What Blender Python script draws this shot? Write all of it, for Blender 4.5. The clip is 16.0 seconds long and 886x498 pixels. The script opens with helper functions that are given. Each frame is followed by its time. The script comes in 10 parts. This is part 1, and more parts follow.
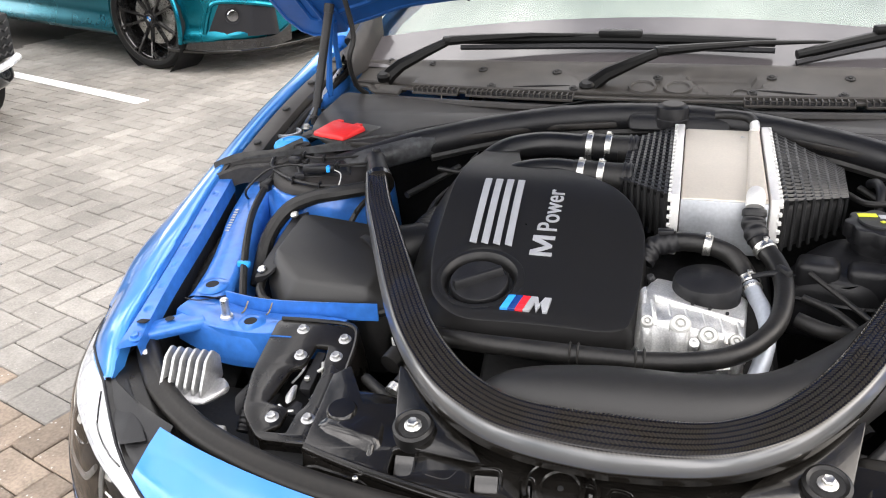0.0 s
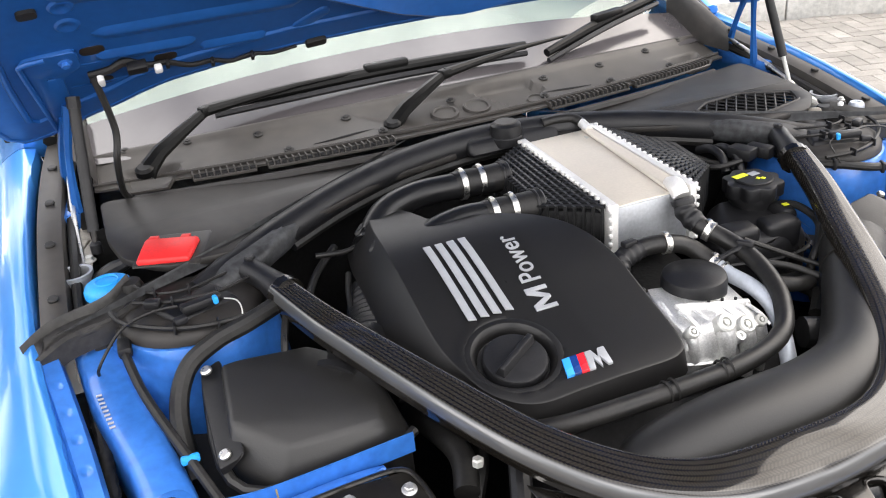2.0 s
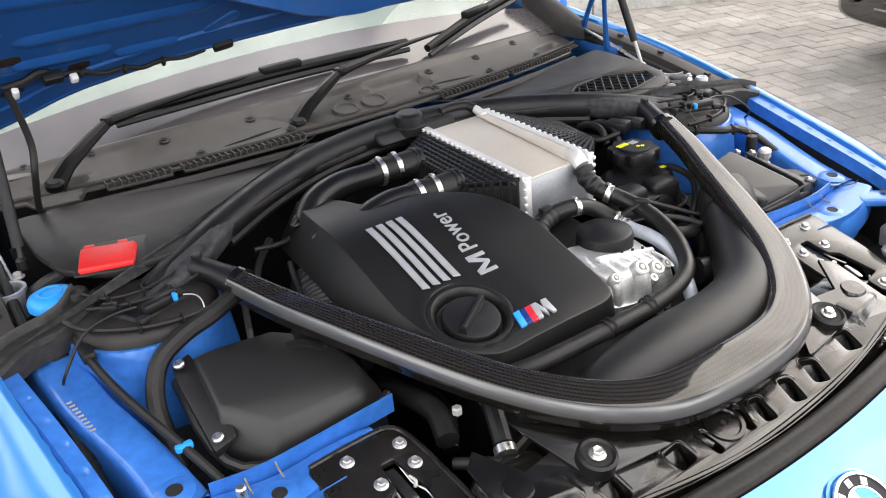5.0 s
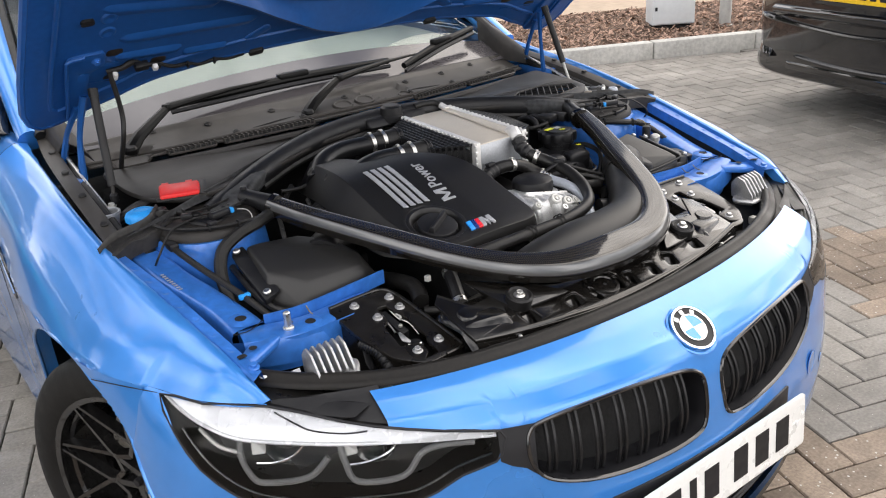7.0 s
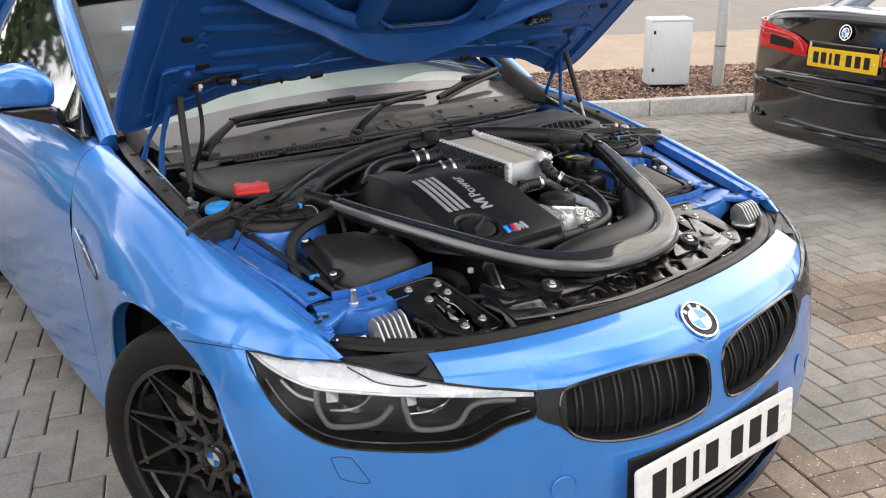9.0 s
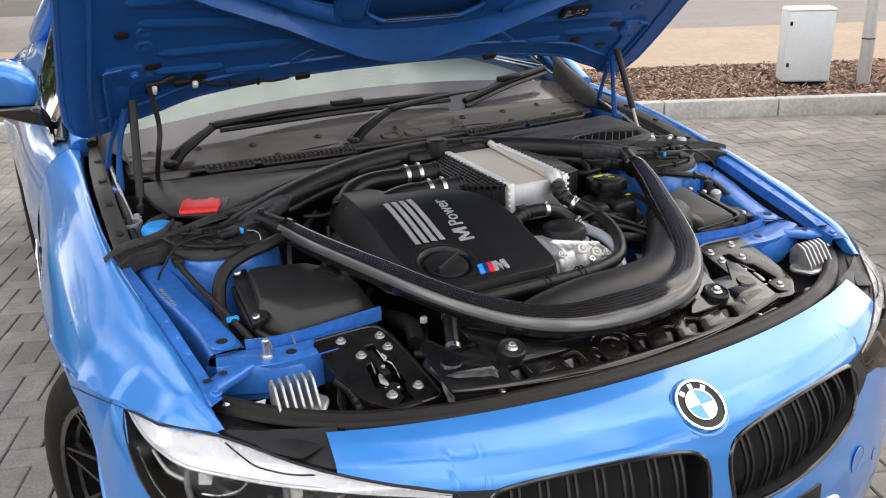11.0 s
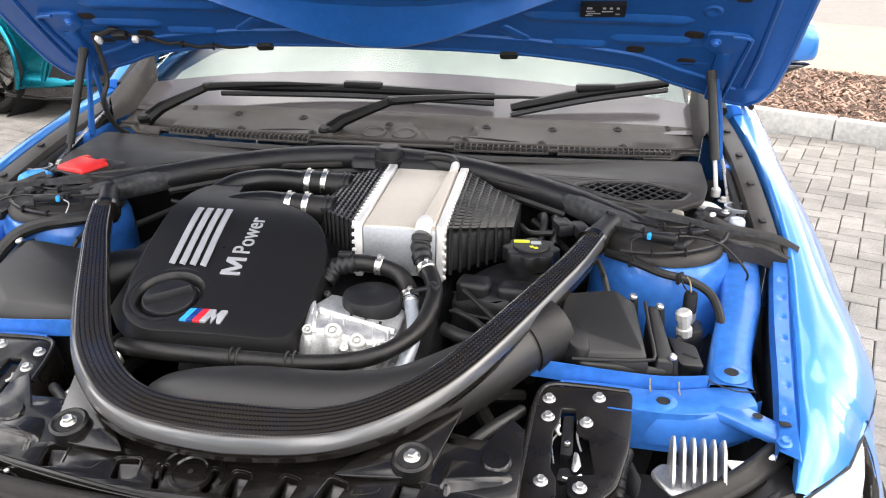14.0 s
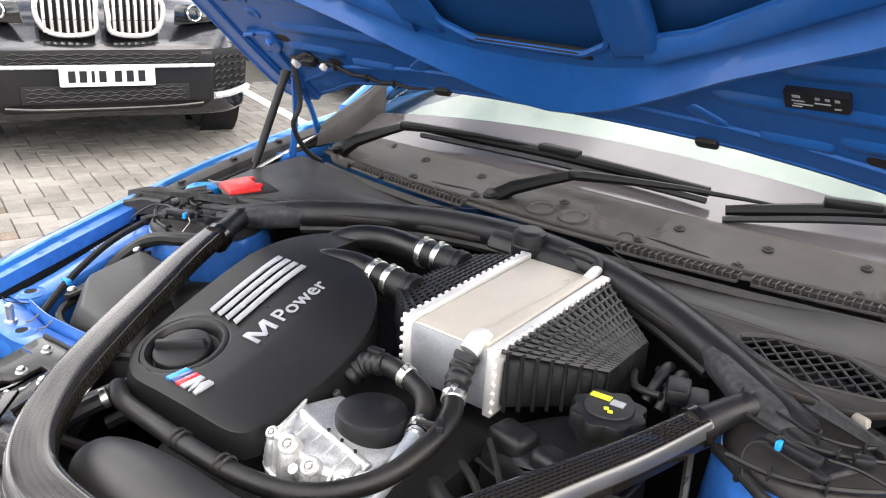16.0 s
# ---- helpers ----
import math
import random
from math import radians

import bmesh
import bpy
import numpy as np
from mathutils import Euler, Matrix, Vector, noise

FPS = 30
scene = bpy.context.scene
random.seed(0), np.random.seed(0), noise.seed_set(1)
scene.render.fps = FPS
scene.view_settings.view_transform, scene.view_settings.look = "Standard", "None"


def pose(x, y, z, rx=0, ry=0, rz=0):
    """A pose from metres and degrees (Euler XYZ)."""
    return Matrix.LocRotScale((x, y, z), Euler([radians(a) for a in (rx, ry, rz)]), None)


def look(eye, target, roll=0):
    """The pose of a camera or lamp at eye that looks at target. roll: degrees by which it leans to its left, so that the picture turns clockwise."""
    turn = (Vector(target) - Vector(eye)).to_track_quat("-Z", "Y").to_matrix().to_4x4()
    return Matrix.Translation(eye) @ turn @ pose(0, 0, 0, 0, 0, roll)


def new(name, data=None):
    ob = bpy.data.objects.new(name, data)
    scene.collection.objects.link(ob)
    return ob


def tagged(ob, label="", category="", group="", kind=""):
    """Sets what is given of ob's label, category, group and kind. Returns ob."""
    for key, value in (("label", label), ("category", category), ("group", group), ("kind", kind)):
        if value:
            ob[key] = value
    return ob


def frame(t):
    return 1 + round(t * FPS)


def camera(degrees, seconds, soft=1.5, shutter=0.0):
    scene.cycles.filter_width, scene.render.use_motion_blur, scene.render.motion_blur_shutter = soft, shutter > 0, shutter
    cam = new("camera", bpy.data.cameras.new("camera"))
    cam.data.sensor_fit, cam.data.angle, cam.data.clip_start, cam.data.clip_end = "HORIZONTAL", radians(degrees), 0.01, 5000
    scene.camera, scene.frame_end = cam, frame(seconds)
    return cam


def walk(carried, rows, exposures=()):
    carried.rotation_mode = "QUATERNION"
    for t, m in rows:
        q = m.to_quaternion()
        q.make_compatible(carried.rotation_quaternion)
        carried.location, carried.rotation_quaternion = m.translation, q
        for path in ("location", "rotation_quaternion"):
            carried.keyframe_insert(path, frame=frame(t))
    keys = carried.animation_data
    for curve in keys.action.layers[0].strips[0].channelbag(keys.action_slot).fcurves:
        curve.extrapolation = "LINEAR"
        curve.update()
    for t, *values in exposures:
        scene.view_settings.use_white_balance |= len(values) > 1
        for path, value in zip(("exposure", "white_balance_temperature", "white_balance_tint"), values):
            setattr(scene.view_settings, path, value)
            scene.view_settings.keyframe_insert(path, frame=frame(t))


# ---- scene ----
cam = camera(55.8, 16.0, 1.1)
PATH = [
    (0, (0.052, -0.515, 1.381), (-0.477, 1.209, 0.516), -2.9),
    (0.5, (-0.18, -0.582, 1.396), (-0.328, 1.196, 0.493), -2.9),
    (1, (-0.321, -0.498, 1.392), (-0.229, 1.292, 0.505), -2.9),
    (1.5, (-0.428, -0.341, 1.411), (-0.139, 1.431, 0.532), -4.4),
    (2, (-0.557, -0.297, 1.427), (0.031, 1.388, 0.524), -5.9),
    (2.5, (-0.668, -0.276, 1.45), (0.23, 1.231, 0.49), -6.5),
    (3, (-0.654, -0.275, 1.45), (0.377, 1.135, 0.477), -5.2),
    (3.5, (-0.656, -0.286, 1.445), (0.354, 1.148, 0.485), -4.9),
    (4, (-0.655, -0.292, 1.44), (0.3, 1.183, 0.484), -5.4),
    (4.2, (-0.657, -0.296, 1.441), (0.279, 1.192, 0.487), -5.3),
    (6.3, (-0.986, -0.515, 1.449), (0.076, 0.954, 0.602), -3.9),
    (6.5, (-1.01, -0.6, 1.439), (0.07, 0.86, 0.603), -3.5),
    (7, (-1.089, -0.778, 1.442), (-0.028, 0.723, 0.654), -4.3),
    (7.5, (-1.199, -0.845, 1.45), (-0.143, 0.686, 0.714), -4.8),
    (8, (-1.331, -0.908, 1.446), (-0.263, 0.619, 0.72), -3.9),
    (8.5, (-1.367, -0.936, 1.445), (-0.253, 0.574, 0.753), -2.0),
    (8.7, (-1.365, -0.93, 1.439), (-0.231, 0.572, 0.764), -1.3),
    (10.8, (-0.931, -0.869, 1.406), (-0.072, 0.797, 0.707), -2.3),
    (11, (-0.865, -0.826, 1.401), (-0.027, 0.856, 0.716), -2.2),
    (11.5, (-0.676, -0.737, 1.422), (0.115, 0.976, 0.759), -1.9),
    (12, (-0.429, -0.779, 1.401), (0.136, 1.011, 0.71), -2.9),
    (12.5, (-0.211, -0.84, 1.414), (0.062, 1.005, 0.693), -3.9),
    (13, (-0.03, -0.751, 1.378), (0.093, 1.105, 0.643), -3.2),
    (13.5, (0.164, -0.632, 1.387), (0.121, 1.222, 0.638), -0.8),
    (14, (0.38, -0.6, 1.385), (0.107, 1.235, 0.639), 0.7),
    (14.5, (0.553, -0.581, 1.424), (0.044, 1.215, 0.705), 0.3),
    (15, (0.586, -0.437, 1.413), (-0.072, 1.324, 0.73), 0.4),
    (15.5, (0.61, -0.29, 1.419), (-0.205, 1.408, 0.749), 1.7),
    (16, (0.695, -0.13, 1.386), (-0.43, 1.372, 0.692), 3.7),
]
EXPOSURE = [(0.0, 0.46), (1.5, 0.50), (3.5, 0.56), (4.5, 0.4), (6.5, -0.12), (8.5, -0.34), (11.0, -0.32), (12.0, -0.05), (13.0, 0.26), (13.5, 0.45), (14.5, 0.56), (16.0, 0.60)]
walk(cam, [(t, look(eye, target, roll)) for t, eye, target, roll in PATH], EXPOSURE)


# ---- light ----
world = bpy.data.worlds.new("sky")
scene.world = world
world.use_nodes = True
wn, wl = world.node_tree.nodes, world.node_tree.links
SUN_EL, SUN_AZ = 40.0, 82.0
sky = wn.new("ShaderNodeTexSky")
sky.sky_type, sky.sun_disc = "NISHITA", False
sky.sun_elevation, sky.sun_rotation = radians(SUN_EL), radians(SUN_AZ)
tc = wn.new("ShaderNodeTexCoord")
cloud = wn.new("ShaderNodeTexNoise")
cloud.inputs["Scale"].default_value, cloud.inputs["Detail"].default_value = 2.6, 6.0
ramp = wn.new("ShaderNodeValToRGB")
ramp.color_ramp.elements[0].position, ramp.color_ramp.elements[1].position = 0.40, 0.62
mixc = wn.new("ShaderNodeMix")
mixc.data_type = "RGBA"
mixc.inputs["B"].default_value = (48.0, 46.2, 45.6, 1)
wl.new(tc.outputs["Generated"], cloud.inputs["Vector"])
wl.new(cloud.outputs["Fac"], ramp.inputs["Fac"])
wl.new(ramp.outputs["Color"], mixc.inputs["Factor"])
wl.new(sky.outputs["Color"], mixc.inputs["A"])
bg = wn["Background"]
bg.inputs["Strength"].default_value = 0.10
wl.new(mixc.outputs["Result"], bg.inputs["Color"])
sun = new("sun", bpy.data.lights.new("sun", "SUN"))
sun.data.energy, sun.data.angle, sun.data.color = 1.5, radians(52), (1.0, 0.89, 0.76)
_az, _el = radians(SUN_AZ), radians(SUN_EL)
sun_way = Vector((math.sin(_az) * math.cos(_el), math.cos(_az) * math.cos(_el), math.sin(_el)))
sun.matrix_world = look(sun_way * 30, (0, 0, 0))


# ---- materials ----
def mat(name, color, rough=0.5, metal=0.0, scale=30.0, var=0.15, bump=0.0, coat=0.0, rvar=0.1, spec=0.34, dust=None, fine=8.0, piece=0.0, speck=0.0):
    """A surface with colour and gloss varied at two scales, fine relief, and per-piece variation where asked."""
    m = bpy.data.materials.new(name)
    m.use_nodes = True
    n, l = m.node_tree.nodes, m.node_tree.links
    b = n["Principled BSDF"]
    b.inputs["Metallic"].default_value = metal
    b.inputs["Specular IOR Level"].default_value = spec
    b.inputs["Coat Weight"].default_value = coat
    b.inputs["Coat Roughness"].default_value = 0.04
    co = n.new("ShaderNodeTexCoord")
    big, small = n.new("ShaderNodeTexNoise"), n.new("ShaderNodeTexNoise")
    big.inputs["Scale"].default_value, big.inputs["Detail"].default_value = scale, 5.0
    small.inputs["Scale"].default_value, small.inputs["Detail"].default_value = scale * fine, 3.0
    where = n.new("ShaderNodeNewGeometry").outputs["Position"] if speck else co.outputs["Object"]
    for t in (big, small):
        l.new(where, t.inputs["Vector"])
    add = n.new("ShaderNodeMath")
    add.operation = "ADD"
    l.new(big.outputs["Fac"], add.inputs[0])
    l.new(small.outputs["Fac"], add.inputs[1])
    cr = n.new("ShaderNodeMapRange")
    cr.inputs["From Min"].default_value, cr.inputs["From Max"].default_value = 0.7, 1.3
    l.new(add.outputs[0], cr.inputs["Value"])
    mx = n.new("ShaderNodeMix")
    mx.data_type = "RGBA"
    lo = [c * (1 - var) for c in color]
    hi = dust if dust else [min(1, c * (1 + var)) for c in color]
    mx.inputs["A"].default_value, mx.inputs["B"].default_value = (*lo, 1), (*hi, 1)
    l.new(cr.outputs["Result"], mx.inputs["Factor"])
    out = mx.outputs["Result"]
    if piece:
        oi, geo = n.new("ShaderNodeObjectInfo"), n.new("ShaderNodeNewGeometry")
        s = n.new("ShaderNodeMath")
        s.operation = "ADD"
        l.new(oi.outputs["Random"], s.inputs[0])
        l.new(geo.outputs["Random Per Island"], s.inputs[1])
        fr = n.new("ShaderNodeMath")
        fr.operation = "FRACT"
        l.new(s.outputs[0], fr.inputs[0])
        pr = n.new("ShaderNodeMapRange")
        pr.inputs["To Min"].default_value, pr.inputs["To Max"].default_value = 1 - piece, 1 + piece
        l.new(fr.outputs[0], pr.inputs["Value"])
        sc = n.new("ShaderNodeVectorMath")
        sc.operation = "SCALE"
        l.new(out, sc.inputs[0])
        l.new(pr.outputs["Result"], sc.inputs["Scale"])
        out = sc.outputs["Vector"]
    if speck:  # scattered pale grit, and dark stains
        vo = n.new("ShaderNodeTexVoronoi")
        vo.inputs["Scale"].default_value = 70.0
        l.new(where, vo.inputs["Vector"])
        lt = n.new("ShaderNodeMath")
        lt.operation = "LESS_THAN"
        lt.inputs[1].default_value = speck
        l.new(vo.outputs["Distance"], lt.inputs[0])
        pick = n.new("ShaderNodeMath")
        pick.operation = "MULTIPLY"
        sep = n.new("ShaderNodeSeparateColor")
        l.new(vo.outputs["Color"], sep.inputs["Color"])
        gt = n.new("ShaderNodeMath")
        gt.operation = "GREATER_THAN"
        gt.inputs[1].default_value = 0.72
        l.new(sep.outputs["Red"], gt.inputs[0])
        l.new(lt.outputs[0], pick.inputs[0])
        l.new(gt.outputs[0], pick.inputs[1])
        ms = n.new("ShaderNodeMix")
        ms.data_type = "RGBA"
        ms.inputs["B"].default_value = (0.52, 0.50, 0.46, 1)
        l.new(pick.outputs[0], ms.inputs["Factor"])
        l.new(out, ms.inputs["A"])
        st = n.new("ShaderNodeTexNoise")
        st.inputs["Scale"].default_value, st.inputs["Detail"].default_value = 2.2, 6.0
        l.new(where, st.inputs["Vector"])
        sr = n.new("ShaderNodeMapRange")
        sr.inputs["From Min"].default_value, sr.inputs["From Max"].default_value = 0.35, 0.65
        sr.inputs["To Min"].default_value, sr.inputs["To Max"].default_value = 0.74, 1.12
        l.new(st.outputs["Fac"], sr.inputs["Value"])
        sv = n.new("ShaderNodeVectorMath")
        sv.operation = "SCALE"
        l.new(ms.outputs["Result"], sv.inputs[0])
        l.new(sr.outputs["Result"], sv.inputs["Scale"])
        out = sv.outputs["Vector"]
    l.new(out, b.inputs["Base Color"])
    rr = n.new("ShaderNodeMapRange")
    rr.inputs["From Min"].default_value, rr.inputs["From Max"].default_value = 0.3, 0.7
    rr.inputs["To Min"].default_value, rr.inputs["To Max"].default_value = max(0.02, rough - rvar), min(1, rough + rvar)
    l.new(big.outputs["Fac"], rr.inputs["Value"])
    l.new(rr.outputs["Result"], b.inputs["Roughness"])
    if bump:
        bp = n.new("ShaderNodeBump")
        bp.inputs["Strength"].default_value, bp.inputs["Distance"].default_value = 0.6, bump
        l.new(small.outputs["Fac"], bp.inputs["Height"])
        l.new(bp.outputs["Normal"], b.inputs["Normal"])
    return m


M = {}
M["hide"] = mat("grey_hide", (0.16, 0.16, 0.155), 0.6, 0, 12, 0.06, 0.0004)
# dash coloured pale to brighten the screen like reflected sky
M["dash"] = mat("dash_reflection_pale", (0.27, 0.29, 0.28), 0.7, 0, 40, 0.1, 0.0004)
M["paint"] = mat("blue_paint", (0.042, 0.220, 0.62), 0.30, 0.35, 3, 0.05, coat=1.0, rvar=0.04)
M["paint"].node_tree.nodes["Principled BSDF"].inputs["Coat Roughness"].default_value = 0.055
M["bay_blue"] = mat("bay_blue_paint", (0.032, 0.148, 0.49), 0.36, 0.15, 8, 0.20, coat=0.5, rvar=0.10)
# body blue darkened: shade under the raised bonnet is put into the colour
M["under_blue"] = mat("shaded_bonnet_paint", (0.0125, 0.083, 0.295), 0.36, 0.1, 9, 0.10, coat=0.12, rvar=0.06, spec=0.25)
# underside blue at half strength, painting in the shade behind the panel openings
M["inner_skin"] = mat("shaded_skin_blue", (0.007, 0.044, 0.150), 0.45, 0.0, 9, 0.12, rvar=0.06, spec=0.25)
M["plastic"] = mat("black_plastic", (0.008, 0.008, 0.009), 0.46, 0, 40, 0.25, 0.0003, rvar=0.08)
M["cover"] = mat("engine_cover_plastic", (0.0075, 0.0072, 0.0072), 0.41, 0, 90, 0.10, 0.0002, rvar=0.015)
M["cowl"] = mat("dusty_cowl_plastic", (0.036, 0.0335, 0.031), 0.5, 0, 4, 0.12, 0.0002, dust=(0.050, 0.0455, 0.041))
M["tray"] = mat("dusty_black_tray", (0.011, 0.0105, 0.010), 0.5, 0, 6, 0.25, 0.0003, dust=(0.024, 0.021, 0.019))
M["duct"] = mat("satin_duct_plastic", (0.0115, 0.011, 0.0105), 0.47, 0, 60, 0.12, 0.0002, rvar=0.03, spec=0.5)
M["plug"] = mat("brown_black_plug", (0.018, 0.013, 0.009), 0.6, 0, 40, 0.25)
M["sleeve"] = mat("dusty_rubber_sleeve", (0.012, 0.012, 0.013), 0.6, 0, 12, 0.2, 0.0005, dust=(0.050, 0.052, 0.055))
M["bracket"] = mat("dusty_black_bracket", (0.016, 0.0155, 0.015), 0.40, 0, 14, 0.25, 0.0004, dust=(0.034, 0.032, 0.030))
M["rubber"] = mat("black_rubber", (0.009, 0.009, 0.009), 0.5, 0, 30, 0.2, 0.0003, dust=(0.016, 0.015, 0.014))
M["frit"] = mat("black_glass_print", (0.062, 0.057, 0.060), 0.12, 0, 3, 0.08, rvar=0.02, spec=0.8)
M["seal"] = mat("dusty_rubber_seal", (0.010, 0.0095, 0.009), 0.42, 0, 16, 0.2, 0.0004, dust=(0.015, 0.0135, 0.012), spec=0.2)
M["gloss"] = mat("gloss_black_metal", (0.0065, 0.0058, 0.0050), 0.22, 0, 25, 0.3, 0.0002, coat=0.4, rvar=0.06, spec=0.4, dust=(0.0085, 0.0075, 0.0065))
M["carrier"] = mat("dark_lacquered_plate", (0.0070, 0.0062, 0.0052), 0.29, 0, 18, 0.3, 0.0003, coat=0.28, rvar=0.06, spec=0.36, dust=(0.011, 0.0095, 0.008))
M["arm_black"] = mat("satin_black_arm", (0.004, 0.004, 0.004), 0.36, 0, 40, 0.1, rvar=0.04, spec=0.16)
M["piano"] = mat("piano_black", (0.006, 0.006, 0.007), 0.12, 0, 25, 0.2, coat=1.0, rvar=0.04)
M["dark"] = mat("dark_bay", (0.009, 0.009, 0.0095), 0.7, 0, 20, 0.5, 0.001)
M["alu"] = mat("cast_aluminium", (0.45, 0.45, 0.45), 0.40, 0.8, 40, 0.18, 0.0005, rvar=0.12)
M["cast"] = mat("bright_casting", (0.66, 0.66, 0.65), 0.40, 0.75, 55, 0.20, 0.0010, rvar=0.12)
M["alu_sheet"] = mat("dull_aluminium_sheet", (0.50, 0.52, 0.55), 0.42, 0.75, 25, 0.12, 0.0003, rvar=0.1)
M["cooler"] = mat("brushed_aluminium", (0.60, 0.55, 0.475), 0.5, 0.35, 30, 0.05, 0.0002, rvar=0.06)
M["flange"] = mat("silver_white_casting", (0.74, 0.73, 0.71), 0.42, 0.45, 45, 0.06, 0.0003, rvar=0.08)
M["tank_rib"] = mat("satin_black_ribs", (0.012, 0.012, 0.0125), 0.38, 0, 60, 0.2, rvar=0.06)
M["pipe"] = mat("satin_black_pipe", (0.007, 0.007, 0.0075), 0.34, 0, 30, 0.15, 0.0002, rvar=0.05)
M["hose_black"] = mat("dark_hose_rubber", (0.0075, 0.0075, 0.0075), 0.42, 0, 25, 0.25, 0.0003, dust=(0.014, 0.013, 0.012))
M["pale_pipe"] = mat("pale_coated_pipe", (0.42, 0.45, 0.50), 0.42, 0.35, 30, 0.08, rvar=0.06)
M["steel"] = mat("zinc_steel", (0.62, 0.61, 0.58), 0.32, 0.95, 80, 0.15, rvar=0.1)
M["chrome"] = mat("chrome", (0.80, 0.80, 0.82), 0.08, 1.0, 30, 0.04, rvar=0.03)
M["silver_print"] = mat("silver_print", (0.40, 0.41, 0.43), 0.38, 0.4, 80, 0.06)
M["white"] = mat("white_plastic", (0.72, 0.72, 0.72), 0.4, 0, 30, 0.06)
M["red"] = mat("red_plastic", (0.60, 0.020, 0.020), 0.42, 0, 30, 0.1)
M["rust"] = mat("seam_sealer", (0.20, 0.17, 0.10), 0.7, 0, 60, 0.4)
M["cap_blue"] = mat("blue_cap_plastic", (0.020, 0.27, 0.70), 0.42, 0, 40, 0.12, 0.0004)
M["lime"] = mat("yellow_print", (0.62, 0.66, 0.03), 0.5, 0, 40, 0.05)
M["tyre"] = mat("tyre_rubber", (0.008, 0.008, 0.008), 0.55, 0, 30, 0.25, 0.0008, dust=(0.013, 0.013, 0.013), spec=0.2)
M["wheel"] = mat("gunmetal_wheel", (0.035, 0.034, 0.034), 0.24, 0.7, 30, 0.12, coat=1.0, rvar=0.06)
M["black_wheel"] = mat("black_wheel", (0.03, 0.03, 0.032), 0.3, 0.5, 30, 0.12, coat=0.4)
M["plate_white"] = mat("number_plate_white", (0.72, 0.72, 0.70), 0.3, 0, 20, 0.03)
M["plate_yellow"] = mat("number_plate_yellow", (0.80, 0.50, 0.02), 0.3, 0, 20, 0.03)
M["ink"] = mat("black_print", (0.010, 0.010, 0.012), 0.5, 0, 30, 0.1)
M["m_light"] = mat("light_blue_enamel", (0.03, 0.26, 0.72), 0.25, 0, 20, 0.03, coat=0.6)
M["m_dark"] = mat("dark_blue_enamel", (0.010, 0.035, 0.16), 0.25, 0, 20, 0.03, coat=0.6)
M["m_red"] = mat("red_enamel", (0.62, 0.02, 0.03), 0.25, 0, 20, 0.03, coat=0.6)
M["lamp_red"] = mat("red_lamp_lens", (0.55, 0.010, 0.012), 0.12, 0, 20, 0.1, coat=1.0)
M["teal"] = mat("teal_paint", (0.006, 0.17, 0.23), 0.27, 0.85, 3, 0.05, coat=0.25, rvar=0.03)
M["black_paint"] = mat("black_car_paint", (0.008, 0.008, 0.009), 0.15, 0.1, 3, 0.1, coat=1.0, rvar=0.03)
# black body paint, raised to metallic grey to paint in sky reflections
M["grey_paint"] = mat("black_paint_sky_sheen", (0.052, 0.054, 0.059), 0.24, 0.8, 3, 0.06, coat=1.0, rvar=0.03)
M["bumper_black"] = mat("satin_bumper_plastic", (0.010, 0.010, 0.011), 0.38, 0, 30, 0.15, rvar=0.05)
M["bright_slat"] = mat("pale_satin_chrome", (0.82, 0.80, 0.77), 0.30, 0.7, 30, 0.04, rvar=0.04)
M["glass_dark"] = mat("tinted_glass", (0.012, 0.014, 0.014), 0.04, 0, 5, 0.1, coat=1.0, rvar=0.01)
M["kerb"] = mat("concrete_kerb", (0.44, 0.43, 0.40), 0.85, 0, 5, 0.2, 0.003)
M["line"] = mat("white_road_paint", (0.78, 0.77, 0.74), 0.7, 0, 8, 0.06, 0.002)
M["sand"] = mat("paving_sand", (0.10, 0.092, 0.080), 0.95, 0, 9, 0.25, 0.004)
M["block"] = mat("grey_paving_block", (0.256, 0.240, 0.216), 0.85, 0, 14, 0.20, 0.0025, piece=0.13, speck=0.11)
M["block_brown"] = mat("brown_paving_block", (0.245, 0.196, 0.152), 0.85, 0, 14, 0.26, 0.0025, piece=0.24, speck=0.20)
M["soil"] = mat("bark_mulch_soil", (0.10, 0.065, 0.045), 0.95, 0, 12, 0.4, 0.01)
M["chip"] = mat("bark_chip", (0.30, 0.20, 0.15), 0.9, 0, 40, 0.3, 0.002, piece=0.8)
M["path"] = mat("sandy_footpath", (0.38, 0.30, 0.225), 0.92, 0, 1.5, 0.12, 0.004)
M["road"] = mat("worn_asphalt", (0.24, 0.22, 0.20), 0.92, 0, 1.2, 0.12, 0.006)
M["cabinet"] = mat("grey_cabinet_paint", (0.62, 0.65, 0.66), 0.45, 0, 3, 0.04, 0.0005)
M["galv"] = mat("galvanised_steel", (0.46, 0.46, 0.44), 0.5, 0.5, 20, 0.12)
M["leaf"] = mat("dark_leaves", (0.045, 0.075, 0.025), 0.7, 0, 3, 0.4, piece=0.4)
M["bark"] = mat("tree_bark", (0.12, 0.09, 0.065), 0.9, 0, 20, 0.3, 0.01)
M["clip_beige"] = mat("dusty_beige_plastic", (0.22, 0.20, 0.17), 0.6, 0, 40, 0.15)
M["ring_grey"] = mat("grey_light_ring", (0.12, 0.12, 0.12), 0.4, 0, 30, 0.08)
M["lens_dark"] = mat("dark_lamp_housing", (0.007, 0.0065, 0.006), 0.35, 0.0, 30, 0.3)
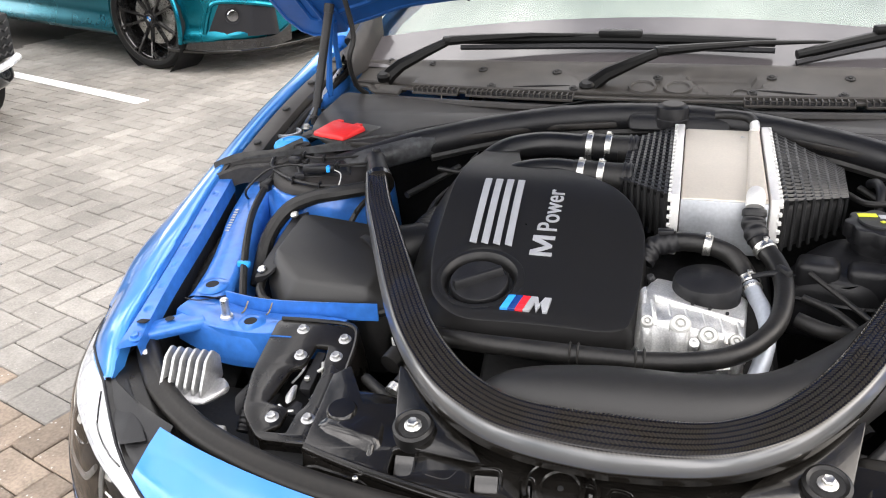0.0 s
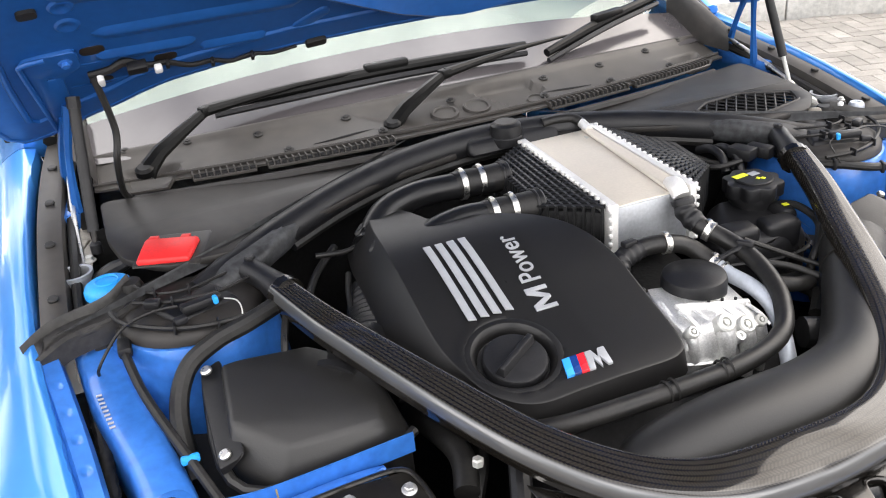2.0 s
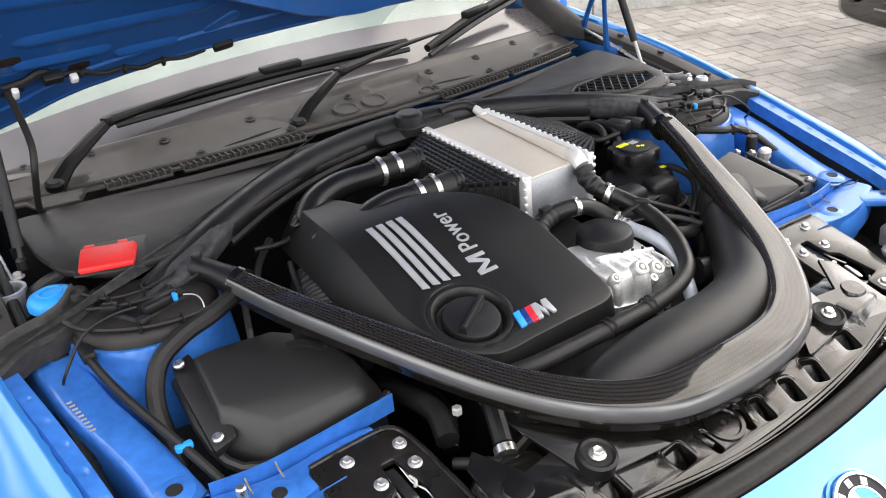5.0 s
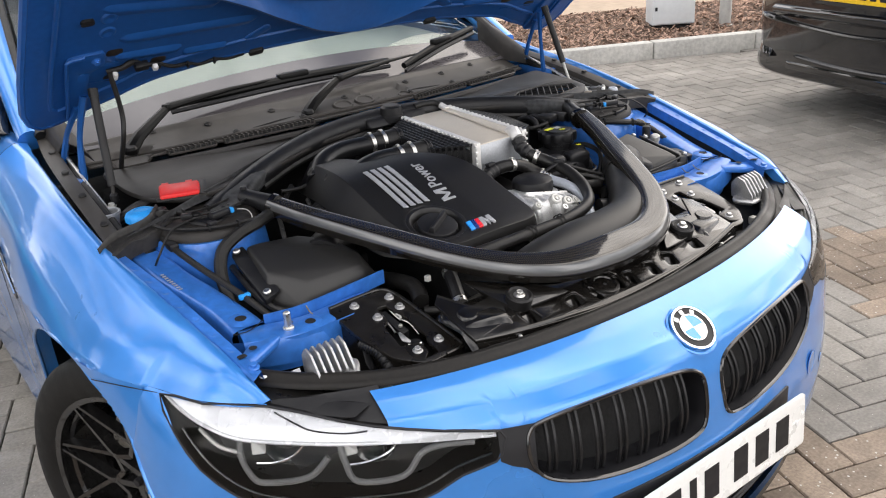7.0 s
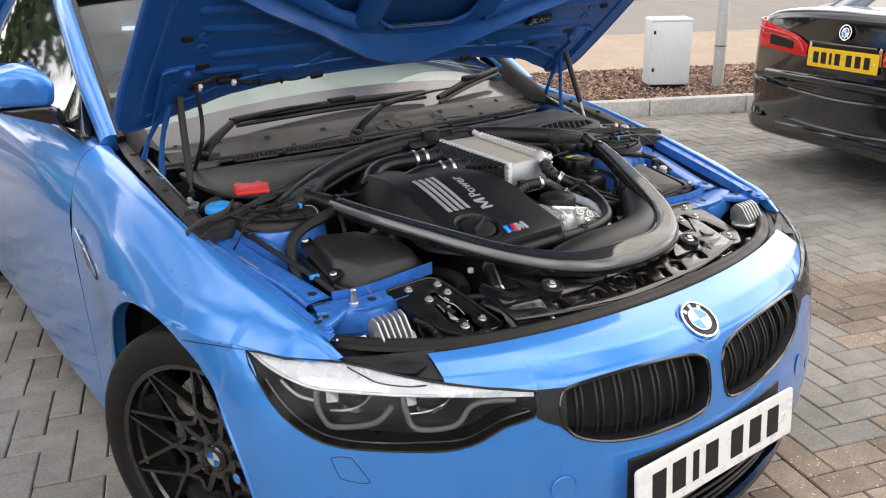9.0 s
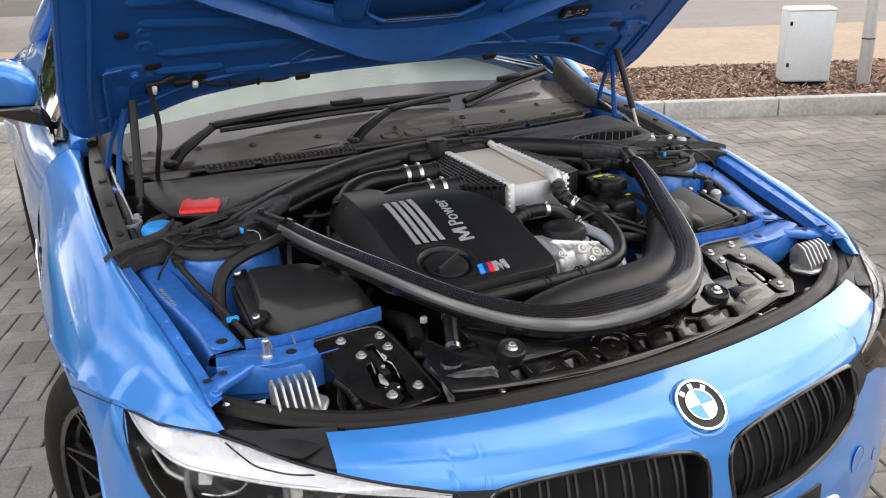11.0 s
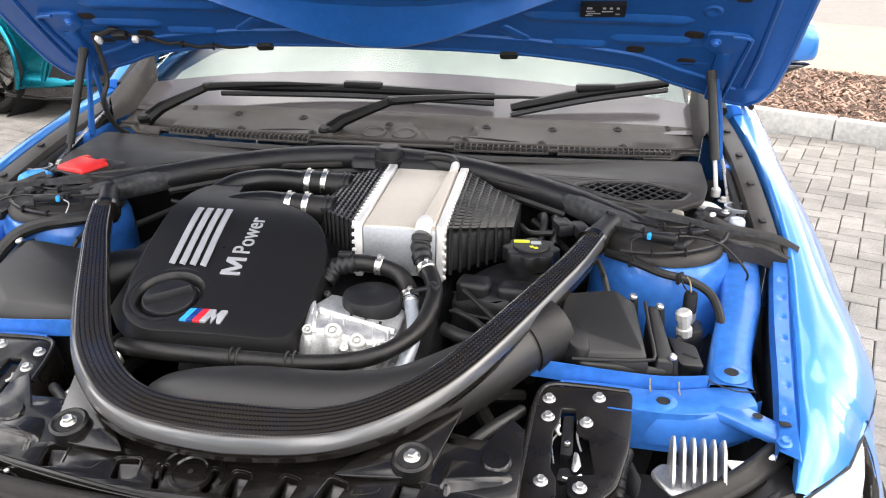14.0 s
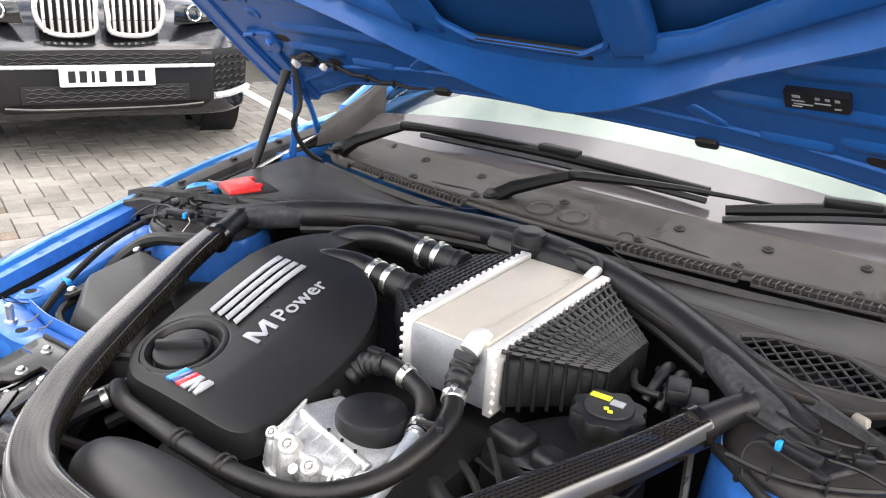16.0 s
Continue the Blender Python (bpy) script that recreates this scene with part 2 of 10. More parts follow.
M["trim_white"] = mat("silver_lamp_trim", (0.60, 0.61, 0.63), 0.26, 0.3, 30, 0.03, coat=1.0)


def carbon(name):
    """Lacquered braid: rows of short slanted dashes along the brace with dark gaps, and a smooth outer edge whose
    silver paints in the sky's reflection.
    """
    m = mat(name, (0.020, 0.019, 0.018), 0.40, 0.0, 30, 0.2, coat=1.0, rvar=0.05, spec=0.06)
    n, l = m.node_tree.nodes, m.node_tree.links
    b = n["Principled BSDF"]
    b.inputs["Coat Roughness"].default_value = 0.07
    uv = n.new("ShaderNodeUVMap")
    xy = n.new("ShaderNodeSeparateXYZ")
    l.new(uv.outputs["UV"], xy.inputs["Vector"])

    def calc(op, a, c=0.0, d=0.0):
        k = n.new("ShaderNodeMath")
        k.operation = op
        for i, v in enumerate((a, c, d)):
            if isinstance(v, (int, float)):
                k.inputs[i].default_value = v
            else:
                l.new(v, k.inputs[i])
        return k.outputs[0]

    def step(v, lo, hi, to0=0.0, to1=1.0):
        k = n.new("ShaderNodeMapRange")
        k.interpolation_type = "SMOOTHSTEP"
        for key, q in (("From Min", lo), ("From Max", hi), ("To Min", to0), ("To Max", to1)):
            k.inputs[key].default_value = q
        l.new(v, k.inputs["Value"])
        return k.outputs["Result"]

    row = calc("DIVIDE", xy.outputs["Y"], 0.0068)
    part_row = calc("FRACT", row)
    slant = calc("ADD", calc("DIVIDE", xy.outputs["X"], 0.0052), calc("PINGPONG", row, 1.0))
    dash = step(calc("PINGPONG", slant, 0.5), 0.10, 0.42)
    gap = step(calc("PINGPONG", calc("ADD", part_row, 0.5), 0.5), 0.22, 0.46, 1.0, 0.0)
    weave = calc("MULTIPLY", calc("MULTIPLY_ADD", dash, 0.50, 0.50), calc("MULTIPLY_ADD", gap, 0.66, 0.34))
    # outer bevel: bright sheen put into the colour, weave fades out under it
    edge = step(xy.outputs["Y"], 0.0225, 0.0260)
    mx, mo = n.new("ShaderNodeMix"), n.new("ShaderNodeMix")
    for k in (mx, mo):
        k.data_type = "RGBA"
    mx.inputs["A"].default_value, mx.inputs["B"].default_value = (0.0020, 0.0018, 0.0016, 1), (0.0215, 0.0185, 0.0150, 1)
    l.new(weave, mx.inputs["Factor"])
    l.new(mx.outputs["Result"], mo.inputs["A"])
    mo.inputs["B"].default_value = (0.108, 0.110, 0.113, 1)
    l.new(edge, mo.inputs["Factor"])
    l.new(mo.outputs["Result"], b.inputs["Base Color"])
    l.new(calc("MULTIPLY", edge, 0.75), b.inputs["Metallic"])
    bp = n.new("ShaderNodeBump")
    bp.inputs["Strength"].default_value, bp.inputs["Distance"].default_value = 0.25, 0.0003
    l.new(calc("MULTIPLY", weave, calc("SUBTRACT", 1.0, edge)), bp.inputs["Height"])
    l.new(bp.outputs["Normal"], b.inputs["Normal"])
    return m


def clear(name, tint=(1, 1, 1), rough=0.0, ior=1.5):
    m = bpy.data.materials.new(name)
    m.use_nodes = True
    b = m.node_tree.nodes["Principled BSDF"]
    b.inputs["Base Color"].default_value = (*tint, 1)
    b.inputs["Roughness"].default_value = rough
    b.inputs["IOR"].default_value = ior
    b.inputs["Transmission Weight"].default_value = 1.0
    return m


M["carbon"] = carbon("carbon_fibre")
M["glass"] = clear("windscreen_glass", (0.88, 0.94, 0.91), 0.0, 1.24)
M["lens"] = clear("clear_lamp_lens", (0.96, 0.97, 0.98), 0.0, 1.25)
M["mirror"] = mat("mirror_glass", (0.85, 0.86, 0.87), 0.03, 1.0, 5, 0.01, rvar=0.01)

# ---- mesh tools ----
ORG = {}


def thing(name, at, label, category, group="", rz=0.0):
    """An Empty at a thing's base; its parts are built in the thing's own frame, at the origin ORG."""
    ob = new(name)
    ob.empty_display_size = 0.2
    ob.matrix_basis = pose(*at, 0, 0, rz)
    tagged(ob, label, category, group)
    ORG[ob] = Vector((0, 0, 0))
    return ob


def part(name, bm, material, parent=None, label="", sharp=35, uv=False):
    """Links a bmesh as one mesh object under a thing or a part; its origin goes to its middle."""
    if not uv:
        bmesh.ops.recalc_face_normals(bm, faces=bm.faces)
    vs = [v.co for v in bm.verts]
    lo = Vector([min(c[i] for c in vs) for i in range(3)])
    hi = Vector([max(c[i] for c in vs) for i in range(3)])
    mid = (lo + hi) / 2
    bmesh.ops.translate(bm, verts=bm.verts, vec=-mid)
    me = bpy.data.meshes.new(name)
    bm.to_mesh(me)
    bm.free()
    for p in me.polygons:
        p.use_smooth = True
    me.set_sharp_from_angle(angle=radians(sharp))
    for x in material if isinstance(material, (list, tuple)) else [material]:
        me.materials.append(M[x])
    ob = new(name, me)
    if parent is not None:
        ob.parent = parent
        ob.location = mid - ORG[parent]
    else:
        ob.location = mid
    ORG[ob] = mid
    if label:
        tagged(ob, label)
    return ob


def smooth(pts, steps=6, closed=False):
    """A Catmull-Rom curve through the points (tuples of any length)."""
    pts = [np.array(p, float) for p in pts]
    n = len(pts)
    out = []
    for i in range(n if closed else n - 1):
        a, b, c, d = (pts[(i + k) % n] if closed else pts[min(max(i + k, 0), n - 1)] for k in (-1, 0, 1, 2))
        for s in range(steps):
            t = s / steps
            out.append(0.5 * (2 * b + (c - a) * t + (2 * a - 5 * b + 4 * c - d) * t * t + (3 * b - a - 3 * c + d) * t ** 3))
    if not closed:
        out.append(pts[-1])
    return out


def grid(rows, bm=None, close=False, uvs=False, caps=False):
    """Quads over rows of points, each row with the same count; close joins each row's end to its start."""
    bm = bm or bmesh.new()
    vs = [[bm.verts.new(tuple(float(c) for c in p)) for p in r] for r in rows]
    n = len(rows[0])
    lay = bm.loops.layers.uv.verify() if uvs else None
    for i in range(len(rows) - 1):
        for j in range(n if close else n - 1):
            k = (j + 1) % n
            f = bm.faces.new((vs[i][j], vs[i + 1][j], vs[i + 1][k], vs[i][k]))
            if uvs:
                for lp, (a, b) in zip(f.loops, ((i, j), (i + 1, j), (i + 1, j + 1), (i, j + 1))):
                    lp[lay].uv = (uvs[0] * a / (len(rows) - 1), uvs[1] * b / n)
    if caps:
        bm.faces.new(vs[0])
        bm.faces.new(vs[-1][::-1])
    return bm


def thick(bm, t):
    """Gives an open sheet a thickness."""
    bmesh.ops.recalc_face_normals(bm, faces=bm.faces)
    bmesh.ops.solidify(bm, geom=bm.faces[:], thickness=t)
    return bm


def tube(pts, r, seg=12, steps=6, bm=None, flat=1.0, caps=True):
    """A round bar along a curve; r is one radius or one for each point."""
    rs = list(r) if isinstance(r, (list, tuple)) else [r] * len(pts)
    c = smooth([(*p, q) for p, q in zip(pts, rs)], steps)
    c3 = [Vector(p[:3]) for p in c]
    rows, up = [], None
    for i, p in enumerate(c3):
        d = (c3[min(i + 1, len(c3) - 1)] - c3[max(i - 1, 0)]).normalized()
        if up is None:
            up = d.orthogonal().normalized()
        up = (up - d * up.dot(d)).normalized()
        side = d.cross(up)
        rows.append([p + (up * math.cos(a) + side * math.sin(a)) * c[i][3] for a in (2 * math.pi * k / seg for k in range(seg))])
    return grid(rows, bm, close=True, caps=caps)


def corrugated(pts, r, pitch=0.012, depth=0.08, seg=12):
    """A convoluted hose."""
    c = [Vector(p) for p in smooth(pts, 24)]
    out, rad, d = [], [], 0.0
    for i, p in enumerate(c):
        d += (p - c[i - 1]).length if i else 0
        out.append(tuple(p))
        rad.append(r * (1 + depth * math.sin(2 * math.pi * d / pitch)))
    return tube(out, rad, seg, 1)


def lathe(profile, axis="z", at=(0, 0, 0), seg=32, bm=None):
    """Turns (radius, height) points round an axis through a point."""
    rows = []
    for r, hgt in profile:
        ring = []
        for k in range(seg):
            a = 2 * math.pi * k / seg
            u, v = r * math.cos(a), r * math.sin(a)
            q = {"z": (u, v, hgt), "y": (u, hgt, v), "x": (hgt, u, v)}[axis]
            ring.append(tuple(q[i] + at[i] for i in range(3)))
        rows.append(ring)
    bm = grid(rows, bm, close=True)
    bmesh.ops.remove_doubles(bm, verts=bm.verts, dist=1e-5)
    return bm


def turned(bm, at, to):
    """Turns a mesh built along z to point along a direction, and sets it at a place."""
    q = Vector((0, 0, 1)).rotation_difference(Vector(to))
    bmesh.ops.transform(bm, matrix=Matrix.Translation(at) @ q.to_matrix().to_4x4(), verts=bm.verts)
    return bm


def disc(r, hgt, bevel=0.002, seg=24, at=(0, 0, 0), to=(0, 0, 1)):
    b = min(bevel, r * 0.4, hgt * 0.4)
    return turned(lathe([(1e-6, 0), (r, 0), (r, hgt - b), (r - b, hgt), (1e-6, hgt)], seg=seg), at, to)


def box(c, s, bevel=0.003, rz=0.0, bm=None, seg=2, ry=0.0, rx=0.0):
    b = bmesh.new()
    bmesh.ops.create_cube(b, size=1)
    bmesh.ops.scale(b, vec=s, verts=b.verts)
    if bevel:
        bmesh.ops.bevel(b, geom=b.edges[:], offset=min(bevel, min(s) * 0.45), segments=seg, affect="EDGES", profile=0.5)
    bmesh.ops.transform(b, matrix=pose(*c, rx, ry, rz), verts=b.verts)
    return b if bm is None else merge(bm, b)


def merge(a, b):
    """Adds mesh b to mesh a."""
    me = bpy.data.meshes.new("join")
    b.to_mesh(me)
    b.free()
    a.from_mesh(me)
    bpy.data.meshes.remove(me)
    return a


def hull(pts, bevel=0.006, seg=2):
    bm = bmesh.new()
    for p in pts:
        bm.verts.new(p)
    r = bmesh.ops.convex_hull(bm, input=bm.verts)
    bmesh.ops.delete(bm, geom=[g for g in r["geom_interior"] if isinstance(g, bmesh.types.BMVert)], context="VERTS")
    bmesh.ops.dissolve_limit(bm, angle_limit=radians(4), verts=bm.verts, edges=bm.edges)
    if bevel:
        bmesh.ops.bevel(bm, geom=bm.edges[:], offset=bevel, segments=seg, affect="EDGES", profile=0.5)
    return bm


def rounded(pts, r, n=4):
    """A polygon with its corners rounded."""
    out = []
    k = len(pts)
    for i in range(k):
        a, b, c = (Vector((*pts[(i + j) % k][:2], 0)) for j in (-1, 0, 1))
        u, w = (a - b), (c - b)
        q = min(r, u.length * 0.45, w.length * 0.45)
        p0, p1 = b + u.normalized() * q, b + w.normalized() * q
        for s in range(n + 1):
            t = s / n
            p = p0 * (1 - t) ** 2 + b * 2 * t * (1 - t) + p1 * t * t
            out.append((p.x, p.y))
    return out


def oblong(cx, cy, w, h_, rot=0.0, r=None, n=3):
    c, s = math.cos(radians(rot)), math.sin(radians(rot))
    q = rounded([(-w / 2, -h_ / 2), (w / 2, -h_ / 2), (w / 2, h_ / 2), (-w / 2, h_ / 2)], r if r else min(w, h_) * 0.45, n)
    return [(cx + x * c - y * s, cy + x * s + y * c) for x, y in q]


def sheet(outline, holes=(), depth=0.003, bevel=0.001, place=None, lift=None):
    """A flat plate with holes, of a thickness; place is its pose, lift(x, y) its height."""
    cu = bpy.data.curves.new("outline", "CURVE")
    cu.dimensions, cu.fill_mode = "2D", "BOTH"
    cu.extrude, cu.bevel_depth, cu.bevel_resolution = depth / 2, bevel, 1
    for poly in (outline, *holes):
        s = cu.splines.new("POLY")
        s.points.add(len(poly) - 1)
        for p, q in zip(s.points, poly):
            p.co = (q[0], q[1], 0, 1)
        s.use_cyclic_u = True
    ob = bpy.data.objects.new("outline", cu)
    me = ob.to_mesh()
    bm = bmesh.new()
    bm.from_mesh(me)
    ob.to_mesh_clear()
    bpy.data.objects.remove(ob)
    bpy.data.curves.remove(cu)
    bmesh.ops.remove_doubles(bm, verts=bm.verts, dist=1e-5)
    if lift:
        for v in bm.verts:
            v.co.z += lift(v.co.x, v.co.y)
    if place is not None:
        bmesh.ops.transform(bm, matrix=place, verts=bm.verts)
    return bm


def bolt(at, to=(0, 0, 1), r=0.011, name="bolt", parent=None, material="steel"):
    """A flanged hexagon bolt."""
    bm = lathe([(1e-6, 0), (r, 0), (r, r * 0.16), (r * 0.72, r * 0.3), (1e-6, r * 0.3)], seg=16)
    hx = lathe([(1e-6, r * 0.25), (r * 0.66, r * 0.25), (r * 0.66, r * 0.75), (r * 0.55, r * 0.85), (r * 0.3, r * 0.8), (1e-6, r * 0.8)], seg=6)
    return part(name, turned(merge(bm, hx), at, to), material, parent)


# ---- ground and surroundings ----
LOT = -28.0  # the lot's direction against the car's, in degrees
d1 = Vector((math.cos(radians(LOT)), math.sin(radians(LOT)), 0))
d2 = Vector((-d1.y, d1.x, 0))


def lot(u, v, z=0.0):
    """A place in the lot's own grid, u along the kerb and v across it, from the car's nose."""
    return d1 * u + d2 * v + Vector((0, 0, z))


KERB = Vector((3.73, 4.36, 0)).dot(d2)  # the kerb's front face
g = bmesh.new()
bmesh.ops.create_grid(g, x_segments=2, y_segments=2, size=300)
bmesh.ops.translate(g, verts=g.verts, vec=(0, 0, -0.02))
tagged(part("ground", g, "sand"), "sandy grey ground under the block paving of the car park", "ground", kind="structure")


def strip(name, u0, u1, v0, v1, z0, z1, material, label, category, bevel=0.0):
    b = box(((u0 + u1) / 2, (v0 + v1) / 2, (z0 + z1) / 2), (u1 - u0, v1 - v0, z1 - z0), bevel)
    bmesh.ops.rotate(b, cent=(0, 0, 0), matrix=Matrix.Rotation(radians(LOT), 3, "Z"), verts=b.verts)
    return tagged(part(name, b, material), label, category, kind="structure")


strip("verge", -25, 30, KERB + 0.12, KERB + 2.35, -0.3, 0.075, "soil", "brown bark mulch bed behind the concrete kerb", "flower bed")
strip("footpath", -60, 70, KERB + 2.35, KERB + 6.2, -0.3, 0.085, "path", "pale sandy footpath beyond the mulch bed", "footpath")
strip("road", -120, 120, KERB + 6.3, KERB + 15, -0.3, 0.06, "road", "pale worn asphalt road beyond the footpath", "road")

# kerb of concrete lengths
kerb_root = tagged(thing("kerb", tuple(lot(0, KERB + 0.06)), "pale concrete kerb stones along the mulch bed", "kerb", rz=LOT), kind="structure")
for i in range(-7, 12):
    kb = box((i * 0.914 - 0.1, 0, 0.02), (0.906, 0.12, 0.24), 0.012)
    part("kerb_stone", kb, "kerb", kerb_root)

# bark chips
rng = random.Random(5)
vs, fs = [], []
for i in range(17000):
    u, v = rng.uniform(-2.6, 8.4), KERB + 0.14 + rng.random() * 2.2
    p = lot(u, v, 0.077 + rng.random() * 0.022)
    a, ln, w = rng.uniform(0, 3.14), rng.uniform(0.010, 0.036), rng.uniform(0.004, 0.012)
    e, s_ = Vector((math.cos(a), math.sin(a), rng.uniform(-0.7, 0.7))) * ln, Vector((-math.sin(a), math.cos(a), rng.uniform(-0.8, 0.8))) * w
    k = len(vs)
    up = Vector((0, 0, 0.007))
    vs += [tuple(q) for q in (p - e - s_, p + e - s_ * 0.6, p + e * 0.9 + s_, p - e + s_ * 0.7, p + up)]
    fs += [(k, k + 1, k + 4), (k + 1, k + 2, k + 4), (k + 2, k + 3, k + 4), (k + 3, k, k + 4)]
me = bpy.data.meshes.new("bark_chips")
me.from_pydata(vs, [], fs)
me.materials.append(M["chip"])
tagged(new("bark_chips", me), "loose brown bark chips covering the bed", "mulch", kind="stuff")

# cabinet on the bed
cab = thing("electrical_cabinet", tuple(lot(Vector((5.34, 4.53, 0)).dot(d1) + 0.17, Vector((5.34, 4.53, 0)).dot(d2) + 0.13, 0.07)), "pale grey metal electrical cabinet on a dark plinth", "cabinet", rz=LOT - 10)
part("plinth", box((0, 0, 0.03), (0.34, 0.24, 0.08), 0.004), "dark", cab)
part("body", box((0, 0, 0.36), (0.40, 0.30, 0.62), 0.006), "cabinet", cab)
part("door", box((0.0, -0.155, 0.36), (0.385, 0.012, 0.60), 0.003), "cabinet", cab)
part("roof", hull([(-0.205, -0.165, 0.67), (0.205, -0.165, 0.67), (0.205, 0.155, 0.67), (-0.205, 0.155, 0.67), (-0.19, -0.15, 0.69), (0.19, -0.15, 0.69), (0.19, 0.14, 0.69), (-0.19, 0.14, 0.69)], 0.003), "cabinet", cab)
for z in (0.2, 0.56):
    part("lock", box((-0.165, -0.163, z), (0.022, 0.012, 0.035), 0.002), "ink", cab, "small black lock")

post = thing("lamp_post", tuple(lot(Vector((5.83, 4.17, 0)).dot(d1) + 0.05, Vector((5.83, 4.17, 0)).dot(d2) + 0.05, 0.06)), "galvanised steel lamp post standing in the mulch", "post")
part("base_plate", disc(0.075, 0.02), "galv", post)
part("shaft", lathe([(0.055, 0), (0.055, 1.2), (0.042, 1.25), (0.040, 4.5), (1e-6, 4.5)], seg=20), "galv", post)
part("cable_tie", lathe([(0.057, 0.42), (0.058, 0.425), (0.057, 0.43)], seg=20), "ink", post)

# white bay line on the paving
ln_a, ln_b = Vector((-3.28, 3.97, 0)), Vector((-5.6, 4.86, 0))
dv = (ln_b - ln_a)
wl_ = box((0, 0, 0), (dv.length + 2.0, 0.10, 0.006), 0.002)
bmesh.ops.transform(wl_, matrix=Matrix.Translation(ln_a + dv.normalized() * (dv.length + 2.0) / 2 + Vector((0, 0, 0.003))) @ Matrix.Rotation(math.atan2(dv.y, dv.x), 4, "Z"), verts=wl_.verts)
tagged(part("bay_line", wl_, "line"), "white painted parking bay line on the paving", "road marking", kind="structure")


# ---- trees behind, seen in the panes ----
def tree(at, hgt, seed):
    r = random.Random(seed)
    t = thing("tree", at, "leafy green tree behind the parked cars", "tree", "trees behind the car park")
    trunk = tube([(0, 0, -0.1), (0.05, 0.02, hgt * 0.3), (-0.04, 0.05, hgt * 0.65), (0.02, 0, hgt * 0.9)], [0.2, 0.15, 0.09, 0.03], 8, 3)
    for k in range(7):
        a, z = k * 0.9 + r.random(), hgt * (0.3 + 0.07 * k)
        merge(trunk, tube([(0, 0, z), (math.cos(a) * 0.7, math.sin(a) * 0.7, z + 0.5), (math.cos(a) * 1.5, math.sin(a) * 1.5, z + 0.8)], [0.06, 0.04, 0.015], 6, 3))
    part("trunk", trunk, "bark", t)
    v_, f_ = [], []
    for i in range(5200):
        a, z = r.uniform(0, 6.283), r.random() ** 0.8
        rad = hgt * 0.27 * math.sqrt(max(0.03, 1 - (2 * z - 0.9) ** 2)) * r.random() ** 0.4 * (0.75 + 0.35 * math.sin(3 * a + 5 * z + seed))
        p = Vector((math.cos(a) * rad, math.sin(a) * rad, hgt * (0.04 + 0.98 * z)))
        s_ = r.uniform(0.12, 0.30)
        e, w = Vector((r.uniform(-1, 1), r.uniform(-1, 1), r.uniform(-1, 1))).normalized() * s_, Vector((r.uniform(-1, 1), r.uniform(-1, 1), r.uniform(-1, 1))).normalized() * s_ * 0.6
        k = len(v_)
        v_ += [tuple(q) for q in (p - e, p + w, p + e, p - w)]
        f_.append((k, k + 1, k + 2, k + 3))
    cr = bpy.data.meshes.new("crown")
    cr.from_pydata(v_, [], f_)
    cr.materials.append(M["leaf"])
    c = new("crown", cr)
    c.parent = t
    ORG[c] = Vector()
    tagged(c, kind="stuff")


for at, hg, sd in (((-2.4, 17, 0), 8.5, 1), ((-6.5, 15.5, 0), 7.5, 2), ((-11, 13, 0), 7.0, 3), ((-16, 3.0, 0), 7.0, 4)):
    tree(at, hg, sd)


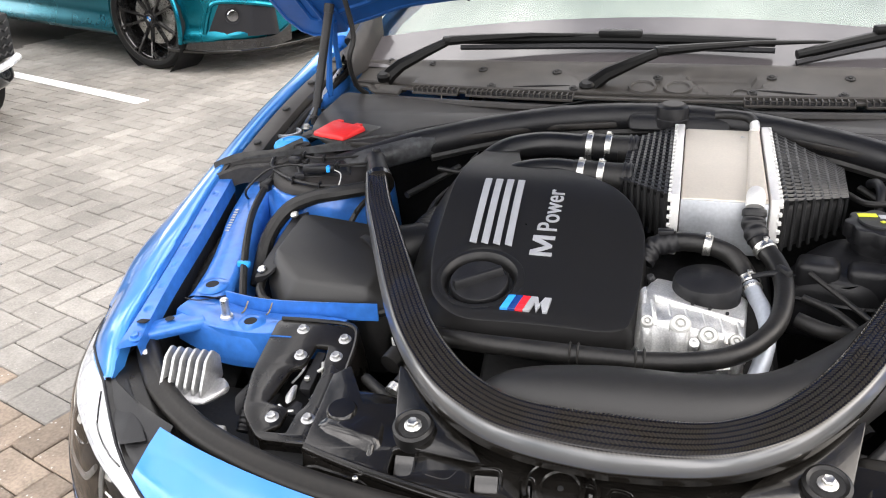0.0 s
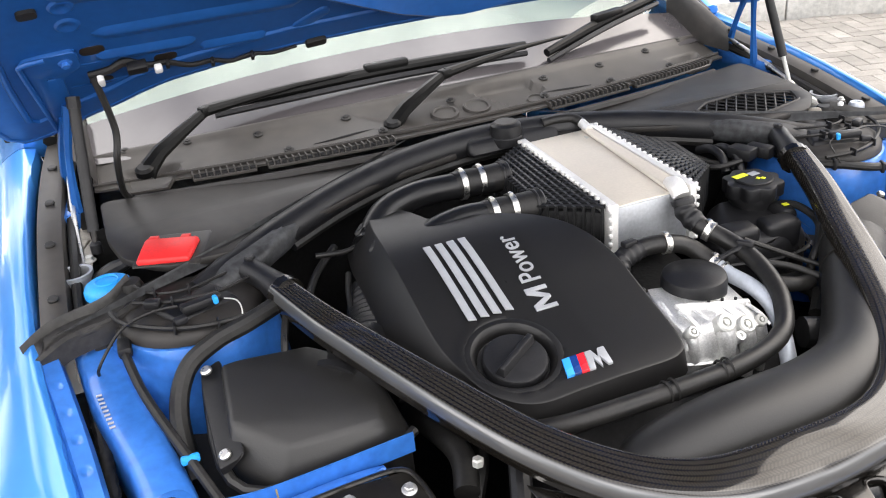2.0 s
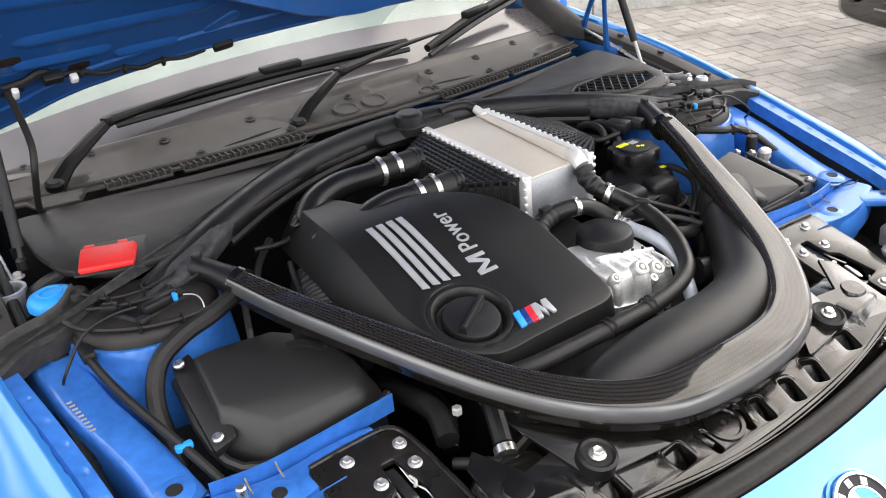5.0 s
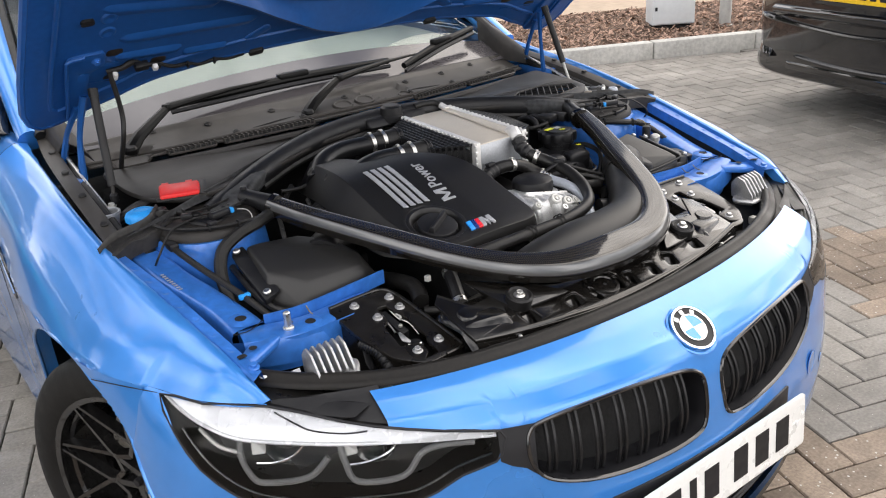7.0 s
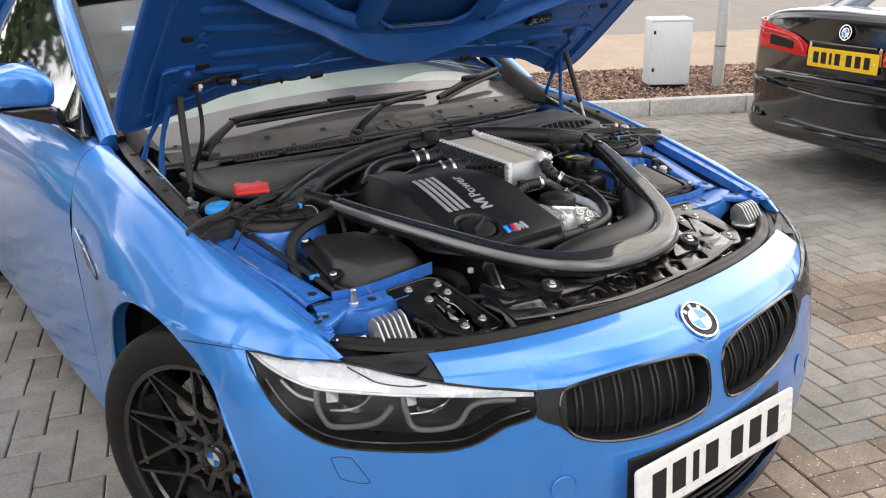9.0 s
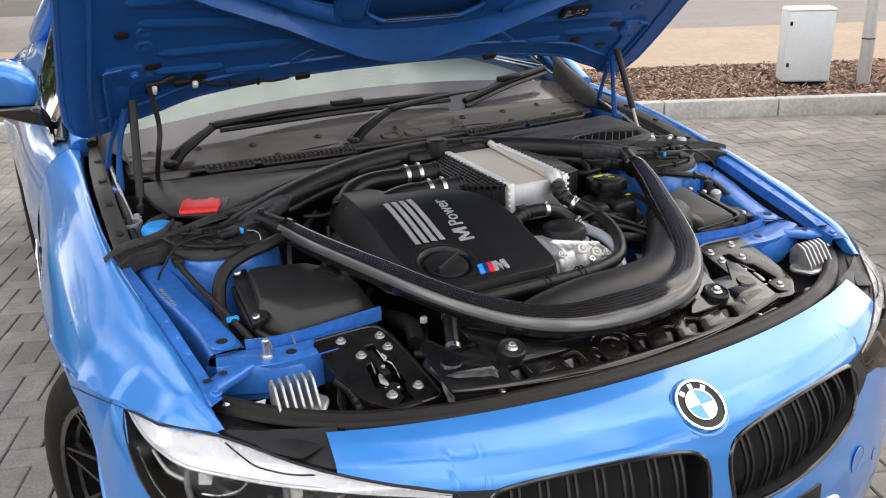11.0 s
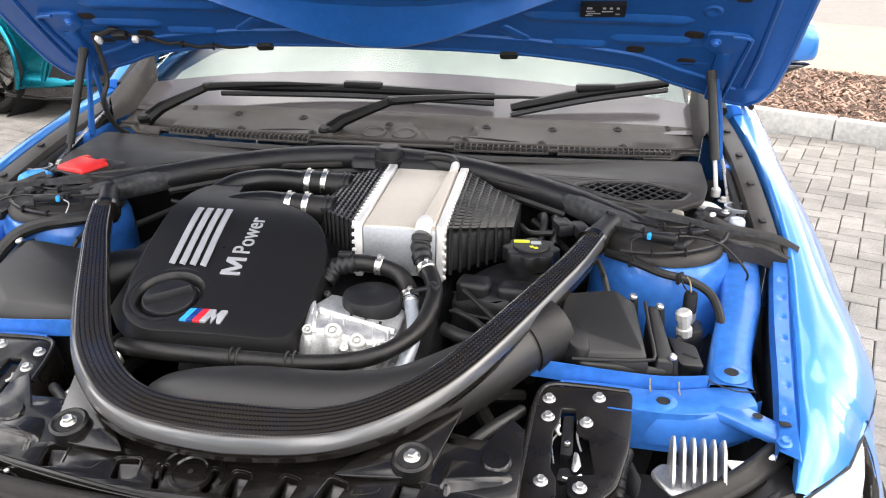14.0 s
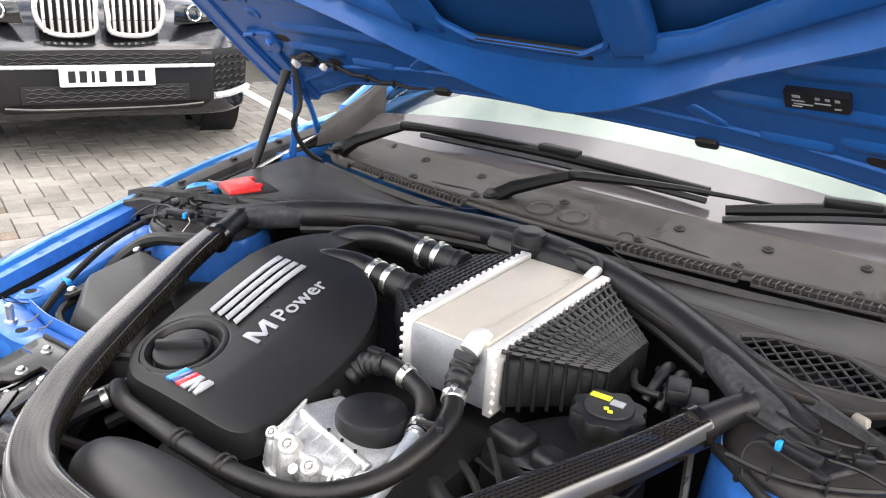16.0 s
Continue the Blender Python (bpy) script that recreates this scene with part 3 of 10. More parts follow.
# ---- parts shared by the cars ----
def wheel(car, at, side, r=0.33, w=0.24, rim=0.243, finish="wheel", spokes=10, twin=True, steer=0.0):
    """A road wheel; side is -1 or 1 along x, and says which face looks out; steer turns it about its upright."""
    x, y, z = at
    o = side * w / 2
    turn = Matrix.Translation(at) @ Matrix.Rotation(radians(steer), 4, "Z") @ Matrix.Translation((-x, -y, -z))

    def put(name, bm, *rest):
        bmesh.ops.transform(bm, matrix=turn, verts=bm.verts)
        return part(name, bm, *rest)

    body = put("wheel", lathe([(rim - 0.03, -o * 0.85), (rim - 0.004, -o * 0.9), (rim - 0.03, -o * 0.6), (rim - 0.035, o * 0.3), (rim - 0.010, o * 0.84), (rim - 0.012, o * 0.93), (rim, o * 0.95), (rim + 0.004, o * 0.90), (rim - 0.02, o * 0.7)], "x", at, 48), finish, car)
    tw = [(rim - 0.005, -o * 0.9), (rim + 0.02, -o * 1.0), (r - 0.02, -o * 0.98), (r, -o * 0.8), (r, o * 0.8), (r - 0.008, o * 0.9), (r - 0.022, o * 0.98), (rim + 0.03, o * 1.02), (rim + 0.004, o * 0.97), (rim - 0.005, o * 0.9)]
    tyre = put("tyre", lathe(tw, "x", at, 56), "tyre", body)
    for q in (-0.45, 0.0, 0.45):
        put("groove", lathe([(r + 0.0006, o * q - 0.004), (r + 0.0012, o * q), (r + 0.0006, o * q + 0.004)], "x", at, 48), "ink", tyre)
    put("brake_disc", lathe([(0.07, o * 0.05), (0.19, o * 0.05), (0.19, o * 0.15), (0.07, o * 0.15)], "x", at, 40), "steel", body)
    put("inner_barrel", lathe([(rim - 0.04, -o * 0.8), (1e-4, -o * 0.5)], "x", at, 32), "dark", body)

    def limb(bm, r0, a0, r1, a1, w0, w1, d0, d1):
        p0, p1 = (r0 * math.cos(a0), r0 * math.sin(a0)), (r1 * math.cos(a1), r1 * math.sin(a1))
        dy, dz = p1[0] - p0[0], p1[1] - p0[1]
        ln = math.hypot(dy, dz)
        ny, nz = -dz / ln, dy / ln
        rows = []
        for t in (0.0, 0.5, 1.0):
            ww, dep = w0 + (w1 - w0) * t, o * (d0 + (d1 - d0) * t)
            cy, cz = p0[0] + dy * t, p0[1] + dz * t
            rows.append([(x + dep + dx, y + cy + q * ny, z + cz + q * nz) for q, dx in ((-ww, -0.022 * side), (-ww * 0.65, 0.0), (ww * 0.65, 0.0), (ww, -0.022 * side))])
        grid(rows, bm, close=True, caps=True)

    node = rim * 0.52
    half = math.pi / spokes
    for k in range(spokes):
        a0 = 2 * half * k
        bm = bmesh.new()
        if twin is None:
            for da in (-1, 1):
                limb(bm, 0.045, a0 + da * 0.20, rim - 0.010, a0 + da * 0.235, 0.013, 0.010, 0.58, 0.88)
                limb(bm, rim * 0.80, a0 + da * 0.235, rim - 0.006, a0 + da * 0.40, 0.006, 0.006, 0.82, 0.90)
        elif twin:
            limb(bm, 0.05, a0, node, a0, 0.013, 0.009, 0.62, 0.70)
            for da in (-half * 0.9, half * 0.9):
                limb(bm, node * 0.97, a0, rim - 0.012, a0 + da, 0.0075, 0.005, 0.70, 0.90)
                limb(bm, node * 0.9, a0, node * 0.72, a0 + da * 1.1, 0.007, 0.009, 0.69, 0.65)
        else:
            limb(bm, 0.05, a0, rim - 0.012, a0, 0.022, 0.014, 0.62, 0.90)
        put("spoke", bm, finish, body)
    put("hub", lathe([(1e-5, o * 0.64), (0.058, o * 0.64), (0.066, o * 0.5)], "x", at, 28), finish, body)
    put("centre_cap", lathe([(1e-5, o * 0.71), (0.028, o * 0.71), (0.034, o * 0.68), (0.034, o * 0.6)], "x", at, 28), "piano", body)
    for q in range(4):
        pts = [(x + o * 0.715, y, z)] + [(x + o * 0.715, y + 0.019 * math.cos(math.pi / 2 * q + a), z + 0.019 * math.sin(math.pi / 2 * q + a)) for a in np.linspace(0, math.pi / 2, 7)]
        b = bmesh.new()
        b.faces.new([b.verts.new(p) for p in pts])
        bmesh.ops.solidify(b, geom=b.faces[:], thickness=0.001)
        put("badge_quarter", b, "white" if q % 2 else "m_light", body)
    for k in range(5):
        a = 2 * math.pi * k / 5 + 0.3
        put("wheel_bolt", lathe([(1e-5, o * 0.7), (0.009, o * 0.7), (0.011, o * 0.6)], "x", (x, y + 0.052 * math.cos(a), z + 0.052 * math.sin(a)), 8), "ink", body)
    return body


def plate_bars(car, at, rx, rz, body_mat, name="number_plate"):
    """A number plate with plain dark bars for its signs."""
    m = pose(*at, rx, 0, rz)
    b = sheet(rounded([(-0.26, -0.0555), (0.26, -0.0555), (0.26, 0.0555), (-0.26, 0.0555)], 0.008), (), 0.004, 0.001, m)
    p = part(name, b, body_mat, car, "reflective number plate with dark bars")
    for i, xx in enumerate((-0.195, -0.135, -0.082, -0.030, 0.055, 0.120, 0.185)):
        wd = 0.040 if i != 2 else 0.018
        bb = box((xx, 0, 0.0035), (wd, 0.066, 0.002), 0.0)
        bmesh.ops.transform(bb, matrix=m, verts=bb.verts)
        part("bar", bb, "ink", p)
    for xx in (-0.235, 0.235):
        bb = disc(0.006, 0.003, at=(xx, 0, 0.002))
        bmesh.ops.transform(bb, matrix=m, verts=bb.verts)
        part("screw_cap", bb, "white", p)
    return p


def side_rows(rows, n=5, k=4):
    """Refines sections (y, [(x, z), ...]) along and across."""
    flat = [[y, *[c for p in pts for c in p]] for y, pts in rows]
    out = []
    for r in smooth(flat, n):
        q = [(r[1 + 2 * i], r[0], r[2 + 2 * i]) for i in range(len(rows[0][1]))]
        out.append(smooth(q, k))
    return out


def round_badge(car, at, to, r=0.041, ring="ink"):
    """A round enamel badge: dark ring with pale marks, quartered blue and white middle."""
    b = part("badge", disc(r, 0.004, 0.001, 40, at, to), ring, car, "round enamel badge, quartered blue and white")
    part("rim", turned(lathe([(r * 0.97, 0.002), (r * 1.05, 0.002), (r * 1.05, 0.006), (r * 0.97, 0.006), (r * 0.97, 0.002)], seg=40), at, to), "chrome", b)
    part("inner_rim", turned(lathe([(r * 0.60, 0.003), (r * 0.645, 0.003), (r * 0.645, 0.006), (r * 0.60, 0.006), (r * 0.60, 0.003)], seg=40), at, to), "chrome", b)
    for q in range(4):
        pts = [(0, 0)] + [(r * 0.6 * math.cos(math.pi / 2 * q + a), r * 0.6 * math.sin(math.pi / 2 * q + a)) for a in np.linspace(0, math.pi / 2, 8)]
        part("quarter", turned(sheet(pts, (), 0.001, 0), Vector(at) + Vector(to).normalized() * 0.0048, to), "white" if q % 2 else "m_light", b)
    for a in (50, 90, 130):
        w = box((r * 0.8 * math.cos(radians(a)), r * 0.8 * math.sin(radians(a)), 0.0045), (r * 0.2, r * 0.22, 0.001), 0, rz=a - 90)
        part("mark", turned(w, at, to), "white", b)
    return b


def plain_car(name, at, rz, paint, label, length, width, hgt, belt, clear_z, wb0, wb1, wr, wheel_finish, nose=((0.0, 0.72, 0.60, 0.34), (0.012, 0.80, 0.66, 0.26), (0.05, 0.93, 0.78, 0.0), (0.13, 0.99, 0.88, 0.0)), rim=0.74, twin=True, steer=0.0, spokes=10, tail=((0.93, 0.97, 1.02, 0.0), (0.975, 0.91, 0.98, 0.27), (0.992, 0.82, 0.90, 0.33), (1.0, 0.74, 0.80, 0.40))):
    """A parked car; its nose looks along -y of its own frame, its front at y = 0."""
    car = thing(name, at, label, "car", "parked cars", rz)
    hw = width / 2
    sec = []
    for f, wf, top, bot in tuple((f, w, t, b or clear_z) for f, w, t, b in nose) + ((0.27, 1.0, 0.97, clear_z), (0.5, 1.0, 1.0, clear_z), (0.8, 1.0, 1.02, clear_z)) + tuple((f, w, t, b or clear_z) for f, w, t, b in tail):
        w, t = hw * wf, belt * top
        bt = bot
        sec.append((length * f, [(0.0, t * 1.02), (w * 0.55, t * 1.012), (w * 0.86, t * 0.975), (w * 0.97, t * 0.87), (w, bt + (t - bt) * 0.55), (w * 0.985, bt + (t - bt) * 0.25), (w * 0.93, bt), (0.0, bt)]))
    bm = grid([list(r) + [(-p[0], p[1], p[2]) for p in list(r)[-2:0:-1]] for r in side_rows(sec, 7, 6)], close=True, caps=True)
    arches = []
    for yy in (wb0, wb1):
        bad = [f for f in bm.faces if abs(f.calc_center_median().x) > hw * 0.6 and (f.calc_center_median().y - yy) ** 2 + (f.calc_center_median().z - wr) ** 2 < (wr + 0.045) ** 2]
        bmesh.ops.delete(bm, geom=bad, context="FACES")
        for v in bm.verts:  # round the cut edge to the arch
            d = math.hypot(v.co.y - yy, v.co.z - wr)
            if v.is_boundary and 0 < d < 1.5 * wr and abs(v.co.x) > hw * 0.5:
                k = (wr + 0.045) / d
                v.co.y, v.co.z = yy + (v.co.y - yy) * k, max(clear_z, wr + (v.co.z - wr) * k)
    part("body", bm, paint, car)
    for yy in (wb0, wb1):
        for s in (-1, 1):
            part("wheel_liner", lathe([(wr + 0.05, -s * 0.22 + s * hw * 0.96), (wr + 0.05, s * (hw * 0.985))], "x", (0, yy, wr), 28), "dark", car)
            part("arch_lip", tube([(s * hw * 0.985, yy + (wr + 0.05) * math.cos(a), wr + (wr + 0.05) * math.sin(a)) for a in np.linspace(-0.35, math.pi + 0.35, 12)], 0.016, 8, 2), paint, car)
            wheel(car, (s * (hw - 0.125), yy, wr), s, wr, 0.23, wr * rim, wheel_finish, spokes, twin, steer if yy == wb0 else 0.0)
        part("axle_cover", box((0, yy, wr), (width * 0.8, 0.12, 0.12)), "dark", car)
    y0, y1 = length * 0.24, length * 0.93
    gh = []
    for y, wf, z in ((y0, 0.80, belt), (y0 + length * 0.13, 0.70, hgt * 0.97), (length * 0.52, 0.68, hgt), (length * 0.70, 0.66, hgt * 0.97), (y1, 0.72, belt * 1.03)):
        w = hw * wf
        gh.append((y, [(0, z), (w * 0.6, z - 0.008), (w * 0.92, z - 0.04), (w + (z - belt) * 0.15, z - (z - belt) * 0.45), (w + (z - belt) * 0.32, belt - 0.02)]))
    rows = [list(r) for r in side_rows(gh, 5, 3)]
    part("glasshouse", grid([[(-p[0], p[1], p[2]) for p in r[::-1]] + r[1:] for r in rows]), "glass_dark", car, "dark tinted windows")
    rf = [[(p[0] * 1.004, p[1], p[2] + 0.006) for p in r[:7]] for r in rows[5:16]]
    part("roof", grid([[(-p[0], p[1], p[2]) for p in r[::-1]] + r[1:] for r in rf]), paint, car)
    for s in (-1, 1):
        part("mirror", hull([(s * (hw + dx), y0 + 0.32 + dy, belt + dz) for dx, dy, dz in ((-0.06, 0, 0.02), (-0.06, 0.1, 0.02), (0.12, 0.02, 0.0), (0.12, 0.12, 0.0), (-0.02, 0, 0.14), (-0.02, 0.1, 0.14), (0.11, 0.02, 0.12), (0.11, 0.11, 0.12))], 0.02, 3), paint, car)
    return car


# ---- teal car, seen by its side and front corner ----
axis_turn = LOT + 93.0
TEAL = plain_car("teal_car", (-2.60, 5.358, 0), 68.2, "teal", "metallic teal coupe car with grey twin-spoke wheels", 5.05, 1.90, 1.42, 0.98, 0.20, 0.86, 4.02, 0.36, "wheel", ((0.0, 0.50, 0.62, 0.24), (0.012, 0.66, 0.68, 0.23), (0.035, 0.80, 0.74, 0.22), (0.07, 0.91, 0.80, 0.0), (0.13, 0.985, 0.88, 0.0)), 0.83, None, 10.0, 5)


def front_y(x):
    return float(np.interp(abs(x), [0.0, 0.475, 0.627, 0.76, 0.865, 0.936], [0.0, 0.0, 0.061, 0.177, 0.353, 0.657]))


def on_front(pts, proud, n=10):
    """A patch on the car's nose between a lower and an upper line of (x, z)."""
    low, up = pts
    return [[(x, front_y(x) - proud, z) for x, z in ((a[0] + (b[0] - a[0]) * t, a[1] + (b[1] - a[1]) * t) for a, b in zip(smooth(low, n), smooth(up, n)))] for t in np.linspace(0, 1, 5)]


for s in (-1, 1):
    ap = part("air_intake", thick(grid(on_front(([(s * 0.835, 0.275), (s * 0.62, 0.255), (s * 0.44, 0.245)], [(s * 0.775, 0.485), (s * 0.60, 0.465), (s * 0.455, 0.425)]), 0.013)), 0.006), "ink", TEAL)
    part("intake_brow", tube([(x, front_y(x) - 0.016, z) for x, z in ((s * 0.44, 0.435), (s * 0.60, 0.476), (s * 0.785, 0.497), (s * 0.82, 0.42), (s * 0.845, 0.285))], 0.017, 8, 6), "teal", TEAL)
    fl = part("fog_lamp", disc(0.042, 0.02, 0.006, 24, (s * 0.725, front_y(0.725) - 0.022, 0.405), (s * 0.45, -1, 0)), "chrome", ap)
    part("fog_ring", turned(lathe([(0.043, 0), (0.056, 0.004), (0.056, 0.020), (0.043, 0.018)], seg=24), (s * 0.725, front_y(0.725) - 0.022, 0.405), (s * 0.45, -1, 0)), "plastic", fl)
    part("corner_blade", thick(grid(on_front(([(s * 0.90, 0.175), (s * 0.76, 0.165), (s * 0.55, 0.165), (s * 0.34, 0.185)], [(s * 0.89, 0.235), (s * 0.76, 0.240), (s * 0.50, 0.240), (s * 0.33, 0.300)]), 0.020)), 0.008), "wheel", TEAL, "silver-grey corner blade of the splitter")
    part("headlamp", hull([(s * 0.42, 0.02, 0.62), (s * 0.76, 0.22, 0.66), (s * 0.84, 0.45, 0.78), (s * 0.46, 0.05, 0.72), (s * 0.46, 0.2, 0.62), (s * 0.75, 0.45, 0.68)], 0.012), "glass_dark", TEAL)
part("lower_grille", thick(grid(on_front(([(-0.11, 0.290), (0.16, 0.280), (0.43, 0.290)], [(-0.19, 0.425), (0.16, 0.425), (0.49, 0.425)]), 0.008)), 0.006), "ink", TEAL)
for k in range(4):
    part("grille_slat", tube([(x, front_y(x) - 0.016, 0.315 + 0.028 * k) for x in (-0.13 - 0.012 * k, 0.06, 0.26, 0.45)], 0.005, 6, 1), "ring_grey", TEAL)
part("grille_lip", tube([(x, front_y(x) - 0.014, z) for x, z in ((-0.22, 0.430), (-0.13, 0.280), (0.16, 0.268), (0.45, 0.280), (0.52, 0.430))], 0.016, 8, 6), "teal", TEAL)
part("splitter", hull([(x, front_y(x) - 0.045 + d, z) for x in (-0.92, -0.85, -0.72, -0.55, -0.3, 0.0, 0.3, 0.55, 0.72, 0.85, 0.92) for d, z in ((0.0, 0.150), (0.0, 0.172), (0.12, 0.18), (0.12, 0.15))], 0.003), "gloss", TEAL, "gloss black lower splitter lip")
plate_bars(TEAL, (0.16, -0.020, 0.505), 90, 0, "plate_white")

# ---- dark four-wheel-drive car, seen by its front ----
SUV_AT = Vector((-3.93, 2.52, 0)) + Matrix.Rotation(radians(axis_turn + 2), 3, "Z") @ Vector((0.075, 0, 0))
SUV = plain_car("dark_suv", tuple(SUV_AT), axis_turn + 2, "grey_paint", "black four-wheel-drive car, greyed for sky reflections, with a chrome twin grille", 4.65, 1.88, 1.66, 1.08, 0.26, 0.86, 3.67, 0.37, "wheel")
for s in (-1, 1):
    gr = part("grille_half", tube([(s * a, -0.03 + 0.06 * a, b) for a, b in ((0.035, 0.85), (0.05, 0.765), (0.20, 0.745), (0.30, 0.775), (0.345, 0.87), (0.31, 0.965), (0.12, 0.985), (0.035, 0.955), (0.035, 0.85))], 0.015, 8, 4), "bright_slat", SUV, "chrome grille surround")
    part("grille_back", hull([(s * 0.03, 0.0, 0.755), (s * 0.33, 0.03, 0.765), (s * 0.34, 0.04, 0.945), (s * 0.03, 0.0, 0.975), (s * 0.03, 0.1, 0.755), (s * 0.33, 0.12, 0.765), (s * 0.34, 0.12, 0.945), (s * 0.03, 0.1, 0.975)], 0.004), "dark", gr)
    for k in range(7):
        part("slat", box((s * (0.065 + 0.04 * k), -0.018 + 0.002 * k, 0.868), (0.017, 0.05, 0.215), 0.005), "bright_slat", gr)
    part("headlamp", hull([(s * 0.40, 0.0, 0.80), (s * 0.80, 0.16, 0.82), (s * 0.86, 0.34, 0.90), (s * 0.42, 0.03, 0.93), (s * 0.5, 0.2, 0.82), (s * 0.75, 0.4, 0.86)], 0.012), "glass_dark", SUV)
    for ca in (0.54, 0.70):
        part("lamp_ring", turned(lathe([(0.040, 0.0), (0.046, 0.006), (0.052, 0.0)], seg=28), (s * ca, 0.015 + 0.30 * (ca - 0.45), 0.870), (s * 0.35, -1, 0.15)), "chrome", SUV)
    fl_ = part("fog_lamp", disc(0.042, 0.02, 0.006, 24, (s * 0.76, 0.060, 0.735), (s * 0.45, -1, 0)), "chrome", SUV, "round chrome fog lamp")
    part("fog_glass", disc(0.032, 0.008, 0.004, 24, (s * 0.766, 0.046, 0.735), (s * 0.45, -1, 0)), "glass_dark", fl_)
    sg = part("side_grille", hull([(s * 0.60, -0.045, 0.42), (s * 0.86, 0.085, 0.42), (s * 0.60, -0.055, 0.66), (s * 0.88, 0.095, 0.66), (s * 0.6, 0.15, 0.42), (s * 0.82, 0.25, 0.42), (s * 0.6, 0.15, 0.66), (s * 0.84, 0.25, 0.66)], 0.015), "dark", SUV)
    for k in range(5):
        z = 0.45 + 0.042 * k
        part("mesh_bar", tube([(s * (0.63 + 0.024 * j), -0.052 + 0.0135 * j, z + (0.008 if j % 2 else -0.008)) for j in range(10)], 0.005, 5, 1), "bumper_black", sg)
    part("corner_trim", tube([(s * 0.62, -0.055, 0.385), (s * 0.74, 0.0, 0.39), (s * 0.87, 0.085, 0.415)], 0.022, 8, 4), "trim_white", SUV, "silver corner trim")
part("bumper", hull([(-0.62, -0.06, 0.36), (0.62, -0.06, 0.36), (-0.62, -0.07, 0.66), (0.62, -0.07, 0.66), (-0.55, -0.02, 0.30), (0.55, -0.02, 0.30), (-0.65, 0.2, 0.3), (0.65, 0.2, 0.3), (-0.65, 0.2, 0.66), (0.65, 0.2, 0.66)], 0.02, 3), "bumper_black", SUV)
for z0, half, rows_ in ((0.600, 0.52, 3), (0.385, 0.44, 4)):
    ms = part("mesh_panel", box((0, -0.070, z0 + 0.011 * (rows_ - 1)), (2 * half + 0.05, 0.012, 0.022 * rows_ + 0.02), 0.008), "dark", SUV)
    for k in range(rows_):
        part("mesh_bar", tube([(-half + half / 13 * j, -0.079, z0 + 0.022 * k + (0.006 if (j + k) % 2 else -0.006)) for j in range(27)], 0.0042, 5, 1), "bumper_black", ms)
part("bumper_lip", tube([(-0.55, -0.055, 0.345), (-0.3, -0.078, 0.335), (0.3, -0.078, 0.335), (0.55, -0.055, 0.345)], 0.010, 8, 4), "black_paint", SUV)
part("chrome_strip", tube([(-0.62, -0.06, 0.575), (-0.4, -0.09, 0.578), (0.4, -0.09, 0.578), (0.62, -0.06, 0.575)], 0.012, 8, 4), "trim_white", SUV, "silver bumper strip")
plate_bars(SUV, (0.0, -0.105, 0.525), 90, 0, "plate_white")

# ---- black saloon, seen by its tail ----
SED = plain_car("black_saloon", tuple(Vector((3.86, 2.59, 0)) + d1 * 4.93), axis_turn + 9, "black_paint", "black saloon car parked with its tail towards the blue car", 4.93, 1.87, 1.47, 1.0, 0.2, 0.85, 3.83, 0.34, "black_wheel", tail=((0.93, 0.95, 1.03, 0.0), (0.975, 0.89, 1.03, 0.23), (0.992, 0.84, 1.02, 0.25), (1.0, 0.77, 0.985, 0.27)))


def tail_at(x, z, proud):
    y = float(np.interp(abs(x), [0.0, 0.70, 0.765, 0.82, 0.88], [4.93, 4.93, 4.89, 4.807, 4.60]))
    return (x, y + proud - 0.10 * max(0.0, z - 0.86), z)


def tail_patch(low, up, proud):
    return thick(grid([[tail_at(a[0] + (b[0] - a[0]) * t, a[1] + (b[1] - a[1]) * t, proud) for a, b in zip(smooth(low, 8), smooth(up, 8))] for t in np.linspace(0, 1, 5)]), 0.006)


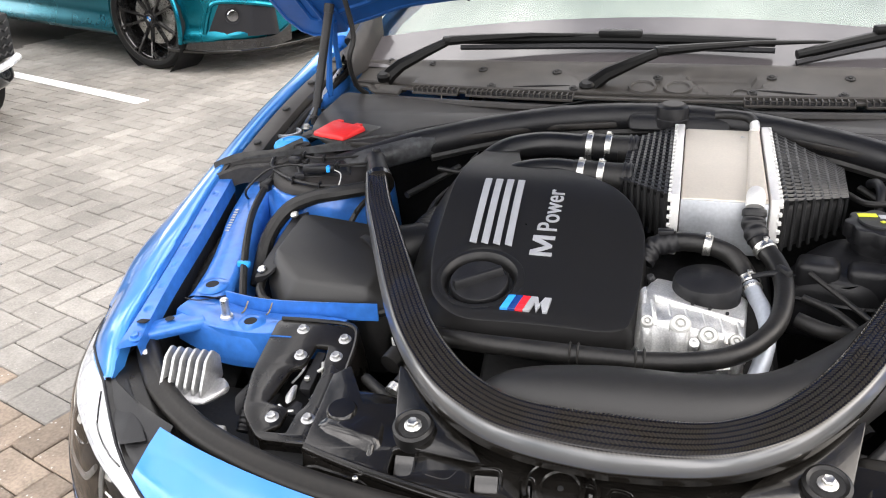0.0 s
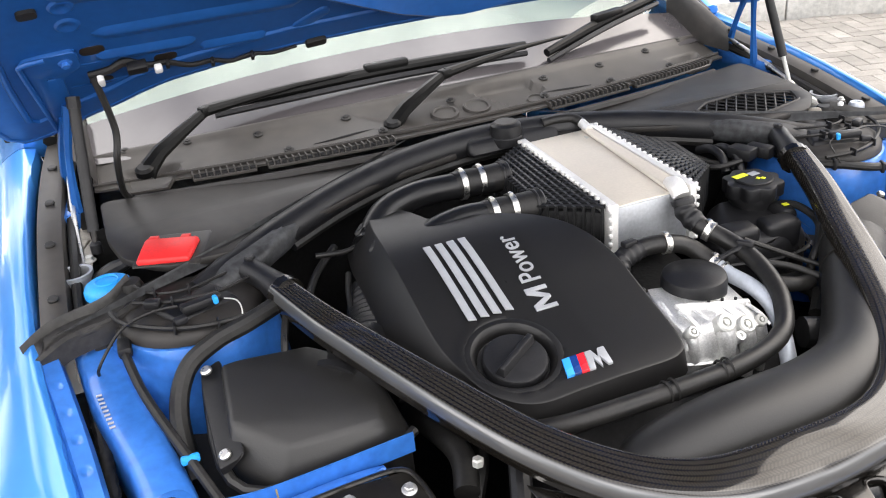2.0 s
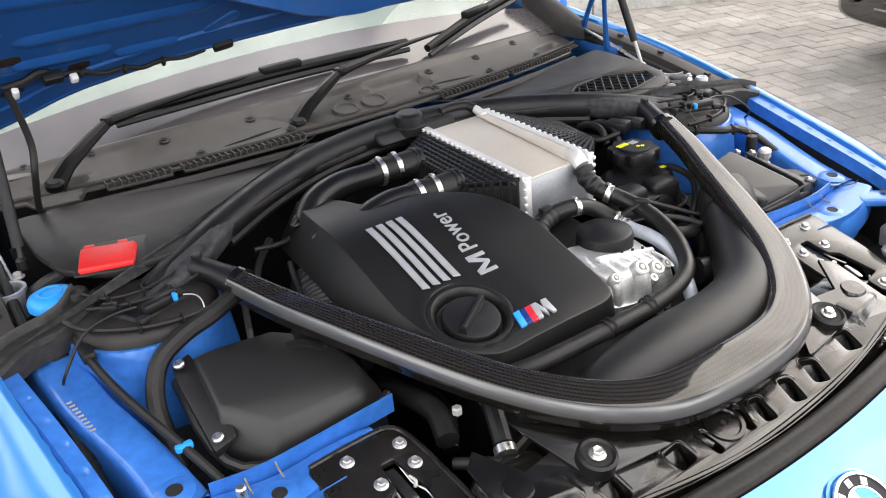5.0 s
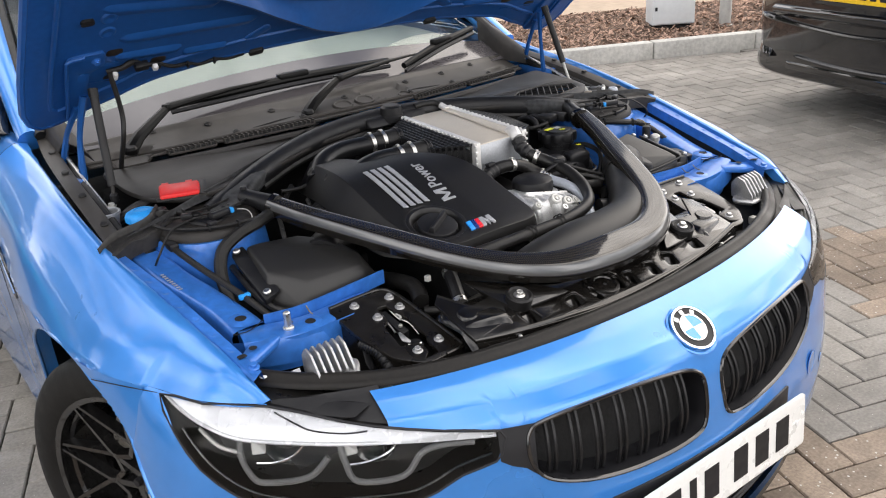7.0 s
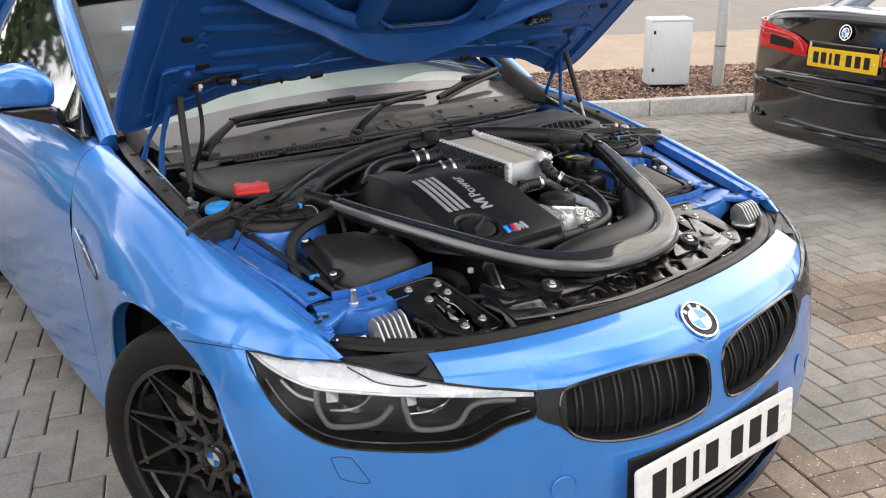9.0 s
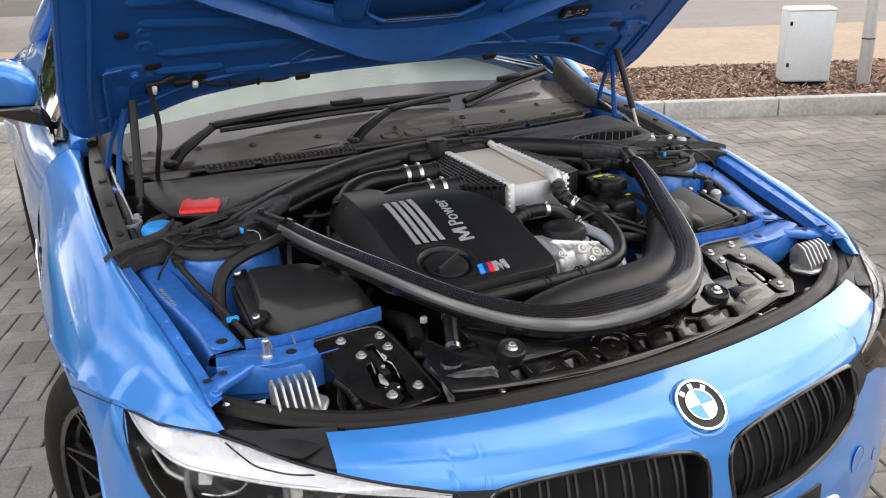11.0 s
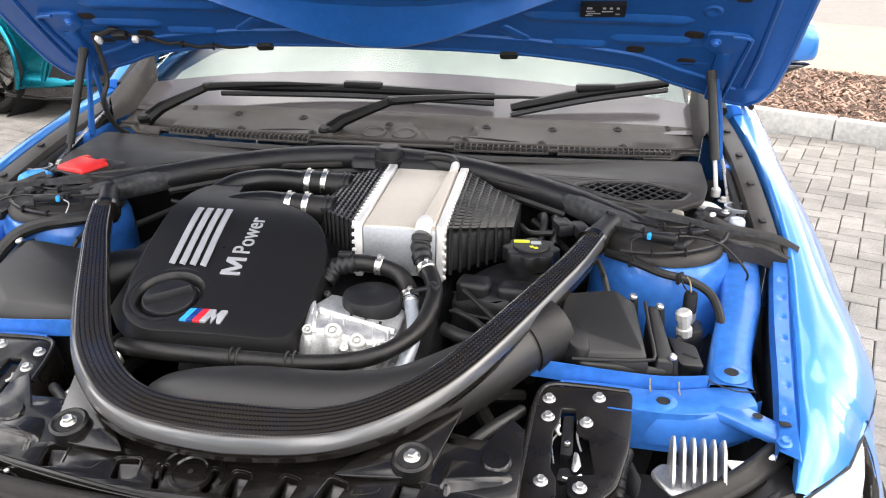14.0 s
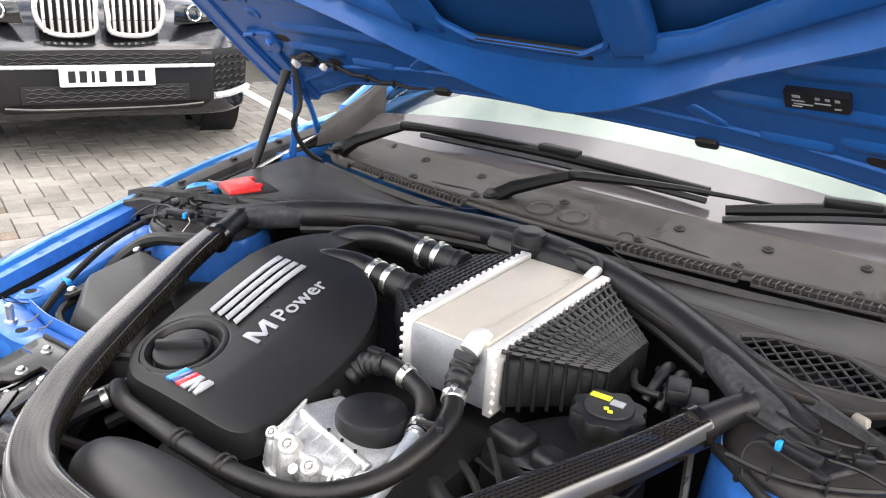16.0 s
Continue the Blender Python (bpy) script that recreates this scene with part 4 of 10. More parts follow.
for s in (-1, 1):
    tl = part("tail_lamp", tail_patch([(s * x, z) for x, z in ((0.285, 0.770), (0.45, 0.782), (0.62, 0.797), (0.78, 0.805), (0.89, 0.83))], [(s * x, z) for x, z in ((0.280, 0.842), (0.38, 0.890), (0.54, 0.930), (0.72, 0.968), (0.885, 0.965))], 0.016), "lamp_red", SED, "red wrap-round tail lamp")
    part("lamp_core", tail_patch([(s * x, z) for x, z in ((0.40, 0.808), (0.50, 0.816), (0.60, 0.822))], [(s * x, z) for x, z in ((0.40, 0.850), (0.50, 0.870), (0.60, 0.882))], 0.021), "lens_dark", tl)
    part("lamp_band", tube([tail_at(s * x, z, 0.024) for x, z in ((0.30, 0.800), (0.36, 0.866), (0.52, 0.900), (0.70, 0.925), (0.86, 0.925))], 0.008, 6, 5), "m_red", tl)
    part("chrome_mark", tail_patch([(s * x, z) for x, z in ((0.272, 0.768), (0.262, 0.768), (0.250, 0.768))], [(s * x, z) for x, z in ((0.268, 0.866), (0.258, 0.868), (0.246, 0.870))], 0.014), "chrome", SED)
    ex = part("exhaust_finisher", hull([(s * 0.53, 4.90, 0.255), (s * 0.70, 4.86, 0.265), (s * 0.54, 4.92, 0.315), (s * 0.72, 4.87, 0.330), (s * 0.53, 4.7, 0.255), (s * 0.70, 4.7, 0.265), (s * 0.54, 4.7, 0.315), (s * 0.72, 4.7, 0.330)], 0.010), "chrome", SED, "chrome exhaust finisher")
    part("exhaust_hole", hull([(s * 0.548, 4.912, 0.264), (s * 0.69, 4.880, 0.273), (s * 0.556, 4.928, 0.307), (s * 0.705, 4.890, 0.320), (s * 0.55, 4.8, 0.264), (s * 0.70, 4.8, 0.320)], 0.006), "dark", ex)
    part("bumper_wing", hull([tail_at(s * x, z, p) for x, z, p in ((0.62, 0.40, 0.0), (0.80, 0.46, 0.012), (0.84, 0.60, 0.010), (0.70, 0.36, 0.018), (0.62, 0.34, 0.02), (0.80, 0.36, 0.0), (0.72, 0.5, -0.02))], 0.01, 2), "black_paint", SED)
plate_bars(SED, (0.0, 4.952, 0.779), 90, 180, "plate_yellow")
part("plate_recess", tail_patch([(-0.30, 0.70), (0.0, 0.695), (0.30, 0.70)], [(-0.26, 0.855), (0.0, 0.86), (0.26, 0.855)], 0.008), "piano", SED)
part("boot_handle", tube([tail_at(x, 0.862, 0.018) for x in (-0.24, -0.1, 0.1, 0.24)], 0.009, 8, 3), "black_paint", SED)
part("bumper_step", hull([tail_at(x, z, p) for x in (-0.62, -0.4, 0.0, 0.4, 0.62) for z, p in ((0.672, 0.004), (0.655, 0.030), (0.630, 0.030), (0.60, 0.0))], 0.006, 2), "black_paint", SED)
part("bumper_crease", tube([tail_at(s_ * x, z, 0.004) for s_, x, z in ((-1, 0.84, 0.63), (-1, 0.70, 0.60), (-1, 0.40, 0.565), (1, 0.0, 0.545), (1, 0.40, 0.565), (1, 0.70, 0.60), (1, 0.84, 0.63))], 0.014, 8, 6), "black_paint", SED)
part("diffuser_edge", tube([tail_at(x, z, 0.006) for x, z in ((-0.42, 0.38), (-0.2, 0.365), (0.0, 0.36), (0.2, 0.365), (0.42, 0.38))], 0.012, 8, 5), "black_paint", SED)
part("diffuser", hull([(x, y, z) for x in (-0.50, 0.50) for y, z in ((4.935, 0.30), (4.935, 0.345), (4.88, 0.235), (4.6, 0.22), (4.7, 0.34))], 0.012), "piano", SED)
round_badge(SED, (0, 4.945, 0.935), (0, 1, 0.1))


# ---- the blue car: outer body ----
CAR = thing("blue_coupe", (0, 2.3, 0), "bright metallic blue coupe with its bonnet open", "car")
ORG[CAR] = Vector((0, 2.3, 0))
LEVELS = [(0.7365, 0.100, 0.825), (0.727, 0.066, 0.829), (0.712, 0.026, 0.834), (0.685, -0.006, 0.843), (0.64, -0.022, 0.857), (0.58, -0.034, 0.868), (0.53, -0.040, 0.873), (0.47, -0.046, 0.877), (0.40, -0.048, 0.880), (0.33, -0.040, 0.878), (0.25, -0.020, 0.870), (0.18, 0.030, 0.855)]
END_Y = 0.50
WC = Vector((0.80, 0.745, 0.335))  # front wheel


def nose(th, z, out=0.0):
    """A point of the bumper's skin at an angle round the nose (degrees, 0 in the middle) and a height, lifted by out."""
    zs = [l[0] for l in LEVELS][::-1]
    y0 = np.interp(z, zs, [l[1] for l in LEVELS][::-1])
    xs = np.interp(z, zs, [l[2] for l in LEVELS][::-1])
    a = radians(th)
    back = 0.03 * max(0, (z - 0.70) / 0.035) * math.exp(-((abs(th) - 78) / 9) ** 2)
    x, y = xs * math.sin(a), y0 + (END_Y - y0) * (1 - math.cos(a)) + back
    n = Vector((math.sin(a) / xs, -math.cos(a) / (END_Y - y0), 0)).normalized()
    return Vector((x, y, z)) + n * out


def inside(p, poly):
    c, j = False, len(poly) - 1
    for i in range(len(poly)):
        (xi, yi), (xj, yj) = poly[i], poly[j]
        if (yi > p[1]) != (yj > p[1]) and p[0] < (xj - xi) * (p[1] - yi) / (yj - yi) + xi:
            c = not c
        j = i
    return c


# openings in the skin, as (angle, height), for the +x side
KID = [(p[0], p[1]) for p in smooth([(1.6, 0.575), (1.5, 0.625), (2.6, 0.652), (6.0, 0.666), (13.0, 0.675), (20.0, 0.675), (24.6, 0.670), (26.0, 0.662), (26.5, 0.640), (26.0, 0.605), (24.0, 0.575), (19.5, 0.551), (14.0, 0.538), (8.0, 0.534), (4.2, 0.537), (2.3, 0.547)], 4, closed=True)]
LAMP = [(29.6, 0.674), (36.0, 0.690), (44.0, 0.708), (50.0, 0.722), (57.0, 0.7345), (68.0, 0.7345), (77.2, 0.7325), (75.1, 0.692), (69.5, 0.648), (63.6, 0.616), (58.5, 0.602), (51.6, 0.597), (45.0, 0.592), (41.0, 0.592), (37.6, 0.602), (34.4, 0.621), (30.4, 0.630), (29.4, 0.650)]
LOW = rounded([(-24, 0.225), (24, 0.225), (27, 0.36), (-27, 0.36)], 3, 4)
INT = rounded([(38, 0.24), (58, 0.26), (56, 0.42), (40, 0.37)], 3, 4)


def flip(poly):
    return [(-a, b) for a, b in poly]


def span(poly, th):
    """The lowest and highest crossing of an outline at an angle, or None."""
    zs = []
    for i, (a1, z1) in enumerate(poly):
        a0, z0 = poly[i - 1]
        if a0 != a1 and min(a0, a1) <= th <= max(a0, a1):
            zs.append(z0 + (z1 - z0) * (th - a0) / (a1 - a0))
    return (min(zs), max(zs)) if zs else None


def columns(lo, hi, polys, n=150):
    c = {round(lo + (hi - lo) * k / n, 3) for k in range(n + 1)}
    for q in polys:
        c |= {round(p[0], 3) for p in q if lo <= p[0] <= hi}
    return sorted(c)


bm = bmesh.new()
cols = columns(-88, 88, (KID[::2], flip(KID), LAMP, flip(LAMP), LOW, INT, flip(INT)))
sheets = ([], [], [], [])
for t in cols:
    a = abs(t)
    mid = np.interp(a, [0, 1.5, 28, 29.6, 77.2, 88], [0.59, 0.59, 0.63, 0.65, 0.7325, 0.7325])
    up = span(KID, a) or span(LAMP, a) or (mid, mid)
    dn = span(LOW, a) or span(INT, a) or (0.31, 0.31)
    for rows_, z0, z1, n in zip(sheets, (0.7365, up[0], 0.44, dn[0]), (up[1], 0.44, dn[1], 0.18), (16, 22, 12, 10)):
        rows_.append([tuple(nose(t, z0 + (z1 - z0) * (k / n) ** (1.5 if z0 > 0.736 else 1))) for k in range(n + 1)])
# the top strip is open over the lamps, where the wing's tip ends
for part_of in (lambda t: t < -56.9, lambda t: -42.5 < t < 42.5, lambda t: t > 56.9):
    grid([r for t, r in zip(cols, sheets[0]) if part_of(t)], bm)
for rows_ in sheets[1:]:
    grid(rows_, bm)


def cut_arch(bm, r, zmax=9.0):
    """Opens a wheel arch in a skin and draws its edge to a true circle."""
    def off(v):
        return math.hypot(v.y - WC.y, v.z - WC.z)
    gone = [f for f in bm.faces if abs(f.calc_center_median().x) > 0.70 and off(f.calc_center_median()) < r and f.calc_center_median().z < zmax]
    bmesh.ops.delete(bm, geom=gone, context="FACES")
    for v in bm.verts:
        if any(e.is_boundary for e in v.link_edges) and abs(off(v.co) - r) < 0.028 and abs(v.co.x) > 0.70 and v.co.z < zmax:
            k = r / off(v.co)
            v.co.y, v.co.z = WC.y + (v.co.y - WC.y) * k, WC.z + (v.co.z - WC.z) * k


ARCH = 0.400
cut_arch(bm, ARCH)
bmesh.ops.remove_doubles(bm, verts=bm.verts, dist=1e-5)
bumper = part("front_bumper", bm, "paint", CAR, "glossy blue front bumper and nose panel")


def rim_tube(poly, r, out, closed=True, seg=8):
    pts = [tuple(nose(a, z, out)) for a, z in poly]
    return tube(pts + pts[:2], r, seg, 2, caps=False)


def skin_patch(poly, out, n=40):
    """A sheet that follows the skin inside an outline."""
    a0, a1 = min(p[0] for p in poly), max(p[0] for p in poly)
    rows_ = []
    for t in columns(a0 + 1e-3, a1 - 1e-3, (poly,), n):
        sp_ = span(poly, t)
        if sp_:
            rows_.append([tuple(nose(t, sp_[0] + (sp_[1] - sp_[0]) * k / 8, out)) for k in range(9)])
    return grid(rows_)


def grown(poly, k):
    ca, cz = sum(p[0] for p in poly) / len(poly), sum(p[1] for p in poly) / len(poly)
    return [(ca + (a - ca) * k, cz + (z - cz) * k) for a, z in poly]


for s in (1, -1):
    P = (lambda q: q) if s > 0 else flip
    gr = part("grille", rim_tube(P(KID), 0.0038, 0.0), "piano", CAR, "gloss black twin-slat grille")
    part("grille_back", skin_patch(P(grown(KID, 1.06)), -0.055), "dark", gr)
    part("grille_wall", grid([[tuple(nose(a, z, o)) for a, z in P(KID)] for o in (0.0, -0.055)], close=True), "ink", gr)
    for k in range(7):
        a = 4.6 + 3.1 * k
        for da in (-0.45, 0.45):
            lo, hi = span(KID, a)
            lo, hi = lo + 0.004, hi - 0.004
            pts = [tuple(nose(s * (a + da + 0.25 * (1 - abs(2 * t - 1))), lo + (hi - lo) * t, -0.022 + 0.014 * math.sin(math.pi * t))) for t in (0, 0.2, 0.4, 0.6, 0.8, 1)]
            part("slat", tube(pts, 0.0040, 6, 2), "plastic", gr)
    part("lamp_bridge", skin_patch(P([(24.9, 0.6715), (29.9, 0.677), (29.9, 0.628), (28.6, 0.616), (26.9, 0.606), (25.6, 0.590), (26.3, 0.620), (26.6, 0.645)]), 0.0012), "ink", CAR, "black filler between grille and headlamp")
    # headlamp
    hl = part("headlamp", skin_patch(P(grown(LAMP, 1.05)), -0.075), "lens_dark", CAR, "clear headlamp with twin dark projectors and a silver brow")
    part("lamp_wall", grid([[tuple(nose(a, z, o)) for a, z in P(LAMP)] for o in (-0.002, -0.08)], close=True), "lens_dark", hl)
    brow = [(30.0, 0.6655), (45.9, 0.687), (56.3, 0.694), (63.4, 0.697), (68.7, 0.707), (73.0, 0.718), (77.0, 0.7320), (68.0, 0.7335), (57.0, 0.7335), (50.0, 0.721), (44.0, 0.707), (36.0, 0.689), (30.0, 0.675)]
    part("brow", skin_patch(P(brow), -0.006), "trim_white", hl, "silver white lamp brow")
    part("brow_edge", tube([tuple(nose(s * a, z, -0.007)) for a, z in brow[:7]], 0.0032, 8, 5), "trim_white", hl)
    part("brow_groove", tube([tuple(nose(s * a, z, -0.004)) for a, z in ((56.5, 0.728), (54, 0.716), (52, 0.708), (48, 0.702), (45, 0.702))], 0.0013, 6, 4), "ink", hl)
    for ring, (ca, cz) in ((((63.2, 0.698), (63.4, 0.671), (61.8, 0.644), (59.6, 0.631), (53.3, 0.640), (50.6, 0.668)), (57.3, 0.672)), (((49.0, 0.687), (48.4, 0.659), (46.8, 0.628), (41.3, 0.628), (38.9, 0.658), (36.2, 0.664), (32.5, 0.659)), (44.6, 0.667))):
        pj = part("projector_ring", tube([tuple(nose(s * a, z, -0.016)) for a, z in ring], 0.0052, 8, 5, flat=0.6), "ring_grey", hl, "grey light ring open at its top")
        ctr = nose(s * ca, cz, -0.06)
        n_ = (nose(s * ca, cz, 0) - ctr).normalized()
        part("projector", turned(lathe([(1e-5, 0.024), (0.012, 0.021), (0.020, 0.012), (0.024, 0.0), (0.026, 0.0), (0.028, 0.010), (0.034, 0.014)], seg=28), ctr, n_), "glass_dark", pj)
        part("reflector", hull([tuple(nose(s * (ca + q), cz + w, o)) for q, w, o in ((2.0, 0.000, -0.02), (4.4, -0.004, -0.02), (4.9, 0.020, -0.024), (2.8, 0.022, -0.035), (3.2, 0.004, -0.034))], 0.002), "galv", pj)
        part("shade", tube([tuple(nose(s * (ca + q), cz + w, -0.022)) for q, w in ((3.6, -0.016), (0.8, -0.014), (-1.8, -0.004), (-3.2, 0.012))], 0.0024, 6, 4), "chrome", pj)
    part("side_fin", tube([tuple(nose(s * a, z, -0.02)) for a, z in ((71.2, 0.696), (67.4, 0.677), (63.4, 0.671))], 0.003, 6, 5), "galv", hl)
    part("bezel_line", tube([tuple(nose(s * a, z, -0.012)) for a, z in ((74.4, 0.696), (68.6, 0.654), (63, 0.624), (58, 0.611), (51, 0.606), (41.5, 0.603), (38, 0.612), (34.6, 0.630), (30.6, 0.638))], 0.0022, 6, 4), "piano", hl)
    part("lamp_rim", rim_tube(P(LAMP), 0.0022, 0.0), "ink", hl)
    part("lamp_top_cover", skin_patch(P([(41.0, 0.700), (50.0, 0.721), (57.5, 0.733), (57.5, 0.7385), (50, 0.7385), (41.0, 0.7385)]), -0.010), "plastic", CAR, "black plastic closing piece over the headlamp")
    ln = part("lens", skin_patch(P(LAMP), 0.001), "lens", hl, "clear outer lens")
    ln.visible_shadow = False
    part("air_intake", skin_patch(P(grown(INT, 1.1)), -0.05), "dark", CAR, "dark side air intake")
    part("washer_flap", rim_tube(P([(59.6, 0.582), (58.4, 0.5845), (57.0, 0.5835), (56.3, 0.579), (54.0, 0.541), (53.9, 0.536), (54.8, 0.5345), (57.6, 0.5395), (58.6, 0.545), (59.9, 0.576)]), 0.0007, 0.0), "ink", CAR)
    for a in (33.5, 60, 80.3):
        sz = 0.49 if a > 50 else 0.44
        ps = part("parking_sensor", turned(lathe([(1e-5, 0.0015), (0.009, 0.0015), (0.0105, 0.0)], seg=24), nose(s * a, sz, 0.0), nose(s * a, sz, 1) - nose(s * a, sz, 0)), "paint", CAR)
        part("sensor_ring", turned(lathe([(0.0105, 0.0), (0.0110, 0.0008), (0.0122, 0.0008), (0.0126, 0.0)], seg=24), nose(s * a, sz, 0.0), nose(s * a, sz, 1) - nose(s * a, sz, 0)), "ink", ps)
    part("lamp_cap", turned(lathe([(1e-5, 0.0), (0.024, 0.0005), (0.0255, -0.001), (0.027, 0.0005)], seg=28), nose(s * 26.4, 0.479, 0.001), nose(s * 26.4, 0.479, 1) - nose(s * 26.4, 0.479, 0)), "paint", CAR)
part("lower_intake", skin_patch(grown(LOW, 1.1), -0.07), "dark", CAR, "dark lower air intake")
for k in range(4):
    z = 0.245 + 0.03 * k
    part("intake_bar", tube([tuple(nose(a, z, -0.02)) for a in range(-25, 26, 5)], 0.004, 6, 2), "ink", CAR)
part("plate_plinth", hull([tuple(nose(a, z, o)) for a in (-16.6, -9, 0, 9, 16.6) for z in (0.380, 0.500) for o in (-0.01, 0.005)], 0.003), "ink", CAR)
plate_bars(CAR, (-0.008, -0.060, 0.442), 86, 0, "plate_white")
part("splitter", grid([[tuple(nose(a, 0.185, o) + Vector((0, 0, dz))) for a in range(-84, 85, 4)] for o, dz in ((-0.06, 0.0), (0.02, 0.0), (0.024, -0.008), (0.02, -0.016), (-0.06, -0.016))]), "piano", CAR)
round_badge(CAR, (-0.004, 0.022, 0.7065), (0, -0.58, 0.82))
part("badge_recess", turned(lathe([(0.044, 0.0), (0.047, 0.001), (0.050, -0.0005)], seg=40), (-0.004, 0.0215, 0.7055), (0, -0.58, 0.82)), "paint", CAR)

def skin_x(y, z):
    """The bumper's half width at a distance back and a height."""
    zs = [l[0] for l in LEVELS][::-1]
    y0 = np.interp(z, zs, [l[1] for l in LEVELS][::-1])
    c = min(1.0, max(0.0, 1 - (y - y0) / (END_Y - y0)))
    return float(np.interp(z, zs, [l[2] for l in LEVELS][::-1])) * math.sqrt(1 - c * c)


# fenders: upper skin from the gutter to the waist, lower skin round the wheel
UP = [
    (0.285, [(0.683, 0.738), (0.684, 0.739), (0.686, 0.738), (0.688, 0.736), (0.690, 0.734)]),
    (0.360, [(0.700, 0.775), (0.711, 0.778), (0.724, 0.772), (0.738, 0.757), (0.752, 0.738)]),
    (0.455, [(0.714, 0.800), (0.724, 0.802), (0.746, 0.796), (0.788, 0.768), (0.812, 0.737)]),
    (0.520, [(0.724, 0.815), (0.735, 0.817), (0.760, 0.810), (0.808, 0.777), (0.840, 0.735)]),
    (0.600, [(0.735, 0.832), (0.746, 0.834), (0.777, 0.823), (0.832, 0.784), (0.870, 0.735)]),
    (0.770, [(0.757, 0.866), (0.769, 0.868), (0.800, 0.850), (0.853, 0.797), (0.891, 0.735)]),
    (1.000, [(0.765, 0.912), (0.777, 0.914), (0.813, 0.891), (0.866, 0.825), (0.898, 0.735)]),
    (1.200, [(0.762, 0.943), (0.775, 0.945), (0.818, 0.917), (0.864, 0.840), (0.887, 0.735)]),
    (1.360, [(0.752, 0.962), (0.785, 0.964), (0.830, 0.930), (0.864, 0.845), (0.882, 0.735)]),
]
DOWN = [
    (0.470, [(skin_x(0.470, z) - 0.0015, z) for z in (0.735, 0.650, 0.500, 0.350, 0.190)]),
    (0.600, [(0.870, 0.735), (0.878, 0.650), (0.881, 0.500), (0.879, 0.350), (0.862, 0.190)]),
    (0.770, [(0.891, 0.735), (0.894, 0.620), (0.886, 0.460), (0.879, 0.320), (0.868, 0.190)]),
    (1.000, [(0.898, 0.735), (0.896, 0.610), (0.886, 0.450), (0.877, 0.310), (0.870, 0.190)]),
    (1.200, [(0.887, 0.735), (0.882, 0.610), (0.877, 0.450), (0.872, 0.310), (0.868, 0.190)]),
    (1.360, [(0.882, 0.735), (0.880, 0.610), (0.876, 0.450), (0.872, 0.310), (0.868, 0.190)]),
]


def edge_x(y):
    """The nose's half width at its top edge, at a distance back."""
    t = min(np.arange(30, 88, 0.25), key=lambda q: abs(nose(q, 0.7365).y - y))
    return nose(t, 0.7365).x


